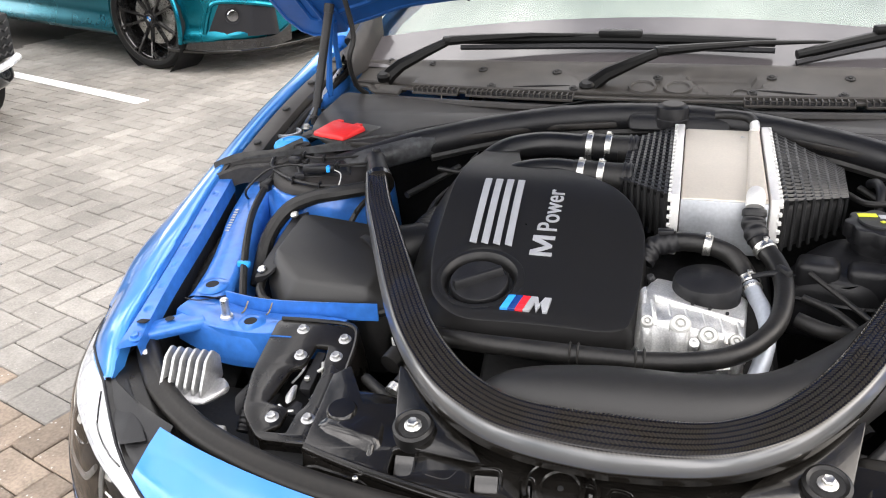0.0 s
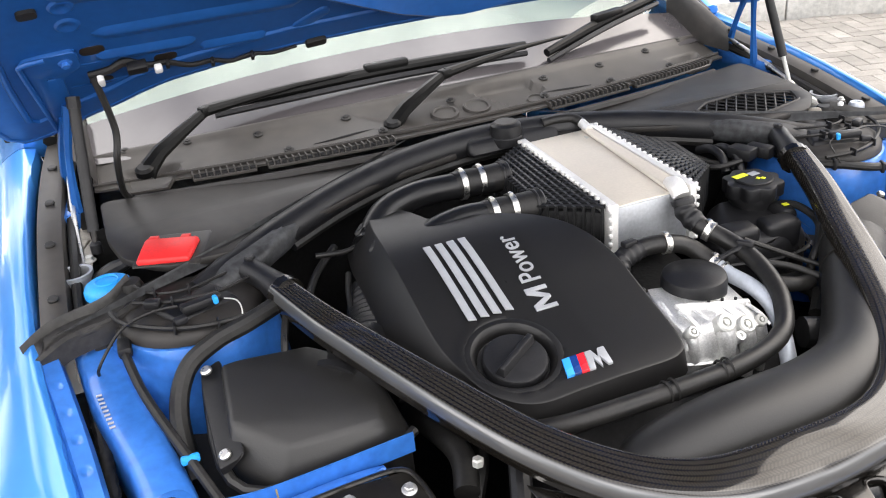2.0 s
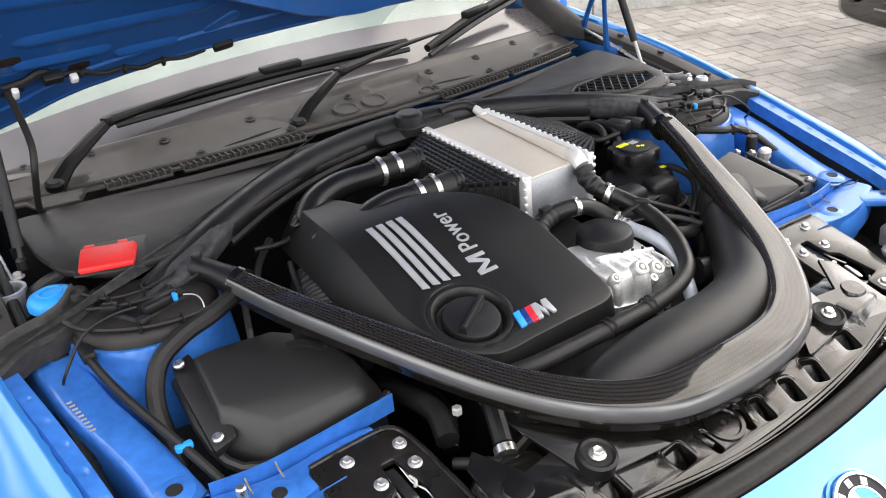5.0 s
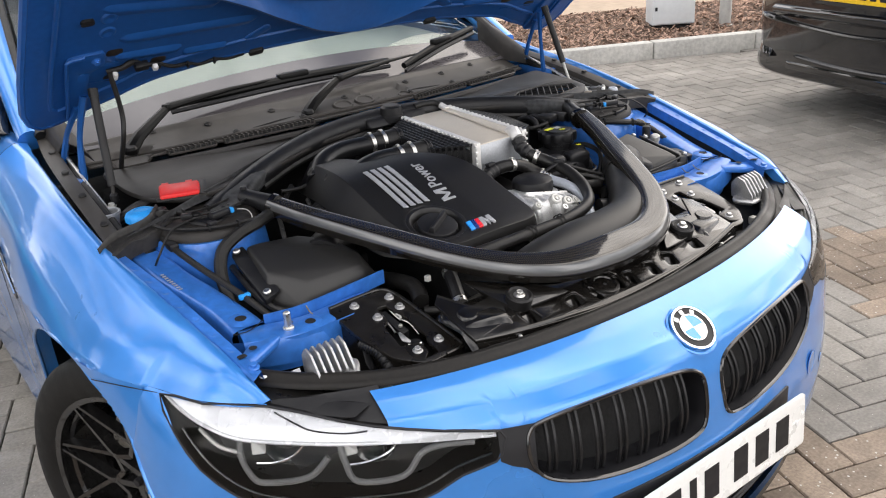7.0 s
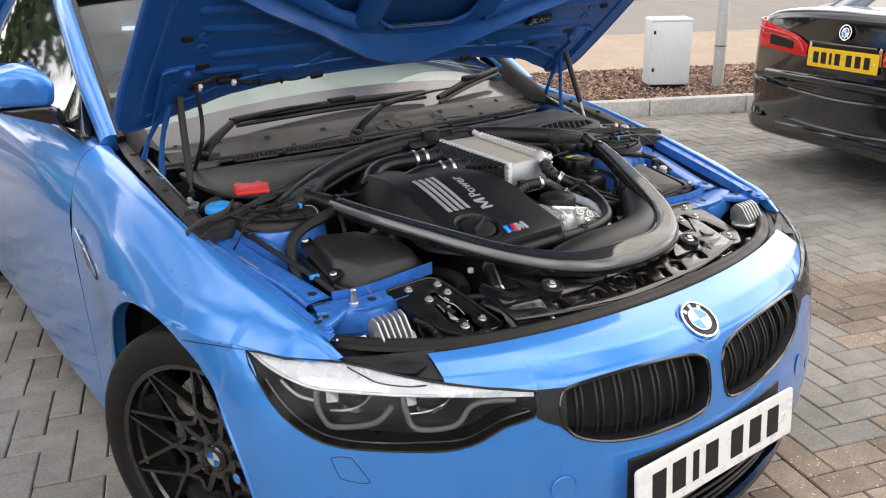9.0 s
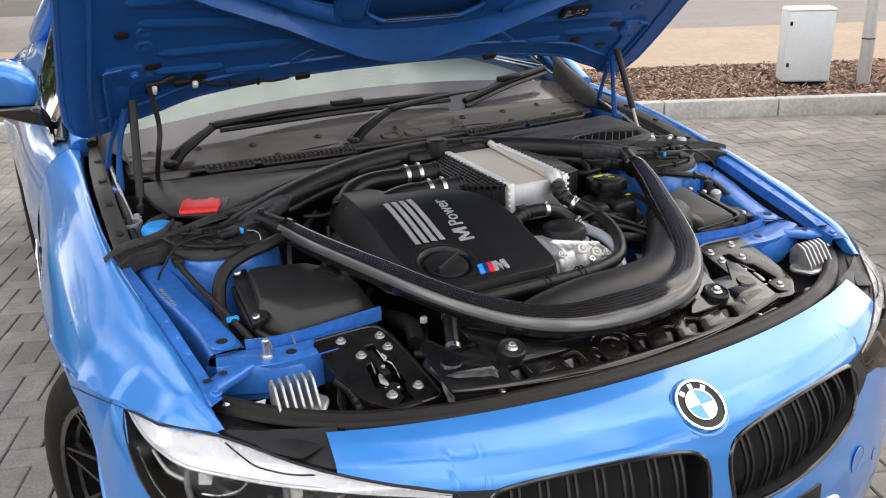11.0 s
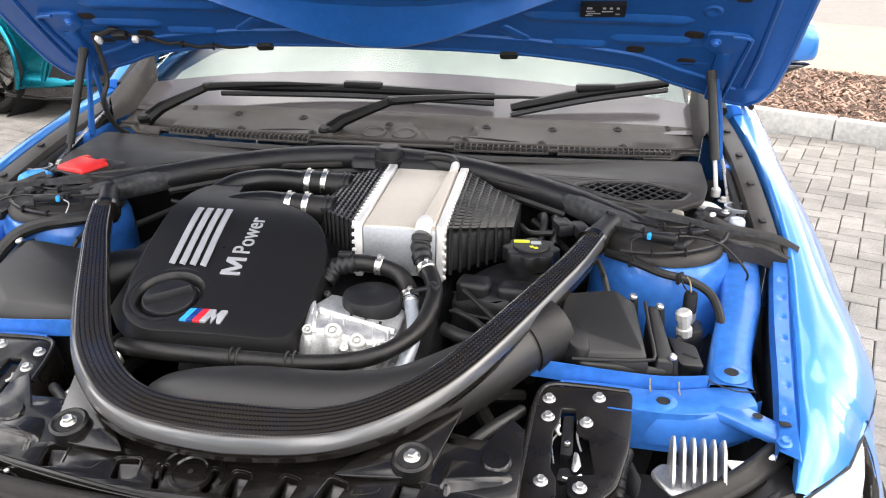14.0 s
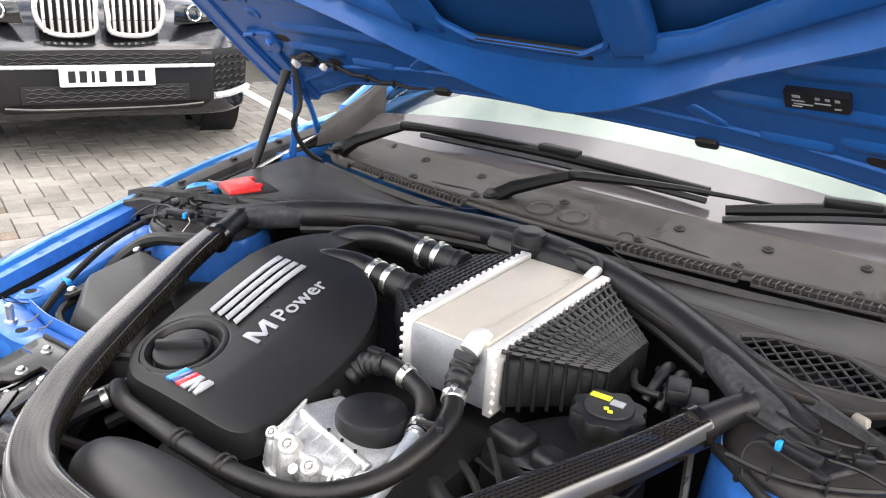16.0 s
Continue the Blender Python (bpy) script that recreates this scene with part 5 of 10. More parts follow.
UP = [(y, p if y > 0.48 else [p[0], p[1], *[(p[1][0] + (edge_x(y) - p[1][0]) * t, p[1][1] + (0.737 - p[1][1]) * t ** 1.7) for t in (0.35, 0.7, 1.0)]]) for y, p in UP]
for s in (-1, 1):
    low = side_rows(DOWN, 20, 14)
    waist = [(r[0][1], r[0][0]) for r in low]
    rows = []
    for r in side_rows(UP, 8, 7):
        if r[0][1] > 0.472:
            dx = float(np.interp(r[-1][1], [w[0] for w in waist], [w[1] for w in waist])) - r[-1][0]
            r = [(p[0] + dx * (k / (len(r) - 1)) ** 2, p[1], p[2]) for k, p in enumerate(r)]
        rows.append([(s * p[0], p[1], p[2]) for p in r])
    # a turned-down lip along the gutter
    rows = [[(r[0][0] - s * 0.004, r[0][1], r[0][2] - 0.022), *r] for r in rows]
    bm = grid(rows)
    grid([[(s * p[0], p[1], p[2]) for p in r] for r in low], bm)
    bmesh.ops.remove_doubles(bm, verts=bm.verts, dist=2e-3)
    cut_arch(bm, ARCH)
    fen = part("fender", bm, "paint", CAR, "glossy metallic blue front wing", sharp=50)
    def arch_x(y, z):
        if y < 0.47:
            return skin_x(y, z)
        at_z = [(sec, float(np.interp(z, [q[1] for q in p][::-1], [q[0] for q in p][::-1]))) for sec, p in DOWN]
        return float(np.interp(y, [q[0] for q in at_z], [q[1] for q in at_z]))

    ring = [(WC.y + ARCH * math.cos(a), WC.z + ARCH * math.sin(a)) for a in np.linspace(-0.30, math.pi + 0.25, 34)]
    lip = [(s * (arch_x(y, z) - 0.002), y, z) for y, z in ring]
    part("arch_return", grid([lip, [(p[0] - s * 0.030, p[1], p[2]) for p in lip]]), "paint", fen)
    part("arch_lip", tube(lip, 0.0042, 8, 2), "paint", fen)
    part("panel_gap", tube([tuple(Vector(nose(s * 77.5, 0.7325)) + Vector((s * 0.001, 0.004, 0))), (s * 0.842, 0.51, 0.7275), (s * 0.874, 0.592, 0.7165)], 0.0009, 6, 5), "ink", fen)
    part("wheel_liner", lathe([(0.398, s * 0.45), (0.398, s * 0.820)], "x", (0, WC.y, WC.z), 40), "dark", CAR)
    wheel(CAR, (s * 0.7135, 0.771, WC.z), s, 0.331, 0.25, 0.252, "wheel", 10, True, steer=25)
    vx = s * 0.894
    vent = part("side_vent", hull([(vx, 1.108, 0.700), (vx + s * 0.002, 1.120, 0.684), (vx - s * 0.002, 1.200, 0.700), (vx - s * 0.008, 1.275, 0.752), (vx - s * 0.010, 1.288, 0.775), (vx - s * 0.004, 1.200, 0.752), (vx - s * 0.03, 1.108, 0.700), (vx - s * 0.035, 1.288, 0.765), (vx - s * 0.03, 1.20, 0.700)], 0.003), "piano", fen, "black side vent with a chrome blade")
    part("chrome_blade", tube([(vx + s * 0.002, 1.110, 0.704), (vx - s * 0.001, 1.20, 0.752), (vx - s * 0.008, 1.287, 0.778)], 0.0022, 6, 5), "chrome", vent)
    # door, quarter and sill as one skin each
    side = [
        (1.364, [(0.752, 0.962), (0.785, 0.964), (0.830, 0.930), (0.864, 0.845), (0.882, 0.735), (0.876, 0.45), (0.868, 0.19)]),
        (1.80, [(0.770, 0.980), (0.805, 0.975), (0.862, 0.930), (0.888, 0.850), (0.898, 0.737), (0.885, 0.45), (0.874, 0.19)]),
        (2.64, [(0.765, 0.995), (0.800, 0.990), (0.860, 0.945), (0.890, 0.860), (0.900, 0.737), (0.890, 0.45), (0.874, 0.19)]),
    ]
    part("door", grid([[(s * p[0], p[1], p[2]) for p in r] for r in side_rows(side, 8, 5)]), "paint", CAR)
    rear = [
        (2.646, [(0.0, 1.0), (0.765, 0.995), (0.800, 0.990), (0.860, 0.945), (0.890, 0.860), (0.900, 0.737), (0.890, 0.45), (0.874, 0.19)]),
        (3.30, [(0.0, 1.05), (0.70, 1.03), (0.80, 1.00), (0.880, 0.945), (0.925, 0.860), (0.935, 0.737), (0.915, 0.45), (0.88, 0.19)]),
        (4.10, [(0.0, 1.06), (0.60, 1.05), (0.72, 1.01), (0.82, 0.945), (0.89, 0.860), (0.905, 0.737), (0.885, 0.45), (0.85, 0.24)]),
        (4.55, [(0.0, 1.02), (0.50, 1.01), (0.60, 0.97), (0.68, 0.92), (0.74, 0.850), (0.76, 0.737), (0.75, 0.45), (0.70, 0.28)]),
        (4.64, [(0.0, 0.85), (0.40, 0.85), (0.48, 0.84), (0.55, 0.82), (0.60, 0.78), (0.62, 0.700), (0.62, 0.45), (0.55, 0.32)]),
    ]
    bm = grid([[(s * p[0], p[1], p[2]) for p in r] for r in side_rows(rear, 10, 5)])
    bad = [f for f in bm.faces if (f.calc_center_median().y - 3.56) ** 2 + (f.calc_center_median().z - 0.335) ** 2 < 0.37 ** 2 and abs(f.calc_center_median().x) > 0.6]
    bmesh.ops.delete(bm, geom=bad, context="FACES")
    part("rear_quarter", bm, "paint", CAR)
    part("wheel_liner", lathe([(0.38, s * 0.50), (0.38, s * 0.915)], "x", (0, 3.56, 0.335), 30), "dark", CAR)
    wheel(CAR, (s * 0.80, 3.56, 0.335), s, 0.333, 0.255, 0.248, "wheel", 10, True)
    # mirror
    mr = part("door_mirror", hull([(s * x, y, z) for x, y, z in ((0.82, 1.57, 1.045), (0.82, 1.69, 1.045), (0.99, 1.61, 1.055), (0.99, 1.71, 1.055), (0.81, 1.57, 1.11), (0.81, 1.69, 1.14), (0.975, 1.61, 1.135), (0.985, 1.71, 1.145), (0.88, 1.57, 1.155), (0.88, 1.69, 1.165))], 0.018, 4), "paint", CAR, "blue door mirror with a black lower half")
    part("mirror_base", hull([(s * x, y, z) for x, y, z in ((0.79, 1.58, 0.98), (0.79, 1.69, 0.98), (0.84, 1.58, 0.995), (0.98, 1.62, 1.045), (0.98, 1.71, 1.045), (0.83, 1.57, 1.05), (0.83, 1.70, 1.05), (0.80, 1.58, 1.03))], 0.012, 3), "piano", mr)
    part("mirror_glass", hull([(s * x, 1.706 + 0.016 * (x > 0.9), z) for x in (0.83, 0.97) for z in (1.07, 1.14)] + [(s * 0.9, 1.70, 1.1)], 0.002), "mirror", mr)
    # pillars and side panes
    part("pillar", tube([(s * 0.742, 1.36, 0.965), (s * 0.715, 1.62, 1.11), (s * 0.655, 1.98, 1.27), (s * 0.60, 2.28, 1.352), (s * 0.585, 2.7, 1.375), (s * 0.60, 3.1, 1.33), (s * 0.66, 3.6, 1.14), (s * 0.70, 3.85, 1.04)], [0.03, 0.032, 0.032, 0.032, 0.03, 0.035, 0.06, 0.06], 12, 5), "paint", CAR)
    part("pillar_seal", tube([(s * 0.722, 1.34, 0.975), (s * 0.69, 1.62, 1.125), (s * 0.63, 1.98, 1.285), (s * 0.575, 2.28, 1.365)], 0.014, 8, 5), "rubber", CAR)
    pn = [[(s * 0.80, 1.66, 0.985), (s * 0.79, 2.2, 0.995), (s * 0.775, 2.7, 1.0), (s * 0.72, 3.2, 1.03)], [(s * 0.755, 1.67, 1.03), (s * 0.70, 2.2, 1.17), (s * 0.69, 2.7, 1.19), (s * 0.665, 3.2, 1.16)], [(s * 0.716, 1.68, 1.125), (s * 0.615, 2.24, 1.335), (s * 0.60, 2.7, 1.355), (s * 0.60, 3.15, 1.29)]]
    part("side_window", grid([smooth(r, 5) for r in pn]), "glass_dark", CAR, "dark side window")
    part("window_corner", hull([(s * 0.80, 1.45, 0.975), (s * 0.80, 1.66, 0.985), (s * 0.722, 1.66, 1.118), (s * 0.79, 1.45, 0.985), (s * 0.78, 1.66, 0.985), (s * 0.77, 1.44, 0.97)], 0.003), "piano", CAR)
    part("waist_trim", tube([(s * 0.802, 1.42, 0.972), (s * 0.803, 2.0, 0.985), (s * 0.785, 2.7, 1.005)], 0.007, 6, 4), "piano", CAR)
part("roof", grid([smooth([(-w, y, z - 0.03), (-w * 0.5, y, z), (0, y, z + 0.008), (w * 0.5, y, z), (w, y, z - 0.03)], 4) for y, w, z in ((2.22, 0.60, 1.365), (2.45, 0.60, 1.392), (2.8, 0.59, 1.395), (3.15, 0.59, 1.355))]), "paint", CAR)
part("rear_window", grid([smooth([(-w, y, z - 0.03), (-w * 0.5, y, z), (0, y, z + 0.008), (w * 0.5, y, z), (w, y, z - 0.03)], 4) for y, w, z in ((3.15, 0.59, 1.352), (3.5, 0.62, 1.22), (3.9, 0.66, 1.065))]), "glass_dark", CAR)
part("floor_pan", box((0, 2.4, 0.2), (1.66, 4.2, 0.05)), "dark", CAR)


# ---- windscreen, cabin behind it ----
def screen_row(t, grow=0.0):
    """A row of the windscreen from side to side, at t from its foot to its head."""
    return [((1 - 2 * k / 16) * -(0.70 - 0.11 * t + grow), 1.262 + 0.10 * (1 - 2 * k / 16) ** 2 * (1 - 0.4 * t) + 0.98 * t, 0.975 + 0.395 * t - 0.015 * (1 - 2 * k / 16) ** 2 - 0.03 * t * t) for k in range(17)]


ws = part("windscreen", thick(grid([screen_row(t) for t in np.linspace(-0.075, 1, 14)]), 0.005), "glass", CAR, "sloping clear windscreen reflecting the sky")
ws.visible_shadow = False
def frit_row(q):
    """A row of the black print on the glass, from the foot to a straight upper edge."""
    out = []
    for k in range(17):
        u = 1 - 2 * k / 16
        lo, hi = -0.075, (1.390 - 1.262 - 0.10 * u * u) / (0.98 - 0.04 * u * u)
        t = lo + (hi - lo) * q
        out.append((-u * (0.70 - 0.11 * t), 1.262 + 0.10 * u * u * (1 - 0.4 * t) + 0.98 * t, 0.975 + 0.395 * t - 0.015 * u * u - 0.03 * t * t + 0.002))
    return out


part("black_print", grid([frit_row(q) for q in (0, 0.25, 0.5, 0.75, 1.0)]), "frit", ws, "grey-black printed band at the foot of the glass")
part("screen_band", grid([[(p[0], p[1], p[2] + 0.001) for p in screen_row(t)] for t in (0.94, 0.97, 1.0)]), "ink", CAR)
# pale and drawn far back, so the glass above looks filled with sky
part("dashboard", grid([[(x, y, z) for x in np.linspace(-0.66, 0.66, 13)] for y, z in ((1.36, 0.93), (1.55, 0.975), (1.75, 0.99), (2.05, 0.995), (2.18, 0.975), (2.22, 0.90), (2.23, 0.6))]), "dash", CAR, "dashboard top, coloured pale for the sky's reflection in the windscreen")
part("rear_bench", hull([(x, y, z) for x in (-0.6, 0.6) for y, z in ((3.0, 0.55), (3.3, 0.55), (3.35, 1.02), (3.45, 1.02))], 0.04, 3), "hide", CAR, "grey leather rear bench")
part("headliner", grid([[(x, y, z - 0.05 * abs(x)) for x in np.linspace(-0.56, 0.56, 9)] for y, z in ((2.25, 1.34), (2.6, 1.36), (3.1, 1.33))]), "hide", CAR)
part("cabin_floor", box((0, 2.7, 0.42), (1.5, 2.0, 0.05)), "dark", CAR)
for s in (-1, 1):
    st = part("seat", hull([(s * 0.36 + dx, y, z) for dx in (-0.24, 0.24) for y, z in ((2.55, 0.55), (2.75, 0.55), (2.78, 1.05), (2.9, 1.05))] + [(s * 0.36 + dx, y, z) for dx in (-0.2, 0.2) for y, z in ((2.8, 1.12), (2.9, 1.12))], 0.04, 3), "hide", CAR, "grey leather front seat")
    part("headrest", box((s * 0.36, 2.87, 1.19), (0.26, 0.09, 0.17), 0.04, seg=3), "hide", st)
part("steering_wheel", turned(lathe([(0.175 + 0.014 * math.cos(a), 0.014 * math.sin(a)) for a in np.linspace(0, 2 * math.pi, 9)], seg=30), (-0.36, 2.34, 0.90), (0, 0.8, 0.6)), "plastic", CAR)


# ---- open bonnet ----
BA = radians(41.0)
BF = Vector((0, -math.cos(BA), math.sin(BA)))
BN = Vector((0, -math.sin(BA), -math.cos(BA)))  # out of the underside
BO = Vector((0, 1.19, 1.03))


def bon(x, v, o=0.0):
    """A point of the bonnet's underside: x across, v from the hinge edge to the front, o out of the underside."""
    crown = 0.022 * (1 - (x / 0.77) ** 2)
    return BO + Vector((x, 0, 0)) + BF * v + BN * (o - crown)


def rear_v(x):
    return float(np.interp(abs(x), [0.0, 0.15, 0.30, 0.41, 0.50, 0.545, 0.585, 0.64, 0.69, 0.72, 0.745, 0.765, 0.772], [0.128, 0.127, 0.122, 0.108, 0.092, 0.074, 0.052, 0.030, 0.000, -0.010, -0.012, 0.010, 0.030]))


def front_v(x):
    return 1.14 - 0.17 * (abs(x) / 0.7) ** 2.2


def side_x(v):
    return 0.782 - 0.03 * abs(v - 0.16) - 0.10 * max(0, v - 0.55) ** 1.5


def bent(bm):
    """Lays a mesh drawn flat in (x, v, o) onto the underside."""
    for w in bm.verts:
        w.co = bon(w.co.x, w.co.y, w.co.z)
    return bm


def bon_outline(n=20, inset=0.0):
    left = [(-(side_x(v) - inset), v) for v in np.linspace(0.90, 0.06, 16)]
    back = [(x, rear_v(x) + inset) for x in np.linspace(-0.765 + inset, 0.765 - inset, 4 * n)]
    right = [((side_x(v) - inset), v) for v in np.linspace(0.06, 0.90, 16)]
    front = [(x, front_v(x) - inset) for x in np.linspace(0.66, -0.66, n)]
    return left + back + right + front


ol = bon_outline()
# outer skin
rows = []
for t in np.linspace(0, 1, 26):
    row = []
    for x in np.linspace(-1, 1, 33):
        vv = rear_v(x * 0.772) * (1 - t) + front_v(x * 0.68) * t
        xx = x * (side_x(vv) + 0.004)
        row.append(tuple(bon(xx, vv, -0.030 + 0.022 * (abs(x) > 0.999))))
    rows.append(row)
bonnet = part("bonnet", thick(grid(rows), 0.002), "paint", CAR, "raised blue bonnet with pressed inner panel")
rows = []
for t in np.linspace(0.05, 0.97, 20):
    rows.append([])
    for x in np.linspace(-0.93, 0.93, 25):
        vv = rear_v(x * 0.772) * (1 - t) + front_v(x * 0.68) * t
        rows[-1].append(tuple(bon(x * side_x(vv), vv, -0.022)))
part("skin_back", grid(rows), "inner_skin", bonnet, "back of the bonnet skin, blue darkened for the shade behind the openings")
CEN = rounded([(-0.150, 0.335), (-0.10, 0.300), (0.10, 0.300), (0.150, 0.335), (0.185, 0.92), (-0.185, 0.92)], 0.012)
SIDE_ = rounded([(0.224, 0.362), (0.285, 0.385), (0.42, 0.475), (0.56, 0.60), (0.58, 0.74), (0.50, 0.94), (0.245, 0.94)], 0.015)


def panel(bm):
    """Cuts long faces so that a flat sheet can bend, then lays it on the underside."""
    for axis in ((1, 0, 0), (0, 1, 0)):
        for k in np.arange(-0.7, 1.15, 0.07):
            g_ = bm.verts[:] + bm.edges[:] + bm.faces[:]
            bmesh.ops.bisect_plane(bm, geom=g_, plane_co=Vector(axis) * float(k), plane_no=axis)
    return bent(bm)


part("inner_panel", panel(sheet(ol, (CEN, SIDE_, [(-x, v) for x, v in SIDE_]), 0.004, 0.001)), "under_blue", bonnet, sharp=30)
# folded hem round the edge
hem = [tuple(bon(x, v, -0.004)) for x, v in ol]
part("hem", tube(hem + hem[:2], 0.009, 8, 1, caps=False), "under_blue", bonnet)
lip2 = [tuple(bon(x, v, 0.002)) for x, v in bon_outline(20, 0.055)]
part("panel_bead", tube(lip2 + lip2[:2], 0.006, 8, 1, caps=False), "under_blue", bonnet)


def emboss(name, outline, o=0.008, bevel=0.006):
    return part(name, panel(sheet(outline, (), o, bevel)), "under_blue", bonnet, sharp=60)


xs_ = np.linspace(-0.62, 0.62, 63)


def low_v(x):
    return float(np.interp(abs(x), [0, 0.05, 0.13, 0.21, 0.25, 0.33, 0.507, 0.62], [0.168, 0.174, 0.205, 0.255, 0.280, 0.335, 0.440, 0.520]))


def high_v(x):
    return float(np.interp(abs(x), [0, 0.10, 0.17, 0.20, 0.34, 0.507, 0.62], [0.262, 0.268, 0.282, 0.292, 0.367, 0.475, 0.560]))


def edge_v(x):
    return float(np.interp(x, [0.20, 0.224, 0.285, 0.42, 0.56], [0.355, 0.362, 0.385, 0.475, 0.60]))


def rib(s, x0, v0, x1, v1, w):
    """A pressed rib: short slope towards the front edge, long fade towards the hinges."""
    rows_ = []
    for dv, o in ((0.55, 0.0015), (0.35, 0.0045), (0.05, 0.0095), (-0.15, 0.0100), (-0.45, 0.0070), (-0.85, 0.0035), (-1.25, 0.0015)):
        row = []
        for t in np.linspace(0, 1, 15):
            e = min(1.0, min(t, 1 - t) / 0.10)
            e = math.sin(e * math.pi / 2)
            row.append(tuple(bon(s * (x0 + (x1 - x0) * t), v0 + (v1 - v0) * t + dv * w * (0.35 + 0.65 * e), 0.0015 + (o - 0.0015) * e)))
        rows_.append(row)
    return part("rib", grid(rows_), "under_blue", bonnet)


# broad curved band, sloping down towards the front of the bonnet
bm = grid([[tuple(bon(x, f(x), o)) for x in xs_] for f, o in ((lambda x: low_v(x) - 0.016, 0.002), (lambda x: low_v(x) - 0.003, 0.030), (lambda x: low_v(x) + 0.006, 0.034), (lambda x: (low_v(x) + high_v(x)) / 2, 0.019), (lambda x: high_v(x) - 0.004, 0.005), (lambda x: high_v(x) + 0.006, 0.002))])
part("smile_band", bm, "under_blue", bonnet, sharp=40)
rim = [tuple(bon(x, v, 0.002)) for x, v in CEN]
part("opening_rim", tube(rim + rim[:1], 0.006, 6, 1, caps=False), "under_blue", bonnet)
for s in (-1, 1):
    emboss("diagonal_strut", [(s * x, v) for x, v in ((0.158, 0.318), (0.222, 0.335), (0.245, 0.94), (0.19, 0.94))])
    for x0, v0, x1, v1, w in ((0.384, 0.340, 0.640, 0.376, 0.026), (0.278, 0.258, 0.600, 0.270, 0.026), (0.338, 0.176, 0.448, 0.179, 0.022), (0.448, 0.200, 0.600, 0.209, 0.024), (0.50, 0.427, 0.66, 0.440, 0.026), (0.58, 0.527, 0.68, 0.530, 0.026)):
        rib(s, x0, v0, x1, v1, w)
    # second fold between the band and the side opening
    fx = np.linspace(0.205, 0.56, 25)
    part("opening_fold", grid([[tuple(bon(s * x, f(x), o)) for x in fx] for f, o in ((lambda x: high_v(x) + 0.010, 0.002), (lambda x: high_v(x) + 0.016, 0.013), (lambda x: high_v(x) + 0.022, 0.014), (lambda x: edge_v(x) - 0.002, 0.004), (lambda x: edge_v(x) + 0.002, -0.004))]), "under_blue", bonnet, sharp=45)
    emboss("small_rib", [(s * x, v) for x, v in oblong(0.268, 0.196, 0.06, 0.018, -38, 0.008)], 0.005, 0.004)
    for vv, xa in ((0.128, 0.50), (0.188, 0.53)):
        emboss("step_ridge", [(s * x, v) for x, v in ((xa, vv), (0.645, vv + 0.006), (0.645, vv + 0.001), (xa, vv - 0.005))], 0.004, 0.0015)
    for vv in (0.300, 0.345):
        part("pressed_dimple", bent(lathe([(1e-5, 0.002), (0.006, 0.0025), (0.011, 0.005), (0.014, 0.0048), (0.018, 0.0015)], at=(s * 0.620, vv, 0.001), seg=24)), "under_blue", bonnet)
    for x, v in ((0.600, 0.225), (0.50, 0.165), (0.600, 0.135)):
        part("plug", panel(sheet(oblong(s * x, v, 0.034, 0.021, 0), (), 0.005, 0.001)), "plug", bonnet)
    part("panel_hole", panel(sheet(oblong(s * 0.663, 0.346, 0.026, 0.016, 0), (), 0.018, 0.0)), "dark", bonnet)
    part("edge_pad", panel(sheet(oblong(s * 0.255, rear_v(0.255) - 0.001, 0.032, 0.014, 6, 0.004), (), 0.018, 0.002)), "rubber", bonnet)
    # hinge: plate on the bonnet and two blue arms down to the body
    pl = part("hinge", panel(sheet(rounded([(s * 0.622, 0.200), (s * 0.652, 0.175), (s * 0.657, 0.010), (s * 0.688, 0.005), (s * 0.700, 0.215), (s * 0.697, 0.236), (s * 0.665, 0.240), (s * 0.624, 0.240)], 0.008), (oblong(s * 0.667, 0.180, 0.014, 0.007),), 0.016, 0.002)), "under_blue", CAR, "blue bonnet hinge")
    bolt(bon(s * 0.640, 0.218, 0.009), BN, 0.010, "hinge_bolt", pl, "bay_blue")
    part("hinge_edge", tube([tuple(bon(s * x, v, 0.012)) for x, v in ((0.665, 0.240), (0.697, 0.236), (0.700, 0.215), (0.695, 0.13), (0.689, 0.02))], 0.004, 8, 3), "under_blue", pl)
    for dx, a, b in ((0.0, 0.10, (1.135, 0.905)), (0.012, 0.06, (1.235, 0.925))):
        p0 = bon(s * (0.66 + dx), a, 0.012)
        p1 = Vector((s * (0.695 + dx), *b))
        m_ = (p0 + p1) / 2 + Vector((s * 0.006, 0.01, 0))
        part("hinge_arm", tube([tuple(p0), tuple(m_), tuple(p1)], [0.009, 0.006, 0.009], 6, 4), "under_blue", pl)
    part("hinge_foot", box((s * 0.705, 1.18, 0.90), (0.022, 0.16, 0.03), 0.006), "bay_blue", pl)
    # gas strut
    top, bot = bon(s * 0.648, 0.135, 0.03), Vector((s * 0.672, 1.0, 0.895))
    q = top + (bot - top) * (0.74 if s > 0 else 0.9)
    stt = part("gas_strut", tube([tuple(top), tuple(q)], 0.0088, 14, 1), "plastic", CAR, "black bonnet gas strut")
    part("rod", tube([tuple(q), tuple(bot)], 0.0042, 10, 1), "galv" if s > 0 else "tray", stt)
    part("upper_joint", tube([tuple(top - (bot - top) * 0.04), tuple(top + (bot - top) * 0.04)], 0.0105, 10, 1), "plastic", stt)
    part("ball_joint", disc(0.009, 0.018, 0.004, 14, bot - Vector((0, 0, 0.012))), "galv" if s > 0 else "plastic", stt)
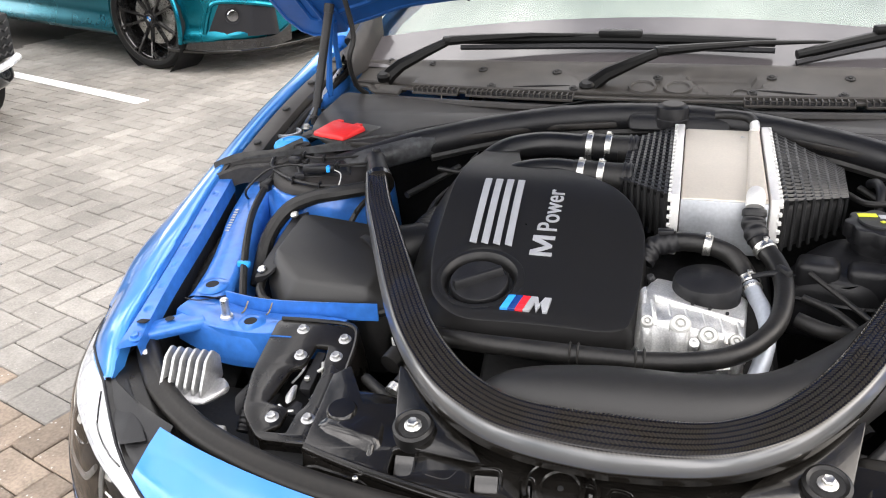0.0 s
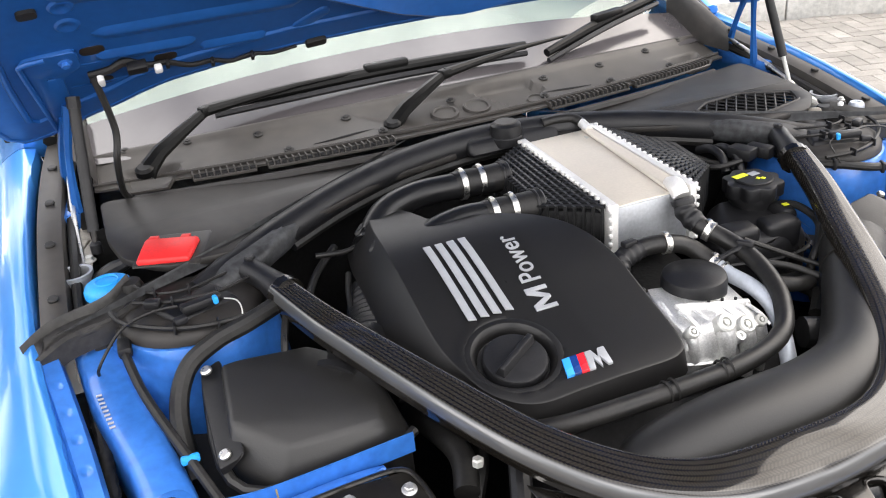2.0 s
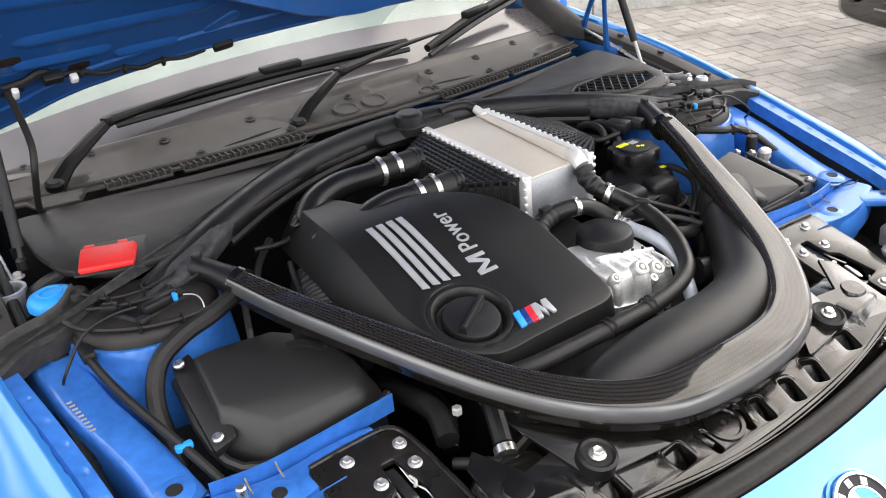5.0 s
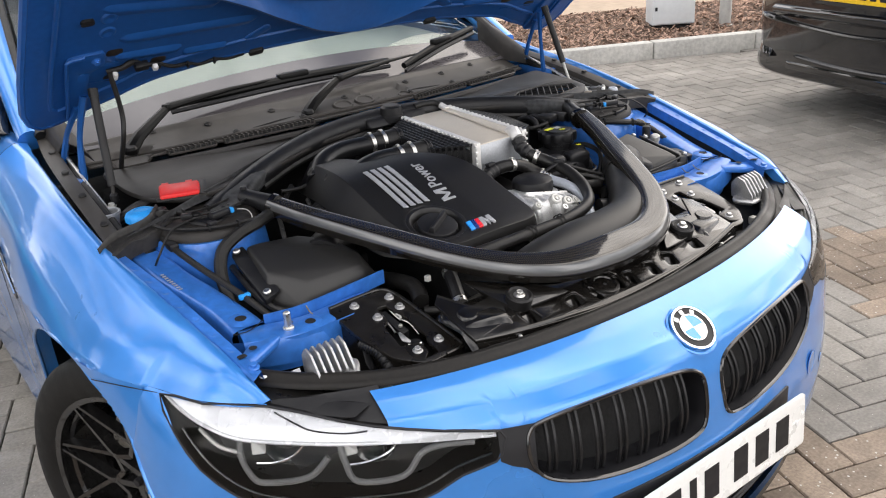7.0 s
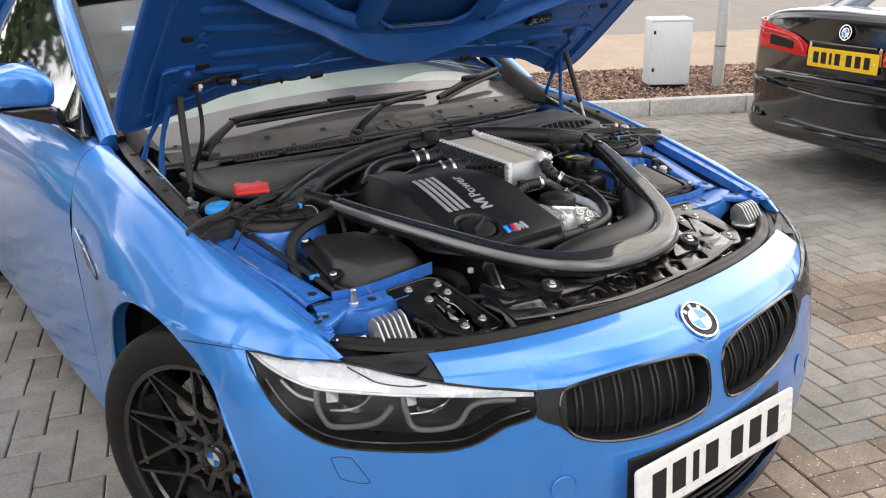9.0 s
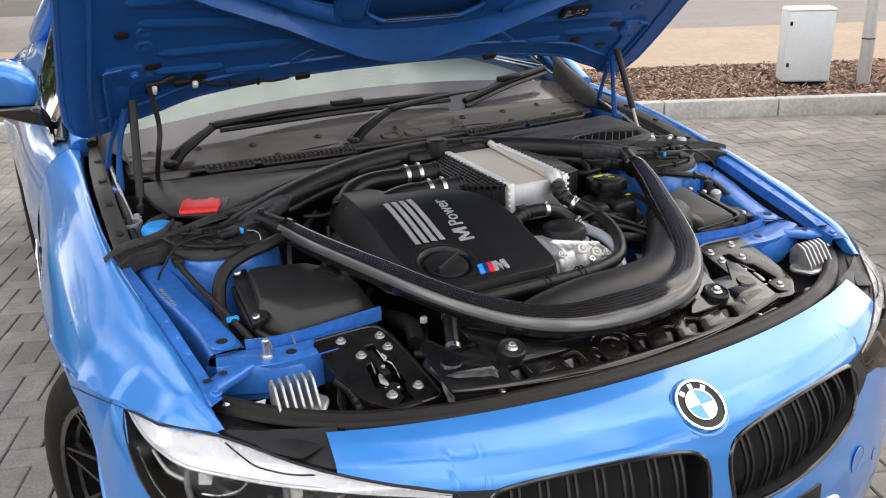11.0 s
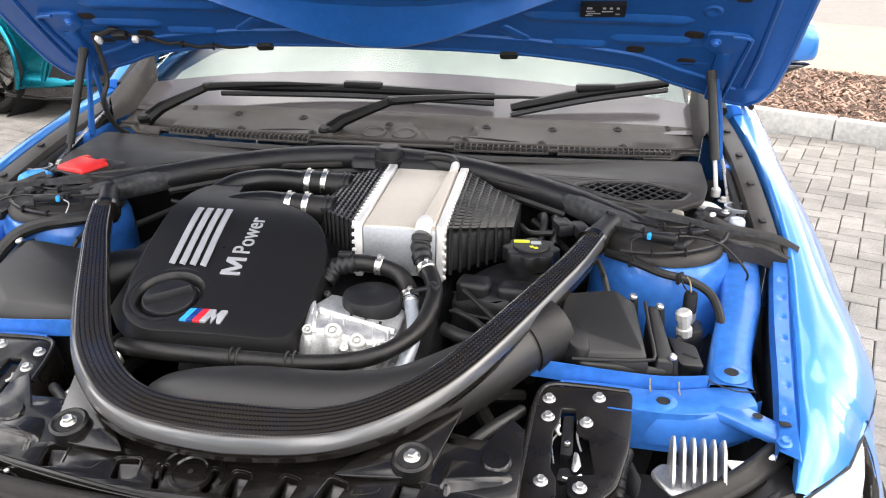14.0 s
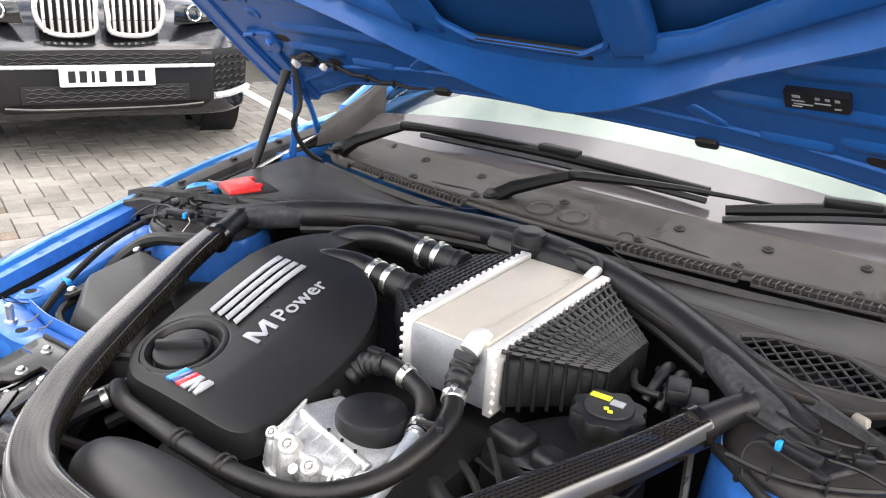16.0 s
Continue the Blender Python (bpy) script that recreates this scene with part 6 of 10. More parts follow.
# sticker: dark label with small pale marks that cannot be read
stk = part("warning_label", panel(sheet(rounded([(0.390, 0.273), (0.470, 0.281), (0.470, 0.315), (0.390, 0.307)], 0.002), (), 0.026, 0.0)), "ink", bonnet, "small black warning label with pale marks")
for k, (a, b, w, c) in enumerate(((0.406, 0.296, 0.012, "white"), (0.432, 0.298, 0.007, "white"), (0.444, 0.299, 0.007, "white"), (0.456, 0.300, 0.007, "white"), (0.408, 0.287, 0.020, "white"), (0.414, 0.281, 0.030, "white"), (0.456, 0.283, 0.010, "white"), (0.406, 0.275, 0.016, "white"), (0.438, 0.289, 0.024, "white"))):
    part("label_bar", bent(box((a, b + 0.0055, 0.0135), (w * 0.8, 0.0018 if k > 3 else 0.0045, 0.001), 0, rz=5)), c if c != "white" else "silver_print", stk)
# insulation edge and wiring along the hinge edge
cab_pts = [(-0.615, 0.17), (-0.585, 0.178), (-0.56, 0.186), (-0.53, 0.170), (-0.50, 0.160), (-0.465, 0.142), (-0.43, 0.137), (-0.40, 0.128), (-0.365, 0.131), (-0.33, 0.127), (-0.29, 0.128)]
loom = part("washer_loom", tube([tuple(bon(x, v, 0.010 + 0.003 * (k % 2))) for k, (x, v) in enumerate(cab_pts)], [0.0055, 0.006, 0.0065, 0.005, 0.0045, 0.0042, 0.0038, 0.0036, 0.0034, 0.003, 0.0025], 8, 5), "rubber", CAR, "black washer hose and wiring along the bonnet edge")
for x, v in ((-0.50, 0.158), (-0.43, 0.136), (-0.365, 0.130)):
    part("loom_tie", bent(box((x, v, 0.012), (0.006, 0.014, 0.012), 0.002)), "plastic", loom)
part("connector", bent(box((-0.545, 0.182, 0.02), (0.03, 0.018, 0.016), 0.003)), "plastic", loom)
part("clip", bent(box((-0.515, 0.172, 0.024), (0.012, 0.014, 0.012), 0.003)), "white", loom)
part("clip", bent(box((-0.60, 0.165, 0.02), (0.010, 0.022, 0.012), 0.003)), "white", loom)
part("drop_hose", tube([tuple(bon(-0.61, 0.17, 0.014)), (-0.60, 1.07, 1.05), (-0.61, 1.06, 1.0), (-0.615, 1.1, 0.94), (-0.61, 1.14, 0.91)], 0.0055, 8, 6), "rubber", loom)
# lock plate and stiffener at the middle opening
part("stiffener", panel(sheet(rounded([(-0.112, 0.295), (0.112, 0.295), (0.108, 0.303), (-0.108, 0.303)], 0.002), (), 0.009, 0.002)), "dark", bonnet)

# ---- cowl under the windscreen ----


def strip_y(x):
    return 1.052 + 0.34 * x * x


def strip_z(x):
    return 0.940 - 0.065 * x * x


xs = np.linspace(-0.665, 0.665, 133)


def cowl_end(x):
    return 1.215 + 0.075 * (x / 0.6) ** 2


RECESS = [(((0.044, 1.186), (0.172, 1.192), (0.190, 1.138), (0.105, 1.088)), 0.013), (((-0.19, 1.192), (0.036, 1.190), (0.095, 1.085), (-0.10, 1.085)), 0.005)]
for s in (-1, 1):
    RECESS.append((tuple((s * x, y) for x, y in ((0.515, 1.200), (0.605, 1.230), (0.630, 1.140), (0.555, 1.108))), 0.013))


def sunk(x, y):
    """How far the pressed recesses of the cowl lie under its surface."""
    deep = 0.0
    for poly, d in RECESS:
        cx, cy = sum(p[0] for p in poly) / 4, sum(p[1] for p in poly) / 4
        inner = 1.0
        for (ax, ay), (bx, by) in zip(poly, poly[1:] + poly[:1]):
            nx, ny = by - ay, ax - bx
            ln = math.hypot(nx, ny)
            if (cx - ax) * nx + (cy - ay) * ny < 0:
                nx, ny = -nx, -ny
            inner = min(inner, ((x - ax) * nx + (y - ay) * ny) / ln)
        k = max(0.0, min(1.0, (inner + 0.003) / 0.010))
        deep = max(deep, d * k * k * (3 - 2 * k))
    return deep


rows = []
for t in list(np.linspace(0, 1, 27)) + [1.02, 1.03]:
    row = []
    for x in xs:
        y0, z0 = strip_y(x), strip_z(x)
        y1, z1 = 1.282 + 0.10 * (x / 0.7) ** 2, 0.985 - 0.015 * (x / 0.7) ** 2
        y = y0 + (cowl_end(x) - y0) * min(t, 1.0) + max(0.0, t - 1) * 0.15
        q = (y - y0) / (y1 - y0)
        z = z0 + (z1 - z0) * q ** 1.3 - 0.006 * math.sin(math.pi * q) + 0.006 * q - sunk(x, y)
        z += 0.005 * math.exp(-((t - 0.93) / 0.06) ** 2) - (0.010 if t > 1.01 else 0.0) - (0.012 if t > 1.025 else 0.0)
        row.append((x, y, z))
    rows.append(row)
cowl = part("cowl_panel", thick(grid(rows), 0.004), "cowl", CAR, "dusty grey-black plastic cowl under the windscreen", sharp=40)
part("cowl_lip", tube([(x, strip_y(x) + 0.018, strip_z(x) + 0.004) for x in xs[::6]], 0.004, 6, 2), "cowl", cowl)


def cowl_at(x, t, up=0.0):
    y0, z0 = strip_y(x), strip_z(x)
    y1, z1 = 1.282 + 0.10 * (x / 0.7) ** 2, 0.985 - 0.015 * (x / 0.7) ** 2
    return Vector((x, y0 + (y1 - y0) * t, z0 + (z1 - z0) * t ** 1.3 - 0.006 * math.sin(math.pi * t) + up))


CN = Vector((0, -0.22, 1)).normalized()
for x, t in ((-0.60, 0.62), (-0.49, 0.6), (-0.367, 0.52), (-0.205, 0.52), (-0.003, 0.46), (0.208, 0.50), (0.35, 0.50), (0.49, 0.55), (0.60, 0.6), (-0.33, 0.16), (-0.16, 0.18), (0.17, 0.18), (0.33, 0.16), (0.50, 0.14)):
    sc = part("cowl_screw", turned(lathe([(1e-5, 0.0), (0.0095, 0.0), (0.0095, 0.0015), (0.0055, 0.003), (0.005, 0.005), (1e-5, 0.005)], seg=16), cowl_at(x, t, 0.004), CN), "rubber", cowl)
    part("screw_socket", turned(lathe([(1e-5, 0.0), (0.0026, 0.0), (0.0026, 0.001), (1e-5, 0.001)], seg=6), cowl_at(x, t, 0.0088), CN), "plastic", sc)
for x in (-0.030, 0.036):
    part("round_boss", turned(lathe([(1e-5, 0.001), (0.020, 0.001), (0.022, 0.004), (0.026, 0.004), (0.028, -0.003)], seg=30), cowl_at(x, 0.31, -0.001), CN), "cowl", cowl)
part("round_boss", turned(lathe([(1e-5, 0.001), (0.014, 0.001), (0.015, 0.004), (0.018, 0.003), (0.020, -0.003)], seg=24), cowl_at(0.150, 0.17, 0.001), CN), "cowl", cowl)
for s in (-1, 1):  # gap where the two halves of the cowl lap
    part("lap_gap", tube([tuple(cowl_at(s * x, t, 0.0015)) for x, t in ((0.170, 0.27), (0.21, 0.245), (0.25, 0.215), (0.285, 0.20))], [0.0006, 0.0028, 0.0024, 0.0006], 6, 3), "dark", cowl)
    part("lap_gap", tube([tuple(cowl_at(s * x, t, 0.0015)) for x, t in ((0.42, 0.10), (0.46, 0.09), (0.51, 0.10))], [0.0006, 0.0026, 0.0006], 6, 3), "dark", cowl)
for x0, x1 in ((-0.50, -0.395), (-0.375, -0.155), (0.155, 0.345), (0.365, 0.60)):
    n = int(abs(x1 - x0) / 0.011)
    strip_ = part("vent_strip", tube([(x, strip_y(x) - 0.012, strip_z(x) - 0.004) for x in np.linspace(x0, x1, 6)], 0.003, 6, 2), "cowl", cowl)
    for k in range(n + 1):
        x = x0 + (x1 - x0) * k / n
        part("vent_fin", box((x, strip_y(x) - 0.002, strip_z(x) + 0.002), (0.0022, 0.018, 0.009), 0.0), "cowl", strip_)
    part("vent_gap", tube([(x, strip_y(x) - 0.002, strip_z(x) - 0.003) for x in np.linspace(x0, x1, 6)], 0.006, 6, 2), "dark", strip_)
for s in (-1, 1):
    part("cowl_corner", grid([smooth([(s * 0.655, y - 0.02, 0.93), (s * 0.668, y, z), (s * 0.70, y + 0.05, z + 0.015), (s * 0.722, y + 0.07, z - 0.05)], 4) for y, z in ((1.19, 0.955), (1.27, 0.985), (1.34, 1.01), (1.42, 1.05))]), "tray", CAR, "dusty plastic corner trim at the pillar foot")

# ---- wipers ----


def wiper(nut, knee, tip, blade0, blade1, name):
    nut, knee, tip, b0, b1 = (Vector(p) for p in (nut, knee, tip, blade0, blade1))
    w = part("wiper", tube([tuple(nut), tuple(nut + (knee - nut) * 0.25 + Vector((0, 0, 0.012))), tuple(knee)], [0.017, 0.014, 0.009], 8, 2, flat=0.7), "arm_black", CAR, "black windscreen wiper")
    part("pivot_cap", disc(0.016, 0.016, 0.005, 18, nut + Vector((0, -0.004, 0.004)), (0, -0.3, 1)), "arm_black", w)
    part("knee", box(tuple(knee), (0.026, 0.02, 0.018), 0.004, rz=math.degrees(math.atan2(knee.y - nut.y, knee.x - nut.x))), "arm_black", w)
    part("arm", tube([tuple(knee), tuple(knee + (tip - knee) * 0.5 + Vector((0, 0, 0.006))), tuple(tip)], [0.0105, 0.0055, 0.0022], 10, 2), "arm_black", w)
    mid = (b0 + b1) / 2 + Vector((0, 0, 0.006))
    part("blade", tube([tuple(b0), tuple(mid), tuple(b1)], [0.009, 0.012, 0.009], 10, 6), "arm_black", w)
    dn = Vector((0, -0.008, -0.014))
    part("rubber_lip", tube([tuple(b0 + dn), tuple(mid + dn), tuple(b1 + dn)], [0.006, 0.007, 0.006], 5, 6), "ink", w)
    cl = mid + (b1 - b0) * 0.03
    part("clip", box(tuple(cl + Vector((0, 0, 0.008))), (0.09, 0.022, 0.02), 0.005, rz=math.degrees(math.atan2((b1 - b0).y, (b1 - b0).x))), "arm_black", w)


wiper((-0.575, 1.168, 0.932), (-0.447, 1.235, 1.005), (-0.10, 1.275, 1.012), (-0.43, 1.275, 0.998), (0.215, 1.270, 1.002), "left")
wiper((-0.136, 1.125, 0.935), (0.0, 1.182, 1.002), (0.36, 1.295, 1.000), (0.255, 1.250, 0.983), (0.60, 1.366, 1.030), "right")


# ---- engine bay: sheet metal ----
for s in (-1, 1):
    # inner wing rail: flat blue top, turned-down sides, running to the front corner and inwards behind the lock
    def channel(pts, wid, deep=0.09):
        c = smooth([(*p, w) for p, w in zip(pts, wid)], 6)
        rows = []
        for i, p in enumerate(c):
            q0, q1 = c[max(i - 1, 0)], c[min(i + 1, len(c) - 1)]
            d = Vector((q1[0] - q0[0], q1[1] - q0[1], 0)).normalized()
            nn = Vector((-d.y, d.x, 0))
            ctr, w = Vector(p[:3]), p[3]
            prof = [(-w - 0.003, -deep), (-w - 0.001, -0.010), (-w + 0.003, -0.002), (-w + 0.010, 0.0), (0, 0.001), (w - 0.010, 0.0), (w - 0.003, -0.002), (w + 0.001, -0.010), (w + 0.003, -deep)]
            rows.append([(s * v.x, v.y, v.z) for v in (ctr + nn * a + Vector((0, 0, b)) for a, b in prof)])
        return grid(rows)

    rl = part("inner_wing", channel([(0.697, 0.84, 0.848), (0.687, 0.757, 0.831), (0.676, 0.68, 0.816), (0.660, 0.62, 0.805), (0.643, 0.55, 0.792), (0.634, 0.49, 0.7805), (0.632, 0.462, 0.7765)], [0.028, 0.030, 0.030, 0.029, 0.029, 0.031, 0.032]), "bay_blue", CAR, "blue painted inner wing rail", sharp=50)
    part("cross_rail", channel([(0.655, 0.446, 0.7745), (0.615, 0.438, 0.7715), (0.570, 0.430, 0.767), (0.52, 0.428, 0.765), (0.46, 0.440, 0.766), (0.42, 0.446, 0.768), (0.395, 0.448, 0.769)], [0.026, 0.033, 0.034, 0.032, 0.024, 0.016, 0.010], 0.05), "bay_blue", rl)
    for x, y, z in ((0.560, 0.462, 0.776), (0.52, 0.463, 0.777)):
        part("weld_seam", tube([(s * x, y, z), (s * x, y - 0.012, z - 0.008), (s * x, y - 0.022, z - 0.008)], 0.0012, 5, 3), "rust", rl)
    for x, y, z, r in ((0.634, 0.488, 0.7815, 0.016), (0.5355, 0.421, 0.7655, 0.015)):
        part("hole_rim", turned(lathe([(r * 0.62, 0.001), (r * 0.66, 0.0035), (r, 0.003), (r * 1.5, 0.0)], seg=24), (s * x, y, z), (0, -0.1, 1)), "bay_blue", rl)
        part("hole", turned(lathe([(1e-5, 0.0025), (r * 0.64, 0.0025)], seg=20), (s * x, y, z), (0, -0.1, 1)), "dark", rl)
    part("seam", tube([(s * 0.600, 0.470, 0.7775), (s * 0.634, 0.448, 0.7775), (s * 0.662, 0.452, 0.7765)], 0.0010, 5, 3), "ink", rl)
    # front edge flange behind the lock carrier
    part("upright_flange", thick(grid([[(s * x, y, z + dz) for x, y, z in smooth([(0.600, 0.470, 0.772), (0.54, 0.465, 0.768), (0.48, 0.466, 0.769), (0.42, 0.466, 0.773), (0.352, 0.466, 0.778)], 5)] for dz in (-0.014, 0.0, 0.014)]), 0.002), "bay_blue", rl)
    part("front_wall", grid([[(s * x, y, z) for x, y in smooth([(0.672, 0.45), (0.62, 0.412), (0.56, 0.394), (0.46, 0.398)], 4)] for z in (0.765, 0.742, 0.736, 0.705)]), "bay_blue", rl)
    # wing support flange along the fender
    fl = [[(s * x, y, z) for x, y, z in smooth(r, 6)] for r in ([(0.762, 0.752, 0.850), (0.735, 0.60, 0.822), (0.712, 0.45, 0.790), (0.694, 0.315, 0.762)], [(0.757, 0.752, 0.856), (0.730, 0.60, 0.826), (0.708, 0.45, 0.794), (0.691, 0.313, 0.766)], [(0.735, 0.756, 0.852), (0.709, 0.60, 0.824), (0.689, 0.45, 0.793), (0.671, 0.335, 0.762)], [(0.731, 0.756, 0.83), (0.705, 0.60, 0.80), (0.685, 0.45, 0.77), (0.668, 0.335, 0.74)])]
    dents = []
    for k in range(7):
        yy = 0.70 - 0.05 * k
        dents.append((float(np.interp(yy, [0.33, 0.45, 0.6, 0.75], [0.681, 0.699, 0.720, 0.747])), yy))
    fine = []
    for r0, r1, steps in ((fl[0], fl[1], 2), (fl[1], fl[2], 14), (fl[2], fl[3], 2)):
        c0, c1 = smooth(r0, 8), smooth(r1, 8)
        for q in np.linspace(0, 1, steps + 1)[:(None if r1 is fl[3] else -1)]:
            fine.append([])
            for a, b in zip(c0, c1):
                x, y, z = (a[i] + (b[i] - a[i]) * q for i in range(3))
                near = min(math.hypot(abs(x) - dx, y - dy) for dx, dy in dents)
                fine[-1].append((x, y, z - (0.0022 * max(0.0, 1 - (near / 0.0065) ** 2) if steps == 14 else 0.0)))
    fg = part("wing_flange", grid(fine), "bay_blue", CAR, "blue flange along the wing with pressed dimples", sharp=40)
    foot = [(abs(p[0]) + 0.002, p[1], p[2]) for p in fine[-1]]
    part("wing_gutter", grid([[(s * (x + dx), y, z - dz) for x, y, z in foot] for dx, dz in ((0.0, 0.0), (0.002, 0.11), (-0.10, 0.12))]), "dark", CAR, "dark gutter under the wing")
    part("square_hole", box((s * 0.684, 0.375, 0.7775), (0.014, 0.014, 0.002), 0.0005, rx=-11), "dark", fg)
    bolt((s * 0.679, 0.345, 0.768), (0, -0.2, 1), 0.010, "bolt", fg, "bay_blue")
    # link from the rail's corner to the flange
    lk = part("corner_link", hull([(s * x, y, z) for x, y, z in ((0.60, 0.405, 0.771), (0.625, 0.44, 0.772), (0.690, 0.385, 0.768), (0.695, 0.355, 0.758), (0.60, 0.405, 0.755), (0.69, 0.36, 0.745), (0.69, 0.385, 0.75))], 0.003), "bay_blue", CAR)
    part("hole", turned(lathe([(1e-5, 0.001), (0.007, 0.001)], seg=14), (s * 0.655, 0.397, 0.7715), (0, -0.05, 1)), "dark", lk)
    # strut tower: blue wall, black domed cover
    tw = [[(s * (0.557 + r * math.cos(a)), 0.797 + r * math.sin(a), z) for a in np.linspace(0, 2 * math.pi, 33)[:-1]] for r, z in ((0.135, 0.60), (0.125, 0.72), (0.118, 0.80), (0.114, 0.838), (0.108, 0.852), (0.09, 0.857))]
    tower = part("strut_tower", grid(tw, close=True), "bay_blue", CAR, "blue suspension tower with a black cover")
    part("dome_cover", lathe([(1e-5, 0.012), (0.04, 0.012), (0.045, 0.008), (0.085, 0.006), (0.098, 0.0), (0.103, -0.008), (0.104, -0.016)], at=(s * 0.555, 0.795, 0.870), seg=40), "tray", tower)
    part("dome_rib", hull([(s * x, y, z) for x, y, z in ((0.49, 0.745, 0.872), (0.58, 0.715, 0.872), (0.61, 0.765, 0.876), (0.52, 0.80, 0.880), (0.50, 0.75, 0.882), (0.58, 0.722, 0.882), (0.60, 0.76, 0.885), (0.525, 0.79, 0.888))], 0.003), "plastic", tower)
    part("sensor", box((s * 0.545, 0.728, 0.893), (0.055, 0.016, 0.013), 0.004, rz=s * -14), "plastic", tower)
    part("sensor_clip", box((s * 0.527, 0.727, 0.894), (0.007, 0.014, 0.011), 0.002, rz=s * -14), "cap_blue", tower, "small bright blue clip")
    part("sensor_lead", tube([(s * 0.515, 0.724, 0.893), (s * 0.500, 0.715, 0.890), (s * 0.497, 0.70, 0.880), (s * 0.505, 0.69, 0.86)], 0.0010, 6, 5), "galv" if s < 0 else "rubber", tower)
    part("sensor_lead", tube([(s * 0.575, 0.735, 0.893), (s * 0.61, 0.742, 0.890), (s * 0.65, 0.735, 0.880), (s * 0.685, 0.715, 0.848), (s * 0.692, 0.735, 0.82)], 0.0022, 6, 5), "rubber", tower)
    for k, pts in enumerate(([(0.47, 0.775, 0.890), (0.52, 0.752, 0.891), (0.58, 0.757, 0.890), (0.63, 0.785, 0.889)], [(0.48, 0.700, 0.874), (0.53, 0.692, 0.876), (0.585, 0.705, 0.878), (0.645, 0.750, 0.880), (0.665, 0.800, 0.884)], [(0.50, 0.80, 0.892), (0.555, 0.775, 0.894), (0.60, 0.79, 0.892), (0.625, 0.83, 0.892)], [(0.44, 0.705, 0.862), (0.455, 0.66, 0.845), (0.470, 0.62, 0.80)])):
        cb = part("loose_cable", tube([(s * x, y, z) for x, y, z in pts], (0.0026, 0.0034, 0.0022, 0.005)[k], 6, 5), "rubber", tower)
        for q in pts[1:3]:
            part("cable_tie", box((s * q[0], q[1], q[2]), (0.003, 0.013, 0.013), 0.001), "plastic", cb)
    part("small_connector", box((s * 0.605, 0.760, 0.893), (0.022, 0.014, 0.012), 0.003, rz=s * 25), "plastic", tower)
    part("small_connector", box((s * 0.575, 0.712, 0.884), (0.018, 0.012, 0.010), 0.003, rz=s * -20), "ink", tower)
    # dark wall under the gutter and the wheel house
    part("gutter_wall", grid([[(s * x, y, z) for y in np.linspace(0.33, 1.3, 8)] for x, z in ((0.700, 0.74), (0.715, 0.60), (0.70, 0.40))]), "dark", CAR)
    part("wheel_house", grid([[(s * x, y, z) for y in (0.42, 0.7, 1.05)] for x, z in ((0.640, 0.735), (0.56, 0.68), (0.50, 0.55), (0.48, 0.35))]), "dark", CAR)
    # brown-grey gutter trim with screws, from the tower bracket to the screen corner
    tr = smooth([(0.752, 0.80, 0.866), (0.752, 0.95, 0.898), (0.750, 1.10, 0.925), (0.742, 1.25, 0.948), (0.728, 1.36, 0.968)], 6)
    gt = part("gutter_trim", thick(grid([[(s * (p[0] + dx), p[1], p[2] + dz) for p in tr] for dx, dz in ((0.002, 0.0), (-0.018, 0.004), (-0.034, -0.002), (-0.038, -0.03))]), 0.003), "cowl", CAR, "dusty brown plastic gutter trim with screws")
    for k in (3, 8, 13, 18):
        p = tr[k]
        part("trim_screw", disc(0.008, 0.004, 0.0015, 14, (s * (p[0] - 0.018), p[1], p[2] + 0.004), (0, -0.2, 1)), "rubber", gt)
    part("gutter_rubber", tube([(s * (p[0] - 0.046), p[1], p[2] - 0.02) for p in tr], 0.008, 8, 1), "rubber", gt)
    # bracket bridging tower and wing
    cl_ = smooth([(0.618, 0.842, 0.886, 0.018), (0.642, 0.812, 0.879, 0.020), (0.672, 0.800, 0.872, 0.021), (0.705, 0.793, 0.870, 0.020), (0.735, 0.780, 0.868, 0.019), (0.768, 0.758, 0.858, 0.016)], 6)
    rows = []
    for k, p in enumerate(cl_):
        a_, b_ = cl_[max(k - 1, 0)], cl_[min(k + 1, len(cl_) - 1)]
        d_ = Vector((b_[0] - a_[0], b_[1] - a_[1], 0)).normalized()
        n_ = Vector((-d_.y, d_.x, 0))
        rows.append([(s * q.x, q.y, q.z) for q in (Vector(p[:3]) + n_ * (p[3] * u) + Vector((0, 0, v)) for u, v in ((1.05, 0.016), (0.98, 0.014), (0.85, 0.003), (0.4, -0.002), (-0.3, -0.002), (-0.85, 0.002), (-1.0, 0.000), (-1.03, -0.028)))])
    br = part("wing_bracket", thick(grid(rows), 0.003), "bracket", CAR, "dusty black plastic bracket between tower and wing", sharp=40)
    part("end_ear", hull([(s * x, y, z) for x, y, z in ((0.770, 0.752, 0.862), (0.752, 0.748, 0.861), (0.748, 0.790, 0.873), (0.768, 0.795, 0.874), (0.770, 0.755, 0.850), (0.750, 0.79, 0.862))], 0.003), "bracket", br)
    part("bracket_fold", tube([(s * 0.624, 0.822, 0.884), (s * 0.650, 0.790, 0.876), (s * 0.685, 0.777, 0.870), (s * 0.72, 0.770, 0.868)], [0.004, 0.005, 0.005, 0.003], 8, 5), "bracket", br)
    if s > 0:
        part("clip_pad", box((s * 0.655, 0.872, 0.893), (0.045, 0.030, 0.008), 0.003, rz=s * -30), "plastic", br)
    if s > 0:
        bolt((s * 0.668, 0.862, 0.896), (0, 0, 1), 0.007, "bolt", br, "galv")
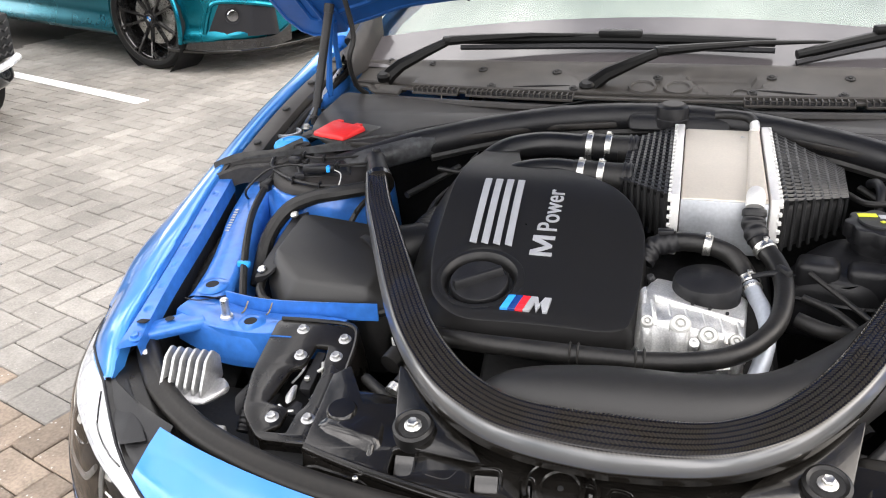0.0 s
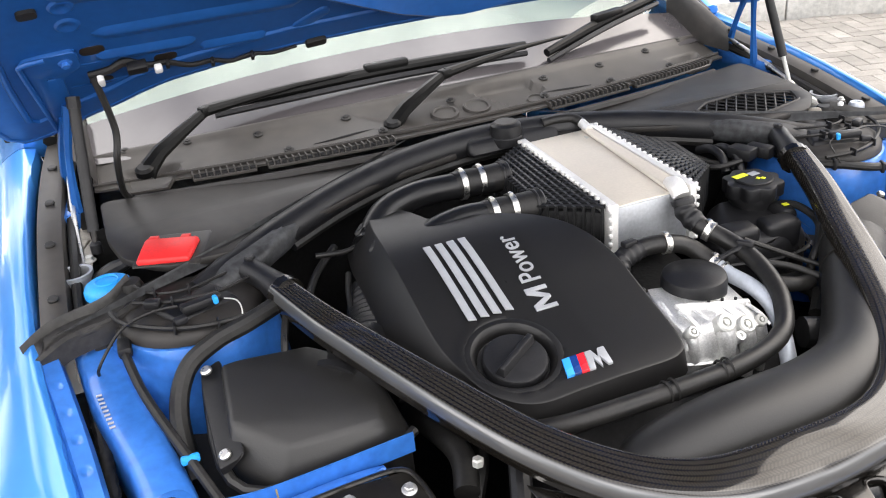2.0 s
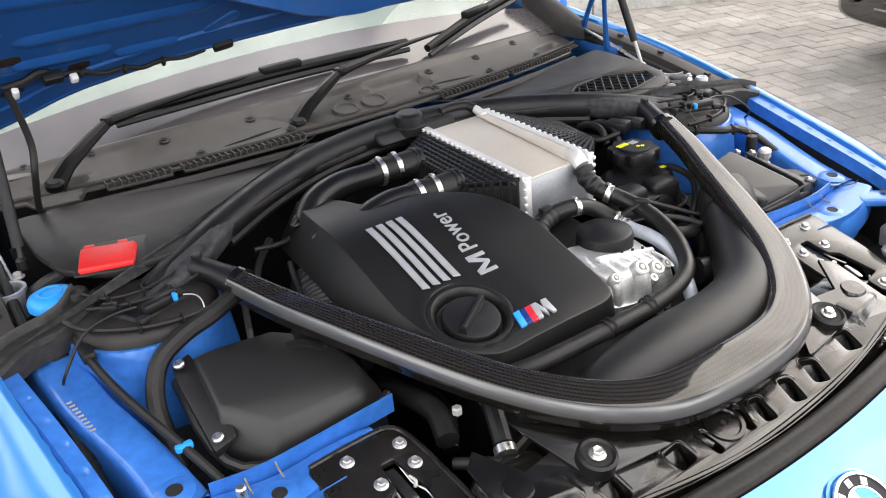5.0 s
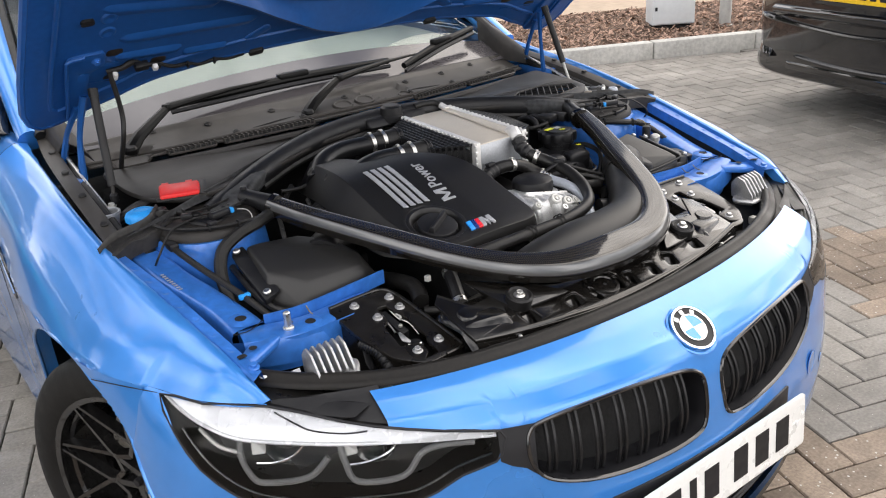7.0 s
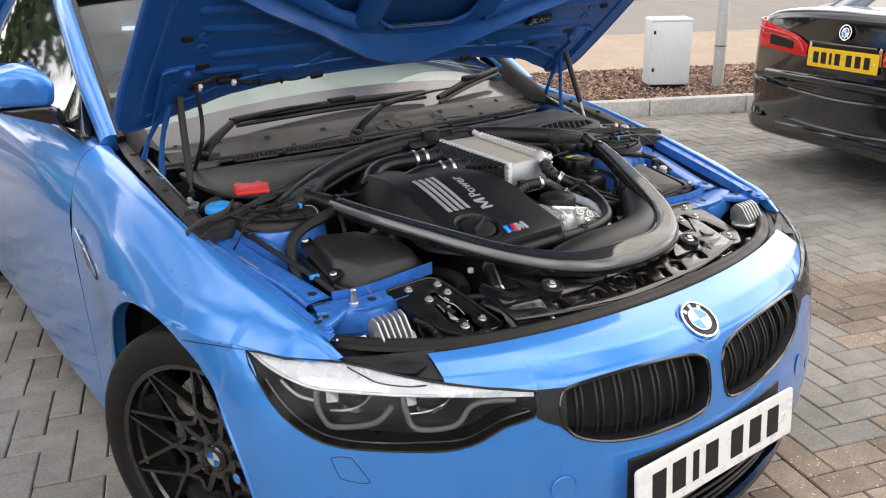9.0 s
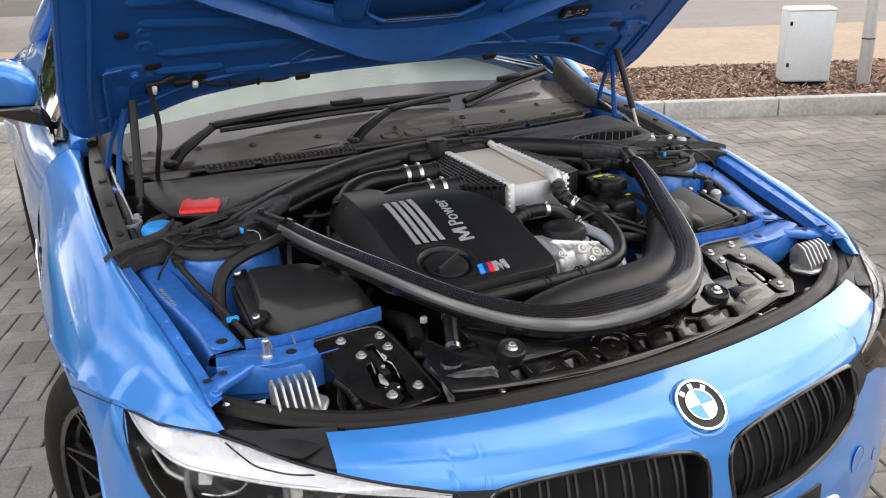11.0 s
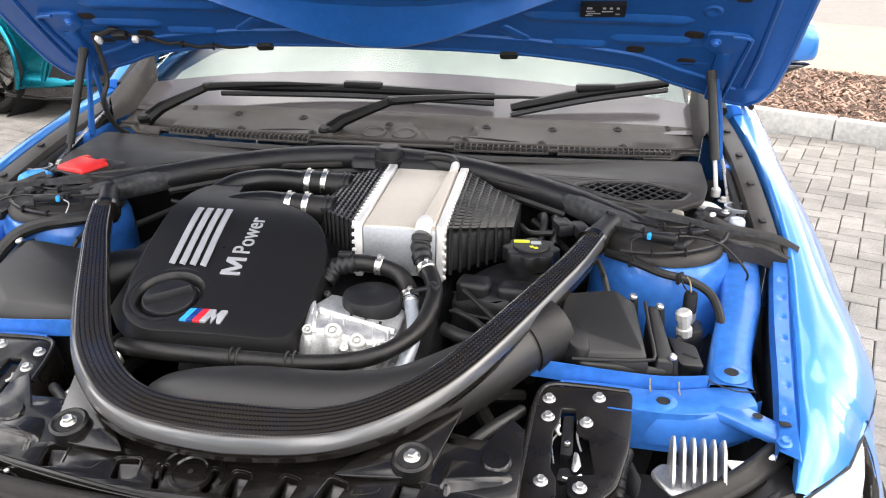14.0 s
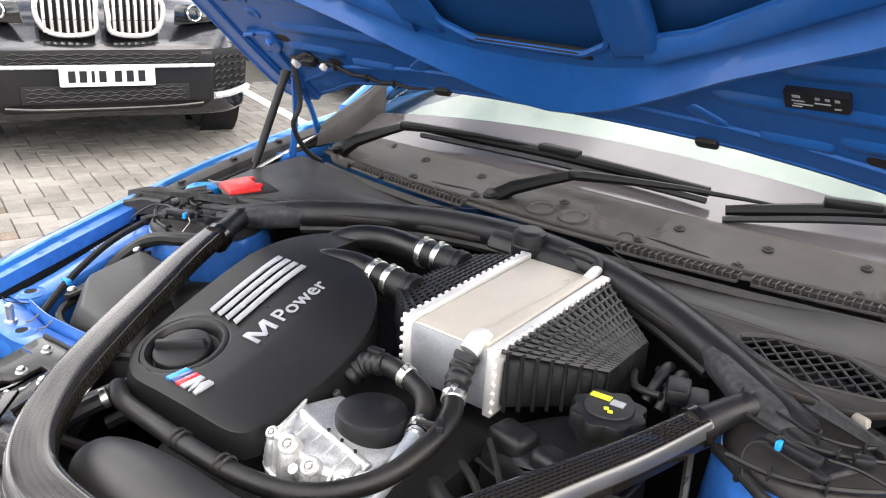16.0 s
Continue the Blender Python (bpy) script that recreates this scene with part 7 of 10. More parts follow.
    if s > 0:
        part("white_stud", disc(0.0055, 0.006, 0.002, 12, (s * 0.643, 0.838, 0.897)), "white", br)
        part("grey_cap", lathe([(1e-5, 0.006), (0.006, 0.006), (0.007, 0.008), (0.0115, 0.008), (0.0140, 0.004), (0.0145, -0.003), (0.013, -0.012)], at=(s * 0.686, 0.842, 0.886), seg=24), "pale_pipe", br)
        part("beige_clip", hull([(0.570, 0.838, 0.893), (0.592, 0.826, 0.893), (0.597, 0.842, 0.894), (0.575, 0.852, 0.894), (0.573, 0.839, 0.905), (0.590, 0.830, 0.905), (0.593, 0.840, 0.903), (0.577, 0.848, 0.903)], 0.003), "clip_beige", br)
    part("bracket_skirt", hull([(s * x, y, z) for x, y, z in ((0.70, 0.785, 0.868), (0.645, 0.82, 0.875), (0.69, 0.772, 0.82), (0.665, 0.775, 0.82), (0.70, 0.80, 0.868), (0.66, 0.82, 0.83))], 0.004), "plastic", br)
    # metal cup by the wing
    cup = part("strut_stay", tube([(s * 0.703, 0.945, 0.856), (s * 0.680, 0.938, 0.864), (s * 0.650, 0.925, 0.882), (s * 0.615, 0.918, 0.894)], [0.012, 0.011, 0.012, 0.006], 10, 5, flat=0.6), "galv" if s > 0 else "plastic", CAR, "cast stay with a round aluminium socket")
    part("socket", lathe([(1e-5, -0.026), (0.0205, -0.026), (0.0245, 0.014), (0.0270, 0.015), (0.0270, 0.021), (0.0222, 0.021), (0.0190, -0.006), (1e-5, -0.009)], at=(s * 0.707, 0.943, 0.863), seg=36), "alu_sheet", cup)
    bolt((s * 0.685, 0.985, 0.878), (0, 0, 1), 0.010, "bolt", cup, "galv")
    part("silver_rod", tube([(s * 0.695, 0.98, 0.875), (s * 0.70, 1.10, 0.91), (s * 0.70, 1.24, 0.945)], 0.0045, 8, 4), "steel", CAR)
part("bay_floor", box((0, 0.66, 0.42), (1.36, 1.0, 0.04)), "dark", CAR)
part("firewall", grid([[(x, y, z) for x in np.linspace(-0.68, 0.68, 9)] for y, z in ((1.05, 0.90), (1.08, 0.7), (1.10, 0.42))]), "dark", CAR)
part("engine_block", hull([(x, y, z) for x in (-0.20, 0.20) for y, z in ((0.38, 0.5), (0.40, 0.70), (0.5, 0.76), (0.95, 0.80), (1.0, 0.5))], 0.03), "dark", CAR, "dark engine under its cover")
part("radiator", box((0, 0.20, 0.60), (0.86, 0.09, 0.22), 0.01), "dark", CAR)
# chassis marks: plain pale bars on the rail that cannot be read
for k in range(9):
    part("chassis_mark", box((-0.683 - 0.0014 * k, 0.63 + 0.0075 * k, 0.8085 + 0.0015 * k), (0.007, 0.0035, 0.0008), 0, rx=11), "silver_print", CAR)
stud = part("stud", disc(0.010, 0.006, 0.001, 16, (-0.576, 0.424, 0.766)), "steel", CAR, "pale zinc stud")
part("shank", disc(0.0065, 0.030, 0.002, 16, (-0.576, 0.424, 0.770)), "steel", stud)

# ---- lock carriers and slam panel ----
for s in (-1, 1):
    zf = lambda x, y: 0.7285 + (y - 0.25) * 0.205
    out = rounded([(s * x, y) for x, y in ((0.494, 0.434), (0.376, 0.430), (0.362, 0.400), (0.354, 0.300), (0.350, 0.226), (0.428, 0.222), (0.468, 0.262), (0.486, 0.330))], 0.014)
    slot = rounded([(s * x, y) for x, y in ((0.420, 0.392), (0.398, 0.392), (0.393, 0.362), (0.387, 0.345), (0.386, 0.286), (0.394, 0.268), (0.395, 0.234), (0.430, 0.232), (0.411, 0.248), (0.411, 0.273), (0.445, 0.279), (0.437, 0.342), (0.422, 0.352))], 0.004, 2)
    lc = part("lock_carrier", sheet(out, (slot,), 0.004, 0.002, lift=zf), "carrier", CAR, "glossy black lock carrier plate with zinc bolts", sharp=30)
    for x, y in ((0.449, 0.416), (0.381, 0.406), (0.432, 0.367), (0.381, 0.372), (0.425, 0.257), (0.377, 0.262)):
        bolt((s * x, y, zf(x, y) + 0.003), (0, -0.2, 1), 0.0092, "bolt", lc, "alu")
        part("washer", turned(lathe([(0.0098, 0.0), (0.0118, 0.0004), (0.0122, -0.001)], seg=22), (s * x, y, zf(x, y) + 0.0035), (0, -0.2, 1)), "alu", lc)
    part("latch_pit", box((s * 0.412, 0.312, 0.690), (0.10, 0.19, 0.008), 0.0, rx=11), "dark", lc)
    part("catch_plate", hull([(s * x, y, z) for x, y, z in ((0.417, 0.388, 0.752), (0.402, 0.388, 0.752), (0.399, 0.318, 0.738), (0.416, 0.316, 0.738), (0.415, 0.385, 0.735), (0.402, 0.32, 0.715))], 0.002), "plastic", lc)
    part("catch_hook", hull([(s * x, y, z) for x, y, z in ((0.424, 0.318, 0.742), (0.417, 0.322, 0.742), (0.414, 0.290, 0.735), (0.420, 0.284, 0.734), (0.428, 0.300, 0.735), (0.418, 0.31, 0.725))], 0.002), "alu", lc)
    part("catch_lever", hull([(s * x, y, z) for x, y, z in ((0.412, 0.300, 0.732), (0.398, 0.296, 0.732), (0.396, 0.276, 0.728), (0.424, 0.272, 0.728), (0.41, 0.29, 0.716), (0.40, 0.28, 0.716))], 0.002), "ink", lc)
    for pts, r, mt in (([(0.424, 0.386, 0.754), (0.421, 0.350, 0.746), (0.426, 0.322, 0.742)], 0.0016, "alu"), ([(0.397, 0.386, 0.754), (0.396, 0.355, 0.746), (0.388, 0.335, 0.742), (0.392, 0.300, 0.735)], 0.0014, "steel"), ([(0.427, 0.282, 0.735), (0.415, 0.274, 0.733), (0.404, 0.276, 0.733)], 0.0018, "steel"), ([(0.399, 0.346, 0.748), (0.394, 0.352, 0.750), (0.397, 0.362, 0.752)], 0.0022, "galv")):
        part("catch_spring", tube([(s * a, b, c) for a, b, c in pts], r, 6, 5), mt, lc)
    part("pivot_pin", disc(0.004, 0.005, 0.001, 12, (s * 0.408, 0.332, 0.743)), "steel", lc)
    part("skirt", grid([[(s * a, b, z + zf(a, b)) for a, b in ((0.492, 0.432), (0.486, 0.33), (0.468, 0.262), (0.428, 0.222), (0.350, 0.226))] for z in (0.0, -0.02, -0.07)]), "carrier", lc)
    part("edge_lip", tube([(s * a, b, zf(a, b) + 0.004) for a, b in ((0.490, 0.434), (0.43, 0.437), (0.380, 0.434), (0.364, 0.405), (0.357, 0.340), (0.353, 0.290), (0.350, 0.245), (0.354, 0.226), (0.39, 0.222))], 0.0034, 8, 4), "carrier", lc)
    part("inner_skirt", grid([[(s * a, b, zf(a, b) + 0.002) for a, b in ((0.378, 0.434), (0.363, 0.405), (0.356, 0.340), (0.352, 0.30))], [(s * a, b, zf(a, b) - 0.012) for a, b in ((0.372, 0.438), (0.356, 0.408), (0.347, 0.342), (0.340, 0.30))], [(s * a, b, zf(a, b) - 0.07) for a, b in ((0.365, 0.445), (0.350, 0.412), (0.338, 0.345), (0.325, 0.31))]]), "carrier", lc)
    # bonnet catch cable and plug beside it
    pg = part("wire_plug", hull([(s * x, y, z) for x, y, z in ((0.475, 0.33, 0.73), (0.505, 0.30, 0.725), (0.50, 0.28, 0.70), (0.47, 0.31, 0.70), (0.49, 0.335, 0.735))], 0.004), "plastic", CAR)
    part("plug_tube", corrugated([(s * 0.485, 0.34, 0.735), (s * 0.475, 0.30, 0.73), (s * 0.472, 0.26, 0.70)], 0.010, 0.006), "plastic", pg)
    part("plug_clip", box((s * 0.50, 0.245, 0.705), (0.018, 0.014, 0.018), 0.003), "galv", pg)
    # lamp control heat sinks
    hs = part("heat_sink", hull([(s * x, y, z) for x, y, z in ((0.535, 0.265, 0.735), (0.51, 0.30, 0.735), (0.525, 0.325, 0.737), (0.60, 0.325, 0.737), (0.615, 0.29, 0.735), (0.57, 0.262, 0.733), (0.535, 0.265, 0.722), (0.60, 0.325, 0.722), (0.515, 0.31, 0.722))], 0.006, 3), "alu", CAR, "cast aluminium finned heat sink")
    for k in range(6):
        x = 0.538 + 0.0122 * k
        bmf = sheet(rounded([(0.272 + 0.002 * k, 0.733), (0.33, 0.733), (0.332, 0.765), (0.318, 0.782), (0.30, 0.776), (0.276, 0.744)], 0.004), (), 0.0028, 0.0006)
        bmesh.ops.transform(bmf, matrix=Matrix.Translation((s * x, 0, 0)) @ Matrix(((0, 0, 1, 0), (1, 0, 0, 0), (0, 1, 0, 0), (0, 0, 0, 1))), verts=bmf.verts)
        part("fin", bmf, "alu", hs)
    part("paper_tag", box((s * 0.628, 0.325, 0.738), (0.035, 0.03, 0.002), 0.0, rz=s * 20, ry=s * 12), "white", hs)
    part("white_clip", disc(0.007, 0.006, 0.002, 12, (s * 0.665, 0.345, 0.742)), "white", CAR)
    # black tray between wing rail and carrier
    part("lamp_tray", grid([[(s * x, y, z) for x in (0.35, 0.48, 0.60, 0.69)] for y, z in ((0.20, 0.66), (0.30, 0.68), (0.40, 0.66))]), "dark", CAR)

zs2 = lambda x, y: 0.738 + (y - 0.16) * 0.28 + 0.004 * math.cos(x * 30) * 0
def front_y2(x):
    return 0.143 + 0.36 * abs(x) ** 1.9


sl_out = [(x, front_y2(x)) for x in np.linspace(-0.35, 0.35, 29)] + [(0.352, 0.30), (0.335, 0.315), (0.30, 0.262), (0.255, 0.268), (0.20, 0.262), (0.12, 0.232), (0.0, 0.226), (-0.12, 0.232), (-0.20, 0.262), (-0.255, 0.268), (-0.30, 0.262), (-0.335, 0.315), (-0.352, 0.30)]
HOLES = ((-0.228, 0.192, 0.030, 0.036, 4), (-0.128, 0.184, 0.034, 0.032, 6), (-0.081, 0.178, 0.016, 0.036, 8), (-0.017, 0.180, 0.017, 0.036, -6), (0.017, 0.178, 0.024, 0.038, -8), (0.077, 0.178, 0.025, 0.040, -14), (0.132, 0.182, 0.028, 0.040, -20), (0.221, 0.193, 0.031, 0.038, -14))
slam = part("slam_panel", sheet(sl_out, [oblong(a, b, w, hh, r_, 0.008) for a, b, w, hh, r_ in HOLES], 0.004, 0.0015, lift=zs2), "gloss", CAR, "glossy black slam panel with oblong holes", sharp=30)
for a, b, w, hh, r_ in HOLES:
    ol_ = oblong(a, b, w, hh, r_, 0.008)
    top_ = [(x, y, zs2(x, y) - 0.001) for x, y in ol_]
    part("hole_wall", grid([top_, [(x, y, z - 0.034) for x, y, z in top_]], close=True), "gloss", slam)
    # a tongue in each hole, sloping down towards the nose
    half, ca, sa = w / 2 - 0.004, math.cos(radians(r_)), math.sin(radians(r_))
    tongue = [[(a + u * ca - v * sa, b + u * sa + v * ca, zs2(a, b) + dz) for u in (-half, 0, half)] for v, dz in ((hh / 2 - 0.001, -0.002), (hh * 0.18, -0.010), (-hh * 0.22, -0.028))]
    part("hole_tongue", thick(grid(tongue), 0.002), "gloss", slam)
    arch = [(x, y, zs2(x, y) + 0.0028) for x, y in oblong(a, b, w + 0.005, hh + 0.005, r_, 0.010) if (y - b) * ca - (x - a) * sa > -hh * 0.30]
    arch.sort(key=lambda p: math.atan2((p[1] - b) * ca - (p[0] - a) * sa, (p[0] - a) * ca + (p[1] - b) * sa) % (2 * math.pi) if (p[1] - b) * ca - (p[0] - a) * sa > 0 else (-0.5 if (p[0] - a) > 0 else 4))
    part("hole_lip", tube(arch, 0.0016, 6, 1), "gloss", slam)
for pts in ([(0.090, 0.212), (0.118, 0.208), (0.142, 0.208), (0.156, 0.196), (0.157, 0.182)], [(0.112, 0.226), (0.150, 0.222), (0.184, 0.204), (0.188, 0.192), (0.176, 0.186), (0.158, 0.182)], [(-0.018, 0.212), (0.006, 0.210), (0.020, 0.212)], [(-0.085, 0.210), (-0.112, 0.208), (-0.148, 0.208), (-0.160, 0.194), (-0.172, 0.180), (-0.196, 0.182)], [(-0.100, 0.224), (-0.135, 0.224), (-0.17, 0.232)]):
    part("pressed_ridge", tube([(x, y, zs2(x, y) + 0.0012) for x, y in pts], 0.0024, 8, 5), "gloss", slam)
# raised bead along the front edge, and the drop under it
part("front_lip", tube([(x, front_y2(x) + 0.004, zs2(x, front_y2(x)) + 0.003 + 0.0015 * math.sin(x * 23)) for x in np.linspace(-0.35, 0.35, 25)], 0.0042, 8, 2), "gloss", slam)
part("front_drop", grid([[(x, front_y2(x) + dy, zs2(x, front_y2(x)) - dz) for x in np.linspace(-0.35, 0.35, 19)] for dy, dz in ((-0.003, 0.002), (-0.010, 0.03), (-0.006, 0.08))]), "gloss", slam)
part("under_tray", grid([[(x, y, z) for x in np.linspace(-0.4, 0.4, 9)] for y, z in ((0.12, 0.69), (0.20, 0.695), (0.30, 0.68), (0.40, 0.62))]), "dark", CAR)
part("round_pad", turned(lathe([(1e-5, 0.004), (0.020, 0.004), (0.022, 0.007), (0.027, 0.007), (0.029, 0.0)], seg=32), (-0.045, 0.190, 0.7455), (0, -0.27, 1)), "gloss", slam)
part("pad_ridge", tube([(-0.045 + 0.040 * math.cos(a), 0.190 + 0.036 * math.sin(a), zs2(0, 0.190 + 0.036 * math.sin(a)) + 0.002) for a in np.linspace(-0.5, 3.6, 14)], 0.004, 6, 2), "gloss", slam)
part("pad_hole", disc(0.0035, 0.001, 0.0, 12, (-0.045, 0.189, 0.7500), (0, -0.27, 1)), "dark", slam)
for s in (-1, 1):
    mt = part("brace_mount", turned(lathe([(0.016, -0.01), (0.017, 0.004), (0.021, 0.006), (0.022, 0.0), (0.024, -0.012)], seg=28), (s * 0.2225, 0.232, 0.762), (0, -0.15, 1)), "gloss", CAR)
    bolt((s * 0.2225, 0.232, 0.764), (0, -0.15, 1), 0.0125, "bolt", mt, "steel")
    part("mount_plate", hull([(s * x, y, z) for x, y, z in ((0.246, 0.222, 0.764), (0.236, 0.208, 0.760), (0.205, 0.206, 0.759), (0.13, 0.190, 0.766), (0.16, 0.225, 0.775), (0.235, 0.30, 0.784), (0.275, 0.335, 0.788), (0.246, 0.24, 0.752), (0.205, 0.212, 0.750), (0.24, 0.30, 0.765))], 0.002), "gloss", CAR, "flat black mounting plate under the brace")
    part("bolt_well", turned(lathe([(0.0175, 0.010), (0.021, 0.0125), (0.0245, 0.010), (0.025, -0.01)], seg=28), (s * 0.2225, 0.228, 0.768), (0, -0.25, 1)), "cover", mt)
    part("well_shadow", turned(lathe([(1e-5, 0.0085), (0.0185, 0.0095)], seg=24), (s * 0.2225, 0.228, 0.768), (0, -0.25, 1)), "dark", mt)
    bolt((s * 0.2225, 0.226, 0.777), (0, -0.2, 1), 0.0105, "bolt", mt, "steel")
    part("round_boss", turned(lathe([(1e-5, 0.008), (0.0165, 0.0075), (0.0195, 0.004), (0.0205, -0.004), (0.0225, -0.008)], seg=32), (s * 0.322, 0.250, 0.763), (0, -0.15, 1)), "gloss", slam)
    # moulded shoulder: level top, bright front face that drops to the lip, folded rib beside it
    xs3 = (0.254, 0.262, 0.270, 0.300, 0.330, 0.346, 0.353)
    hi_ = (0.752, 0.762, 0.765, 0.7655, 0.765, 0.760, 0.748)
    rows = []
    for y0_, dz in ((0.310, -0.03), (0.300, -0.006), (0.290, 0.0), (0.250, 0.0), (0.216, 0.0), (0.2095, -0.0012), (0.2055, -0.0050), (0.2015, -0.0100), (0.180, -0.0265), (0.174, -0.029), (0.166, -0.030), (0.160, -0.060)):
        rows.append([(s * x, y0_ + 0.20 * max(0.0, x - 0.27) * (0.25 if y0_ > 0.25 else 1.0), hz_ + dz * (1 if 0.26 < x < 0.35 else 0.9)) for x, hz_ in zip(xs3, hi_)])
    part("shoulder", grid(rows), "gloss", slam, sharp=50)
    part("shoulder_rib", hull([(s * x, y, z) for x, y, z in ((0.276, 0.214, 0.762), (0.262, 0.210, 0.760), (0.264, 0.180, 0.734), (0.274, 0.178, 0.734), (0.268, 0.196, 0.756), (0.272, 0.19, 0.735))], 0.003, 3), "gloss", slam)
    part("lip_stud", disc(0.0035, 0.004, 0.001, 12, (s * 0.275, 0.166, 0.738)), "steel", slam)
    part("side_block", hull([(s * x, y, z) for x, y, z in ((0.250, 0.205, 0.752), (0.285, 0.215, 0.755), (0.285, 0.175, 0.744), (0.255, 0.165, 0.742), (0.26, 0.205, 0.73), (0.28, 0.17, 0.73))], 0.006), "gloss", slam)
# rubber seal across the nose
seal_pts = [(-0.735, 0.44, 0.742), (-0.685, 0.37, 0.748), (-0.62, 0.295, 0.746), (-0.545, 0.235, 0.744), (-0.46, 0.190, 0.743), (-0.34, 0.152, 0.743), (-0.18, 0.127, 0.744), (0.0, 0.118, 0.744), (0.18, 0.127, 0.744), (0.34, 0.152, 0.743), (0.46, 0.190, 0.743), (0.545, 0.235, 0.744), (0.62, 0.295, 0.746), (0.685, 0.37, 0.748), (0.735, 0.44, 0.742)]
def offset_path(pts, d, dz):
    out = []
    for i, p in enumerate(pts):
        a, b = pts[max(i - 1, 0)], pts[min(i + 1, len(pts) - 1)]
        t = Vector((b[0] - a[0], b[1] - a[1], 0)).normalized()
        out.append((p[0] + t.y * d, p[1] - t.x * d, p[2] + dz))
    return out


sp = [tuple(p) for p in smooth(seal_pts, 4)]
part("bonnet_seal", grid([offset_path(sp, d, dz) for d, dz in ((-0.020, -0.03), (-0.017, -0.002), (-0.013, 0.003), (-0.007, 0.0045), (-0.001, 0.002), (0.001, -0.0015), (0.009, -0.003), (0.013, -0.0055), (0.015, -0.012))]), "seal", CAR, "broad dusty black rubber seal across the nose", sharp=60)
for s in (-1, 1):
    part("corner_infill", hull([(s * x, y, z) for x, y, z in ((0.70, 0.335, 0.735), (0.62, 0.24, 0.732), (0.56, 0.185, 0.728), (0.60, 0.175, 0.722), (0.72, 0.31, 0.726), (0.66, 0.25, 0.70))], 0.003), "plastic", CAR)


# ---- bulkhead trays and rear bar ----
def tray_z(x, y):
    return 0.902 + 0.04 * (y - 0.95) + 0.02 * (0.35 - abs(x)) * (abs(x) < 0.35)


tl_ = rounded([(-0.655, 1.13), (-0.42, 1.085), (-0.16, 1.035), (-0.06, 1.03), (-0.06, 0.99), (-0.20, 0.965), (-0.38, 0.88), (-0.47, 0.845), (-0.575, 0.845), (-0.632, 0.90), (-0.650, 0.98)], 0.02)
ltray = part("bulkhead_tray", sheet(tl_, (), 0.006, 0.003, lift=tray_z), "tray", CAR, "dusty black plastic bulkhead cover with a red terminal flap")
mesh_hole = rounded([(0.410, 0.915), (0.500, 0.868), (0.595, 0.890), (0.617, 0.935), (0.53, 0.982), (0.44, 0.972), (0.400, 0.945)], 0.010)
rtray = part("bulkhead_tray", sheet([(-x, y) for x, y in tl_], (mesh_hole,), 0.006, 0.003, lift=tray_z), "tray", CAR, "dusty black plastic bulkhead cover with a mesh grille")
part("grille_pit", sheet([(x, y) for x, y in mesh_hole], (), 0.002, 0.0, lift=lambda x, y: tray_z(x, y) - 0.03), "dark", rtray)
for k in range(13):
    for sgn in (1, -1):
        x0 = 0.36 + 0.0225 * k
        seg_ = []
        for t in np.linspace(0, 1, 25):
            x, y = (x0 + 0.10 * t * sgn - (0 if sgn > 0 else -0.06)), 0.862 + 0.125 * t
            if inside((x, y), mesh_hole):
                seg_.append((x, y, tray_z(x, y) + 0.003))
        if len(seg_) > 2:
            part("mesh_bar", tube([seg_[0], seg_[-1]], 0.0018, 5, 1), "plastic", rtray)
rim = [(x, y, tray_z(x, y) + 0.004) for x, y in mesh_hole]
part("mesh_rim", tube(rim + rim[:1], 0.004, 6, 1, caps=False), "tray", rtray)
# panel edge and fold in front of the vents
for s in (-1, 1):
    part("tray_fold", tube([(s * x, strip_y(x) - 0.026, strip_z(x) - 0.018) for x in np.linspace(0.05, 0.60, 8)], 0.009, 8, 3), "tray", ltray if s < 0 else rtray)
    part("tray_step", hull([(s * x, y, tray_z(x, y) + dz) for x, y in ((0.63, 1.06), (0.50, 1.05), (0.52, 0.99), (0.62, 0.98)) for dz in (-0.004, 0.004)], 0.002), "tray", ltray if s < 0 else rtray)
flap = part("terminal_flap", hull([(-0.618, 0.868, 0.902), (-0.543, 0.838, 0.904), (-0.520, 0.898, 0.906), (-0.598, 0.930, 0.906), (-0.615, 0.869, 0.912), (-0.545, 0.841, 0.913), (-0.523, 0.896, 0.917), (-0.597, 0.927, 0.917)], 0.003), "red", CAR, "bright red plastic jump terminal flap")
for x in (-0.585, -0.540):
    part("flap_tab", box((x, 0.685 - 0.41 * x, 0.914), (0.014, 0.012, 0.006), 0.001, rz=-22), "red", flap)
part("flap_base", hull([(-0.628, 0.868, 0.900), (-0.53, 0.828, 0.900), (-0.49, 0.93, 0.904), (-0.60, 0.965, 0.904), (-0.618, 0.87, 0.905), (-0.535, 0.836, 0.905), (-0.50, 0.922, 0.909), (-0.595, 0.955, 0.909)], 0.004), "tray", CAR)
wcap = part("washer_cap", lathe([(1e-5, 0.010), (0.024, 0.010), (0.031, 0.006), (0.034, 0.0), (0.034, -0.008), (0.030, -0.012)], at=(-0.660, 0.862, 0.885), seg=36), "cap_blue", CAR, "bright blue washer bottle cap")
part("cap_emboss", lathe([(0.014, 0.0105), (0.016, 0.0118), (0.018, 0.0105)], at=(-0.660, 0.862, 0.885), seg=28), "cap_blue", wcap)
part("filler_neck", lathe([(0.026, 0.864), (0.026, 0.80)], at=(-0.660, 0.862, 0), seg=24), "plastic", wcap)
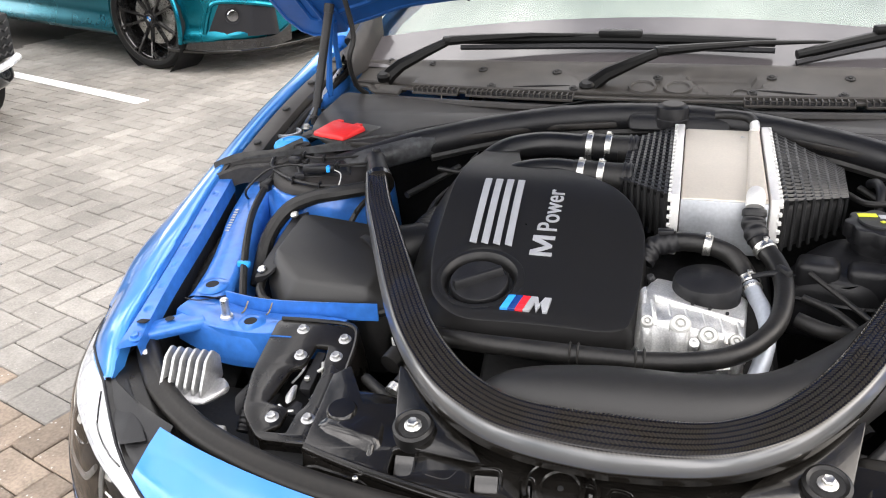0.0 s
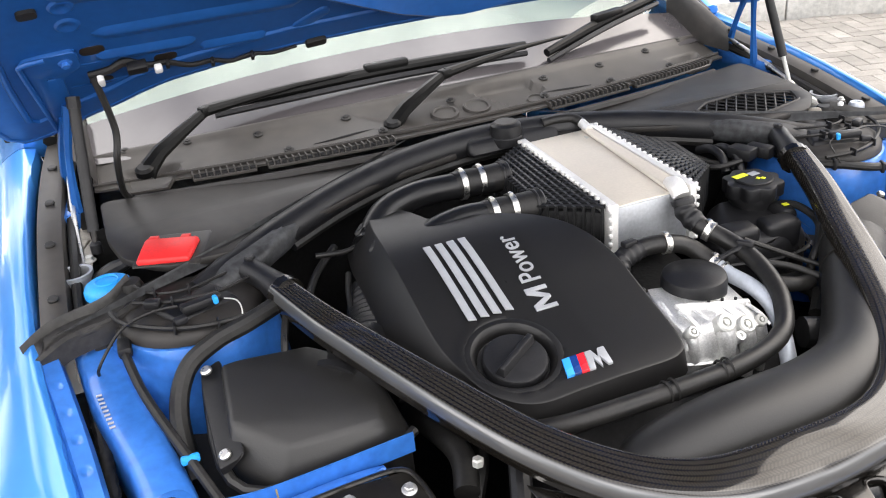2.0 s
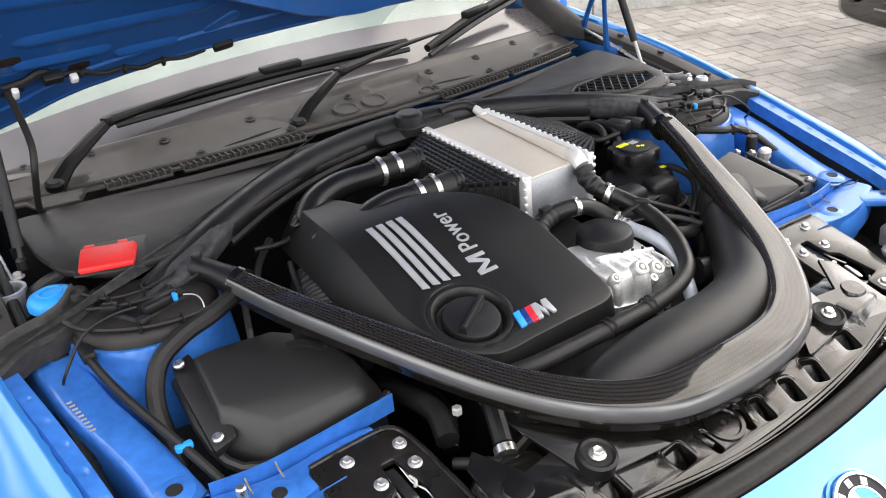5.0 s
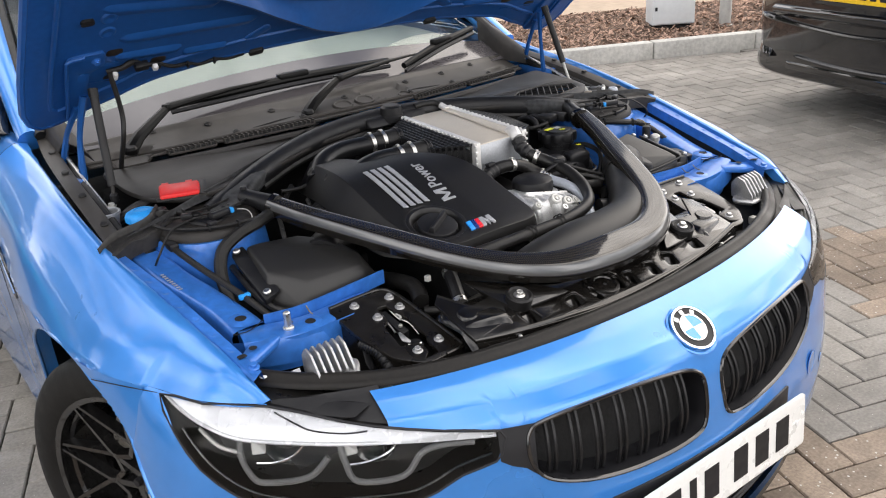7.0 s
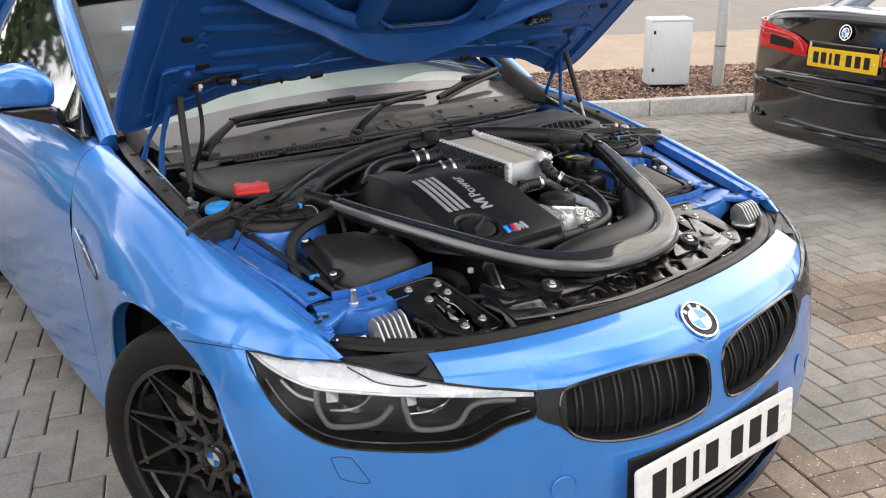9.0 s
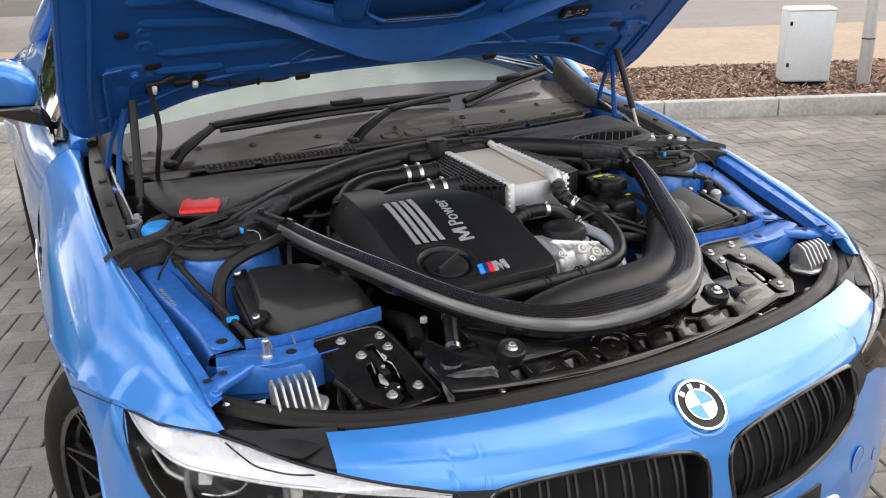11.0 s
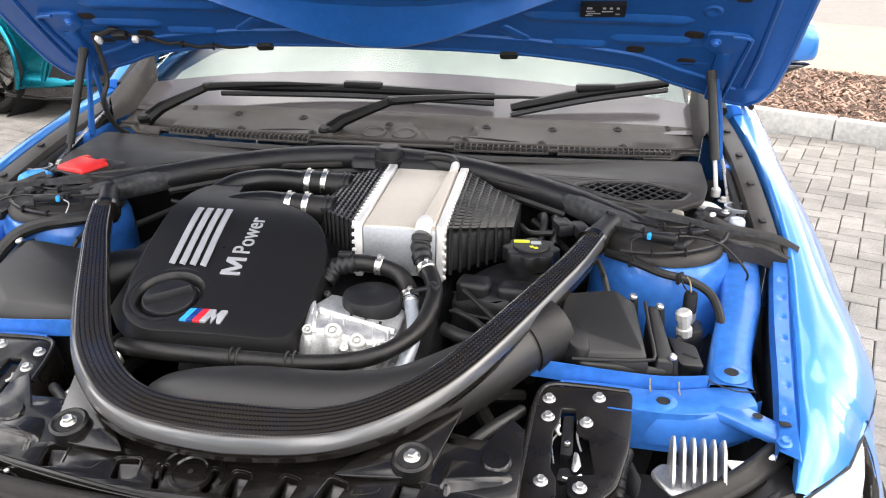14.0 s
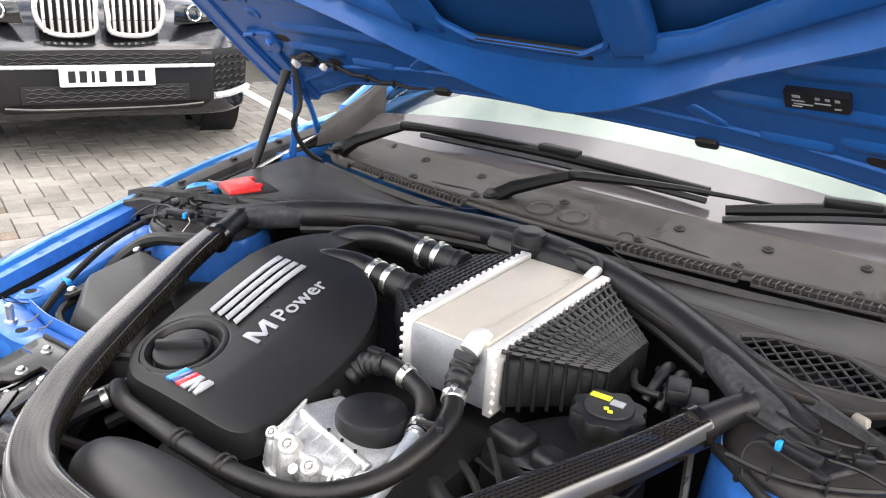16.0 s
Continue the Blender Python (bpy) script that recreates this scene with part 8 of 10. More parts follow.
for x, y, z, r in ((-0.63, 0.845, 0.885, 0.018), (0.63, 0.86, 0.885, 0.018), (0.655, 0.88, 0.878, 0.014)):
    part("rubber_grommet", lathe([(1e-5, 0.010), (r * 0.8, 0.009), (r, 0.0), (r, -0.02)], at=(x, y, z), seg=20), "rubber", CAR)

# rear bar and its dusty rubber end sleeves
bar_pts = [(-0.545, 0.800, 0.872), (-0.46, 0.852, 0.884), (-0.39, 0.895, 0.893), (-0.28, 0.955, 0.904), (-0.15, 1.000, 0.913), (0.0, 1.018, 0.917), (0.15, 1.000, 0.913), (0.28, 0.955, 0.904), (0.39, 0.895, 0.893), (0.46, 0.852, 0.884), (0.545, 0.800, 0.872)]
bar = part("bulkhead_bar", tube(bar_pts, [0.018, 0.024, 0.026, 0.026, 0.026, 0.026, 0.026, 0.026, 0.026, 0.024, 0.018], 16, 6), "plastic", CAR, "black boomerang-shaped bulkhead bar")
part("bar_lip", tube([(x, y - 0.016, z - 0.024) for x, y, z in bar_pts[2:9]], 0.009, 8, 6), "rubber", bar)
for s in (-1, 1):
    part("end_sleeve", hull([(s * x, y, z) for x, y, z in ((0.365, 0.880, 0.918), (0.365, 0.935, 0.905), (0.375, 0.885, 0.868), (0.47, 0.790, 0.865), (0.455, 0.800, 0.902), (0.55, 0.835, 0.893), (0.53, 0.770, 0.878), (0.56, 0.80, 0.86), (0.45, 0.89, 0.905))], 0.012, 3), "sleeve", bar, "dusty rubber sleeve")

# ---- carbon brace ----
HALF = [(0.0, 0.2115, 0.800, 0.0300), (0.06, 0.2135, 0.801, 0.0300), (0.105, 0.2210, 0.802, 0.0298), (0.142, 0.236, 0.804, 0.0295), (0.181, 0.262, 0.808, 0.0290), (0.220, 0.302, 0.814, 0.0285), (0.257, 0.352, 0.822, 0.0280), (0.293, 0.415, 0.832, 0.0270), (0.328, 0.483, 0.843, 0.0260), (0.370, 0.567, 0.856, 0.0240), (0.404, 0.636, 0.867, 0.0220), (0.440, 0.725, 0.881, 0.0190)]
full = [(-a, b, c, w) for a, b, c, w in HALF[:0:-1]] + HALF
cc = smooth(full, 10)
rows = []
for i, p in enumerate(cc):
    a, b = cc[max(i - 1, 0)], cc[min(i + 1, len(cc) - 1)]
    t = Vector((b[0] - a[0], b[1] - a[1], b[2] - a[2])).normalized()
    side = Vector((t.y, -t.x, 0)).normalized()  # outwards
    up = side.cross(t).normalized()
    if up.z < 0:
        up = -up
    w = p[3]
    prof = [(0.93, -0.013), (0.985, -0.0085), (1.010, -0.0035), (1.0, 0.0008), (0.97, 0.0048), (0.92, 0.0088), (0.87, 0.0120), (0.81, 0.0143), (0.73, 0.0156), (0.60, 0.0161), (0.25, 0.0162), (0.0, 0.0162), (-0.22, 0.0162), (-0.45, 0.0160), (-0.66, 0.0156), (-0.82, 0.0145), (-0.92, 0.0115), (-0.98, 0.0055), (-1.0, -0.001), (-0.98, -0.010), (-0.9, -0.014), (0.9, -0.017)]
    # the outer half falls away towards the front of the loop
    tilt = 0.010 * max(0.0, 1 - abs(p[0]) / 0.26)
    rows.append([Vector(p[:3]) + side * (w * u) + up * (v - tilt * u) for u, v in prof])
length = sum((Vector(cc[i][:3]) - Vector(cc[i - 1][:3])).length for i in range(1, len(cc)))
bm = grid(rows, close=True, uvs=(length, 0.2), caps=True)
uvl = bm.loops.layers.uv.verify()
across = [u if v > -0.002 else min(u, 0.70) for u, v in prof] + [0.70]
for f in bm.faces:  # the weave keeps its size across the brace
    if len(f.verts) == 4:
        for lp in f.loops:
            lp[uvl].uv.y = across[min(len(prof), int(round(lp[uvl].uv.y / 0.2 * len(prof))))] * 0.030
bmesh.ops.recalc_face_normals(bm, faces=bm.faces)
brace = part("strut_brace", bm, "carbon", CAR, "lacquered carbon-fibre front strut brace", sharp=40, uv=True)
for s in (-1, 1):
    foot = part("brace_foot", tube([(s * 0.437, 0.729, 0.877), (s * 0.452, 0.765, 0.884), (s * 0.468, 0.80, 0.886)], [0.023, 0.018, 0.019], 12, 5), "plastic", brace)
    part("collar", tube([(s * 0.432, 0.717, 0.8755), (s * 0.437, 0.729, 0.8775)], 0.026, 12, 2), "gloss", brace)
    part("foot_bolt", disc(0.008, 0.006, 0.002, 6, (s * 0.465, 0.80, 0.903)), "plastic", foot)

# ---- engine cover ----


COV = np.array(smooth([(0.38, 0.806), (0.43, 0.824), (0.49, 0.838), (0.55, 0.855), (0.62, 0.881), (0.68, 0.900), (0.73, 0.907), (0.79, 0.906), (0.86, 0.897), (0.95, 0.880)], 8))


def cov(y):
    return float(np.interp(y, COV[:, 0], COV[:, 1]))


OC = Vector((-0.205, 0.488, 0))  # the oil filler
OUT = [(-0.215, 0.412), (-0.147, 0.411), (-0.070, 0.413), (-0.010, 0.420), (0.008, 0.450), (0.014, 0.550), (0.010, 0.610), (-0.010, 0.662), (-0.050, 0.708), (-0.110, 0.742), (-0.190, 0.772), (-0.208, 0.800), (-0.228, 0.885), (-0.246, 0.905), (-0.264, 0.885), (-0.283, 0.800), (-0.289, 0.720), (-0.290, 0.640), (-0.287, 0.550), (-0.276, 0.490), (-0.258, 0.442)]
oc = smooth(OUT, 8, closed=True)
ctr = np.array((-0.16, 0.60))


def cover_top(x, y):
    """The cover's face: a long slope, a facet that falls off beside the writing, and a sunk bowl round the filler."""
    z = cov(y) - 0.07 * max(0.0, x + 0.098)
    d = math.hypot(x - OC.x, y - OC.y)
    k = min(1.0, max(0.0, (0.060 - d) / 0.012))
    lip = math.exp(-((d - 0.063) / 0.006) ** 2) * max(0.0, 0.4 - 0.6 * (x - OC.x) / 0.06)
    return z - 0.016 * k * k * (3 - 2 * k) + 0.0016 * lip


rings = []
for off, dz in ((1.0, -0.062), (0.55, -0.033), (0.16, -0.010), (0.04, -0.0035), (0.0, -0.0008)):
    row = []
    for i, p in enumerate(oc):
        q0, q1 = oc[i - 1], oc[(i + 1) % len(oc)]
        nrm = Vector((q1[1] - q0[1], q0[0] - q1[0], 0)).normalized()
        flare = 0.006 + 0.034 * min(1.0, max(0.0, (-0.22 - p[0]) / 0.05)) * min(1.0, max(0.0, (p[1] - 0.44) / 0.08))
        high = float(np.interp(p[1], [0.43, 0.56], [0.55, 0.95]))
        row.append((p[0] + nrm.x * flare * off, p[1] + nrm.y * flare * off, cover_top(p[0], p[1]) + dz * high))
    rings.append(row)
for sc in [0.992, 0.982] + [0.965 - 0.027 * k for k in range(35)] + [0.008]:
    rings.append([(x, y, cover_top(x, y)) for x, y in ((ctr[0] + (p[0] - ctr[0]) * sc, ctr[1] + (p[1] - ctr[1]) * sc) for p in oc)])
cover = part("engine_cover", grid(rings, close=True), "cover", CAR, "matt black plastic engine cover with silver stripes", sharp=32)


def lay(bm, up):
    for v in bm.verts:
        v.co.z += cover_top(v.co.x, v.co.y) + up
    return bm


oil_n = Vector((0.0, -0.27, 1))
oz = cov(OC.y) - 0.015
part("filler_ring", turned(lathe([(0.0455, -0.017), (0.0462, -0.012), (0.0500, -0.003), (0.0540, 0.0012), (0.0585, 0.0016), (0.0630, 0.0002), (0.0650, -0.003)], seg=64), (OC.x, OC.y, cov(OC.y)), oil_n), "cover", cover)
part("well_gap", turned(lathe([(0.036, 0.0005), (0.047, 0.0005)], seg=44), (OC.x, OC.y, oz), oil_n), "dark", cover)
cap = part("oil_cap", turned(lathe([(1e-5, 0.0150), (0.0355, 0.0150), (0.0395, 0.0140), (0.0412, 0.0115), (0.0412, 0.0)], seg=48), (OC.x, OC.y, oz), oil_n), "plastic", cover, "round black oil filler cap with a grip bar")
gr_ = Matrix.Rotation(radians(33), 4, "Z")
gb = hull([tuple(gr_ @ Vector(p)) for p in ((-0.037, -0.0075, 0.012), (0.037, -0.0075, 0.012), (0.037, 0.0075, 0.012), (-0.037, 0.0075, 0.012), (-0.035, -0.0035, 0.0265), (0.035, -0.0035, 0.0265), (0.035, 0.0035, 0.0265), (-0.035, 0.0035, 0.0265))], 0.0015)
part("grip", turned(gb, (OC.x, OC.y, oz), oil_n), "plastic", cap)
# four silver stripes
for k in range(4):
    x = -0.2335 + 0.0175 * k
    b = sheet([(x - 0.0055 + 0.004, 0.556), (x + 0.0045 + 0.004, 0.553), (x + 0.0045 - 0.002, 0.692), (x - 0.0055 - 0.002, 0.692)], (), 0.0016, 0.0003)
    for yy in np.arange(0.556, 0.69, 0.008):
        bmesh.ops.bisect_plane(b, geom=b.verts[:] + b.edges[:] + b.faces[:], plane_co=(0, yy, 0), plane_no=(0, 1, 0))
    part("silver_stripe", lay(b, 0.0032), "silver_print", cover)
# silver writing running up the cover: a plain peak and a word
part("silver_peak", lay(sheet([(-0.113 + a, 0.5415 + b_) for a, b_ in ((0, 0), (0, 0.005), (-0.022, 0.005), (-0.002, 0.0165), (-0.002, 0.0200), (-0.022, 0.0315), (0, 0.0315), (0, 0.0365), (-0.0315, 0.0365), (-0.0315, 0.0285), (-0.0095, 0.01825), (-0.0315, 0.008), (-0.0315, 0))], (), 0.0016, 0.0002), 0.0014), "silver_print", cover)
cu = bpy.data.curves.new("word", "FONT")
cu.body, cu.size, cu.extrude, cu.space_character = "Power", 0.0405, 0.0006, 1.04
cu.offset = 0.0002
tmp = bpy.data.objects.new("word", cu)
scene.collection.objects.link(tmp)
me = bpy.data.meshes.new_from_object(tmp.evaluated_get(bpy.context.evaluated_depsgraph_get()))
b = bmesh.new()
b.from_mesh(me)
bpy.data.objects.remove(tmp)
bpy.data.meshes.remove(me)
bmesh.ops.transform(b, matrix=Matrix.Translation((-0.113, 0.5865, 0)) @ Matrix.Rotation(math.pi / 2, 4, "Z") @ Matrix.Diagonal((0.80, 1.04, 1.0, 1.0)), verts=b.verts)
for v in b.verts:
    v.co.z += cover_top(v.co.x, v.co.y) + 0.002
part("silver_word", b, "silver_print", cover, "silver printed word on the cover")
# small enamel badge: three coloured slants and a silver peak
bx, by = -0.163, 0.430


def small(pts):
    return [(bx + (a - bx) * 0.86, by + (b_ - by) * 0.86) for a, b_ in pts]


for k, c in enumerate(("m_light", "m_dark", "m_red")):
    x = bx + 0.0115 * k
    part("enamel_bar", lay(sheet(small([(x, by), (x + 0.0115, by), (x + 0.0115 + 0.008, by + 0.030), (x + 0.008, by + 0.030)]), (), 0.003, 0.0004), 0.002), c, cover)
x = bx + 0.036
part("silver_peak", lay(sheet(small([(x, by), (x + 0.009, by), (x + 0.0145, by + 0.018), (x + 0.020, by), (x + 0.025, by + 0.018), (x + 0.030, by), (x + 0.036, by), (x + 0.039, by + 0.030), (x + 0.029, by + 0.030), (x + 0.022, by + 0.014), (x + 0.018, by + 0.030), (x + 0.008, by + 0.030)]), (), 0.003, 0.0004), 0.002), "silver_print", cover)
for k in range(4):  # moulded nicks along the sloping side
    yy = 0.60 + 0.075 * k
    part("edge_nick", hull([(-0.300, yy, cov(yy) - 0.020), (-0.287, yy, cov(yy) - 0.004), (-0.287, yy + 0.014, cov(yy) - 0.002), (-0.300, yy + 0.014, cov(yy) - 0.018), (-0.304, yy + 0.007, cov(yy) - 0.016)], 0.002), "cover", cover)

# ---- charge cooler with its tanks and pipes ----
X0, X1, Y0, Y1 = 0.049, 0.187, 0.668, 0.956


def ct(y):
    return 0.904 + 0.05 * (y - 0.667)


cooler = part("charge_cooler", hull([(x, y, z) for x in (X0 + 0.008, X1 - 0.008) for y, z in ((Y0, ct(Y0)), (Y1, ct(Y1)), (Y0 + 0.004, 0.815), (Y1, 0.83))], 0.004), "cooler", CAR, "bare aluminium charge cooler")
for x in (X0, X1):
    part("end_flange", hull([(x + dx, y, z) for dx in (-0.0065, 0.0065) for y, z in ((Y0 - 0.006, ct(Y0) + 0.0055), (Y1 + 0.006, ct(Y1) + 0.0055), (Y0 - 0.006, 0.812), (Y1 + 0.006, 0.825))], 0.0022, 3), "flange", cooler, "white-silver crimped end flange")
    o_ = 0.0075 if x > 0.1 else -0.0075
    for k in range(20):
        yy = Y0 + (Y1 - Y0) * k / 19
        part("crimp", box((x + o_, yy, ct(yy) + 0.0025), (0.006, 0.0065, 0.007), 0.0012, seg=1), "flange", cooler)
    for k in range(7):
        part("crimp", box((x + o_, Y0 - 0.005, 0.820 + 0.0135 * k), (0.006, 0.006, 0.0062), 0.0012, seg=1), "flange", cooler)
part("front_plate", hull([(x, y, z) for x in (X0 + 0.008, X1 - 0.008) for y, z in ((Y0 - 0.002, ct(Y0) - 0.003), (Y0 + 0.006, ct(Y0) - 0.003), (Y0 - 0.002, 0.818), (Y0 + 0.006, 0.818))], 0.001), "alu_sheet", cooler)
# raised water channel beside the flange, with a stub at each end
part("water_channel", hull([(x, y, z) for x, y, z in ((0.146, Y0 + 0.004, ct(Y0) + 0.001), (0.178, Y0 + 0.004, ct(Y0) + 0.001), (0.160, Y1 - 0.004, ct(Y1) + 0.001), (0.178, Y1 - 0.004, ct(Y1) + 0.001), (0.150, Y0 + 0.006, ct(Y0) + 0.0065), (0.176, Y0 + 0.006, ct(Y0) + 0.0065), (0.163, Y1 - 0.006, ct(Y1) + 0.0055), (0.176, Y1 - 0.006, ct(Y1) + 0.0055))], 0.002, 3), "cooler", cooler)
part("water_neck", tube([(0.161, Y0 + 0.022, 0.908), (0.160, Y0 + 0.004, 0.911), (0.159, Y0 - 0.014, 0.899)], [0.010, 0.0135, 0.0130], 18, 5), "flange", cooler)
part("bleed_neck", tube([(0.170, Y1 - 0.018, 0.922), (0.170, Y1 + 0.004, 0.926), (0.170, Y1 + 0.014, 0.928)], [0.0075, 0.0085, 0.0075], 14, 4), "flange", cooler)
part("bleed_hose", tube([(0.170, Y1 + 0.010, 0.928), (0.160, Y1 + 0.026, 0.933), (0.130, Y1 + 0.034, 0.934), (0.105, Y1 + 0.036, 0.932)], 0.009, 12, 5), "rubber", cooler)
part("stamp_mark", hull([(0.145, Y1 - 0.05, ct(Y1) + 0.001), (0.155, Y1 - 0.045, ct(Y1) + 0.001), (0.148, Y1 - 0.035, ct(Y1) + 0.001), (0.15, Y1 - 0.042, ct(Y1) + 0.002)], 0), "galv", cooler)


def tank(name, corners, xin, nribs, label):
    """A ribbed plastic end tank; corners are the outer end's (x, y, z top, z low), front then back."""
    (xa, ya, za, la), (xb, yb, zb, lb) = corners
    body = part(name, hull([(xin, Y0 + 0.008, ct(Y0) - 0.009), (xin, Y1 - 0.008, ct(Y1) - 0.009), (xin, Y0 + 0.008, 0.82), (xin, Y1 - 0.008, 0.83), (xa, ya + 0.004, za - 0.006), (xb, yb - 0.004, zb - 0.006), (xa, ya + 0.004, la), (xb, yb - 0.004, lb)], 0.008), "dark", CAR, label)
    for k in range(nribs):  # ribs that run across, from flange to outer end
        t = (k + 0.5) / nribs
        p0 = Vector((xin, Y0 + (Y1 - Y0) * t, ct(Y0 + (Y1 - Y0) * t)))
        p1 = Vector((xa + (xb - xa) * t, ya + (yb - ya) * t, za + (zb - za) * t))
        part("rib", tube([tuple(p0), tuple(p1), (p1.x, p1.y, la + (lb - la) * t)], 0.0034, 5, 1), "tank_rib", body)
    for k in range(7):  # ribs along
        t = (k + 0.6) / 7.5
        a = Vector((xin, Y0, ct(Y0))).lerp(Vector((xa, ya, za)), t)
        b = Vector((xin, Y1, ct(Y1))).lerp(Vector((xb, yb, zb)), t)
        f = Vector((xin, Y0 + 0.002, 0.82)).lerp(Vector((xa, ya, la)), t)
        part("rib", tube([tuple(f), tuple(a), tuple(b)], 0.0032, 5, 1), "tank_rib", body)
    return body


lt = tank("cooler_tank", ((-0.036, 0.738, 0.899, 0.855), (-0.032, 0.915, 0.907, 0.86)), X0 - 0.008, 18, "black ribbed plastic cooler tank on the pipe side")
tank("cooler_tank", ((0.298, 0.770, 0.878, 0.822), (0.304, 0.872, 0.886, 0.83)), X1 + 0.008, 18, "black ribbed plastic cooler tank on the outer side")


def clamp(c, d, r, parent):
    part("clamp", turned(lathe([(r, -0.0045), (r + 0.0018, -0.0045), (r + 0.0012, -0.001), (r + 0.0012, 0.001), (r + 0.0018, 0.0045), (r, 0.006)], seg=28), c, d), "steel", parent, "bright band clamp")
    dn = Vector(d).normalized()
    part("clamp_screw", box(tuple(Vector(c) + Vector((0, 0, r + 0.003))), (0.007, 0.008, 0.003), 0.001), "steel", parent)


for pts, up_ in (([(-0.285, 0.820, 0.868), (-0.245, 0.862, 0.892), (-0.190, 0.884, 0.900), (-0.130, 0.887, 0.900), (-0.050, 0.881, 0.897)], 0), ([(-0.245, 0.735, 0.866), (-0.205, 0.758, 0.887), (-0.155, 0.769, 0.894), (-0.105, 0.768, 0.893), (-0.045, 0.764, 0.890)], 1)):
    pp = part("charge_pipe", tube(pts, [0.0225, 0.0225, 0.0225, 0.0220, 0.0220], 24, 8), "pipe", CAR, "smooth black charge air pipe with band clamps")
    y_, z_ = pts[3][1], pts[3][2]
    part("coupling", tube([(-0.114, y_, z_), (-0.104, y_, z_), (-0.058, y_ - 0.003, z_ - 0.001), (-0.030, y_ - 0.004, z_ - 0.002)], [0.0226, 0.0236, 0.0236, 0.0250], 24, 3), "rubber", pp)
    for xx in (-0.101, -0.069):
        clamp((xx, y_ - 0.001, z_), (1, -0.04, -0.02), 0.0240, pp)
    part("spigot", corrugated([(-0.036, y_ - 0.004, z_ - 0.002), (-0.020, y_ - 0.004, z_ - 0.003)], 0.0262, 0.009, 0.05, 20), "plastic", pp)

# expansion tank and cap behind the cooler
et = part("coolant_reservoir", hull([(x, y, z) for x in (-0.045, 0.135) for y, z in ((0.968, 0.905), (0.985, 0.930), (1.03, 0.930), (1.04, 0.89))], 0.010, 3), "plastic", CAR, "black coolant reservoir with a screw cap")
part("reservoir_cap", lathe([(1e-5, 0.025), (0.021, 0.025), (0.0265, 0.021), (0.028, 0.010), (0.028, 0.002), (0.0295, 0.0), (0.0295, -0.014)], at=(0.032, 0.990, 0.926), seg=32), "plastic", et)
part("cap_disc", lathe([(1e-5, 0.0268), (0.019, 0.0264), (0.0215, 0.0245)], at=(0.032, 0.990, 0.926), seg=28), "cowl", et)
part("return_hose", tube([(0.10, 1.00, 0.925), (0.13, 1.005, 0.93), (0.15, 0.99, 0.93)], 0.007, 8, 5), "rubber", et)

# fluid tank beside the engine, with yellow marks on its cap
bt = part("fluid_reservoir", hull([(x, y, z) for x, y in ((0.212, 0.612), (0.300, 0.592), (0.372, 0.612), (0.388, 0.735), (0.275, 0.742), (0.222, 0.690)) for z in (0.72, 0.808)] + [(0.228, 0.628, 0.822), (0.300, 0.610, 0.824), (0.358, 0.625, 0.824), (0.372, 0.725, 0.832), (0.285, 0.730, 0.832)], 0.012, 3), "plastic", CAR, "moulded black fluid reservoir with a lobed cap")
for x, yy, w, d_ in ((0.250, 0.632, 0.058, 0.044), (0.318, 0.622, 0.062, 0.042), (0.352, 0.655, 0.034, 0.050)):
    part("moulded_panel", box((x, yy, 0.812), (w, d_, 0.050), 0.011, seg=3, rz=-8), "plastic", bt)
part("mould_seam", tube([(0.212, 0.612, 0.785), (0.300, 0.590, 0.785), (0.374, 0.610, 0.785), (0.390, 0.70, 0.79)], 0.0035, 6, 4), "plastic", bt)
for k in range(6):
    part("seam_tab", box((0.310 + 0.011 * k, 0.588 + 0.003 * k, 0.783), (0.003, 0.008, 0.010), 0.001, seg=1), "plastic", bt)
part("cap_neck", lathe([(0.036, 0.812), (0.036, 0.838), (0.042, 0.840), (0.042, 0.848)], at=(0.335, 0.704, 0), seg=28), "plastic", bt)
lob = [(0.335 + (0.0415 + 0.0035 * math.cos(8 * a)) * math.cos(a), 0.704 + (0.0415 + 0.0035 * math.cos(8 * a)) * math.sin(a)) for a in np.linspace(0, 2 * math.pi, 65)[:-1]]
bc = part("lobed_cap", sheet(lob, (), 0.018, 0.003, Matrix.Translation((0, 0, 0.857))), "plastic", bt, "black lobed screw cap with yellow marks")
part("cap_boss", disc(0.031, 0.004, 0.0015, 28, (0.335, 0.704, 0.869)), "plastic", bc)
part("yellow_mark", box((0.318, 0.716, 0.8738), (0.026, 0.011, 0.001), 0, rz=6), "lime", bc)
part("pale_mark", box((0.342, 0.713, 0.8738), (0.017, 0.013, 0.001), 0, rz=6), "silver_print", bc)
for x, y_ in ((0.343, 0.690), (0.336, 0.694)):
    part("yellow_mark", box((x, y_, 0.8738), (0.006, 0.006, 0.001), 0, rz=30), "lime", bc)
part("yellow_mark", box((0.357, 0.652, 0.8382), (0.010, 0.008, 0.001), 0), "lime", bt)
part("vent_hose", tube([(0.362, 0.668, 0.832), (0.372, 0.640, 0.836), (0.374, 0.600, 0.826), (0.345, 0.565, 0.812), (0.318, 0.548, 0.785), (0.316, 0.535, 0.740), (0.325, 0.52, 0.70)], 0.0062, 10, 6), "rubber", bt)

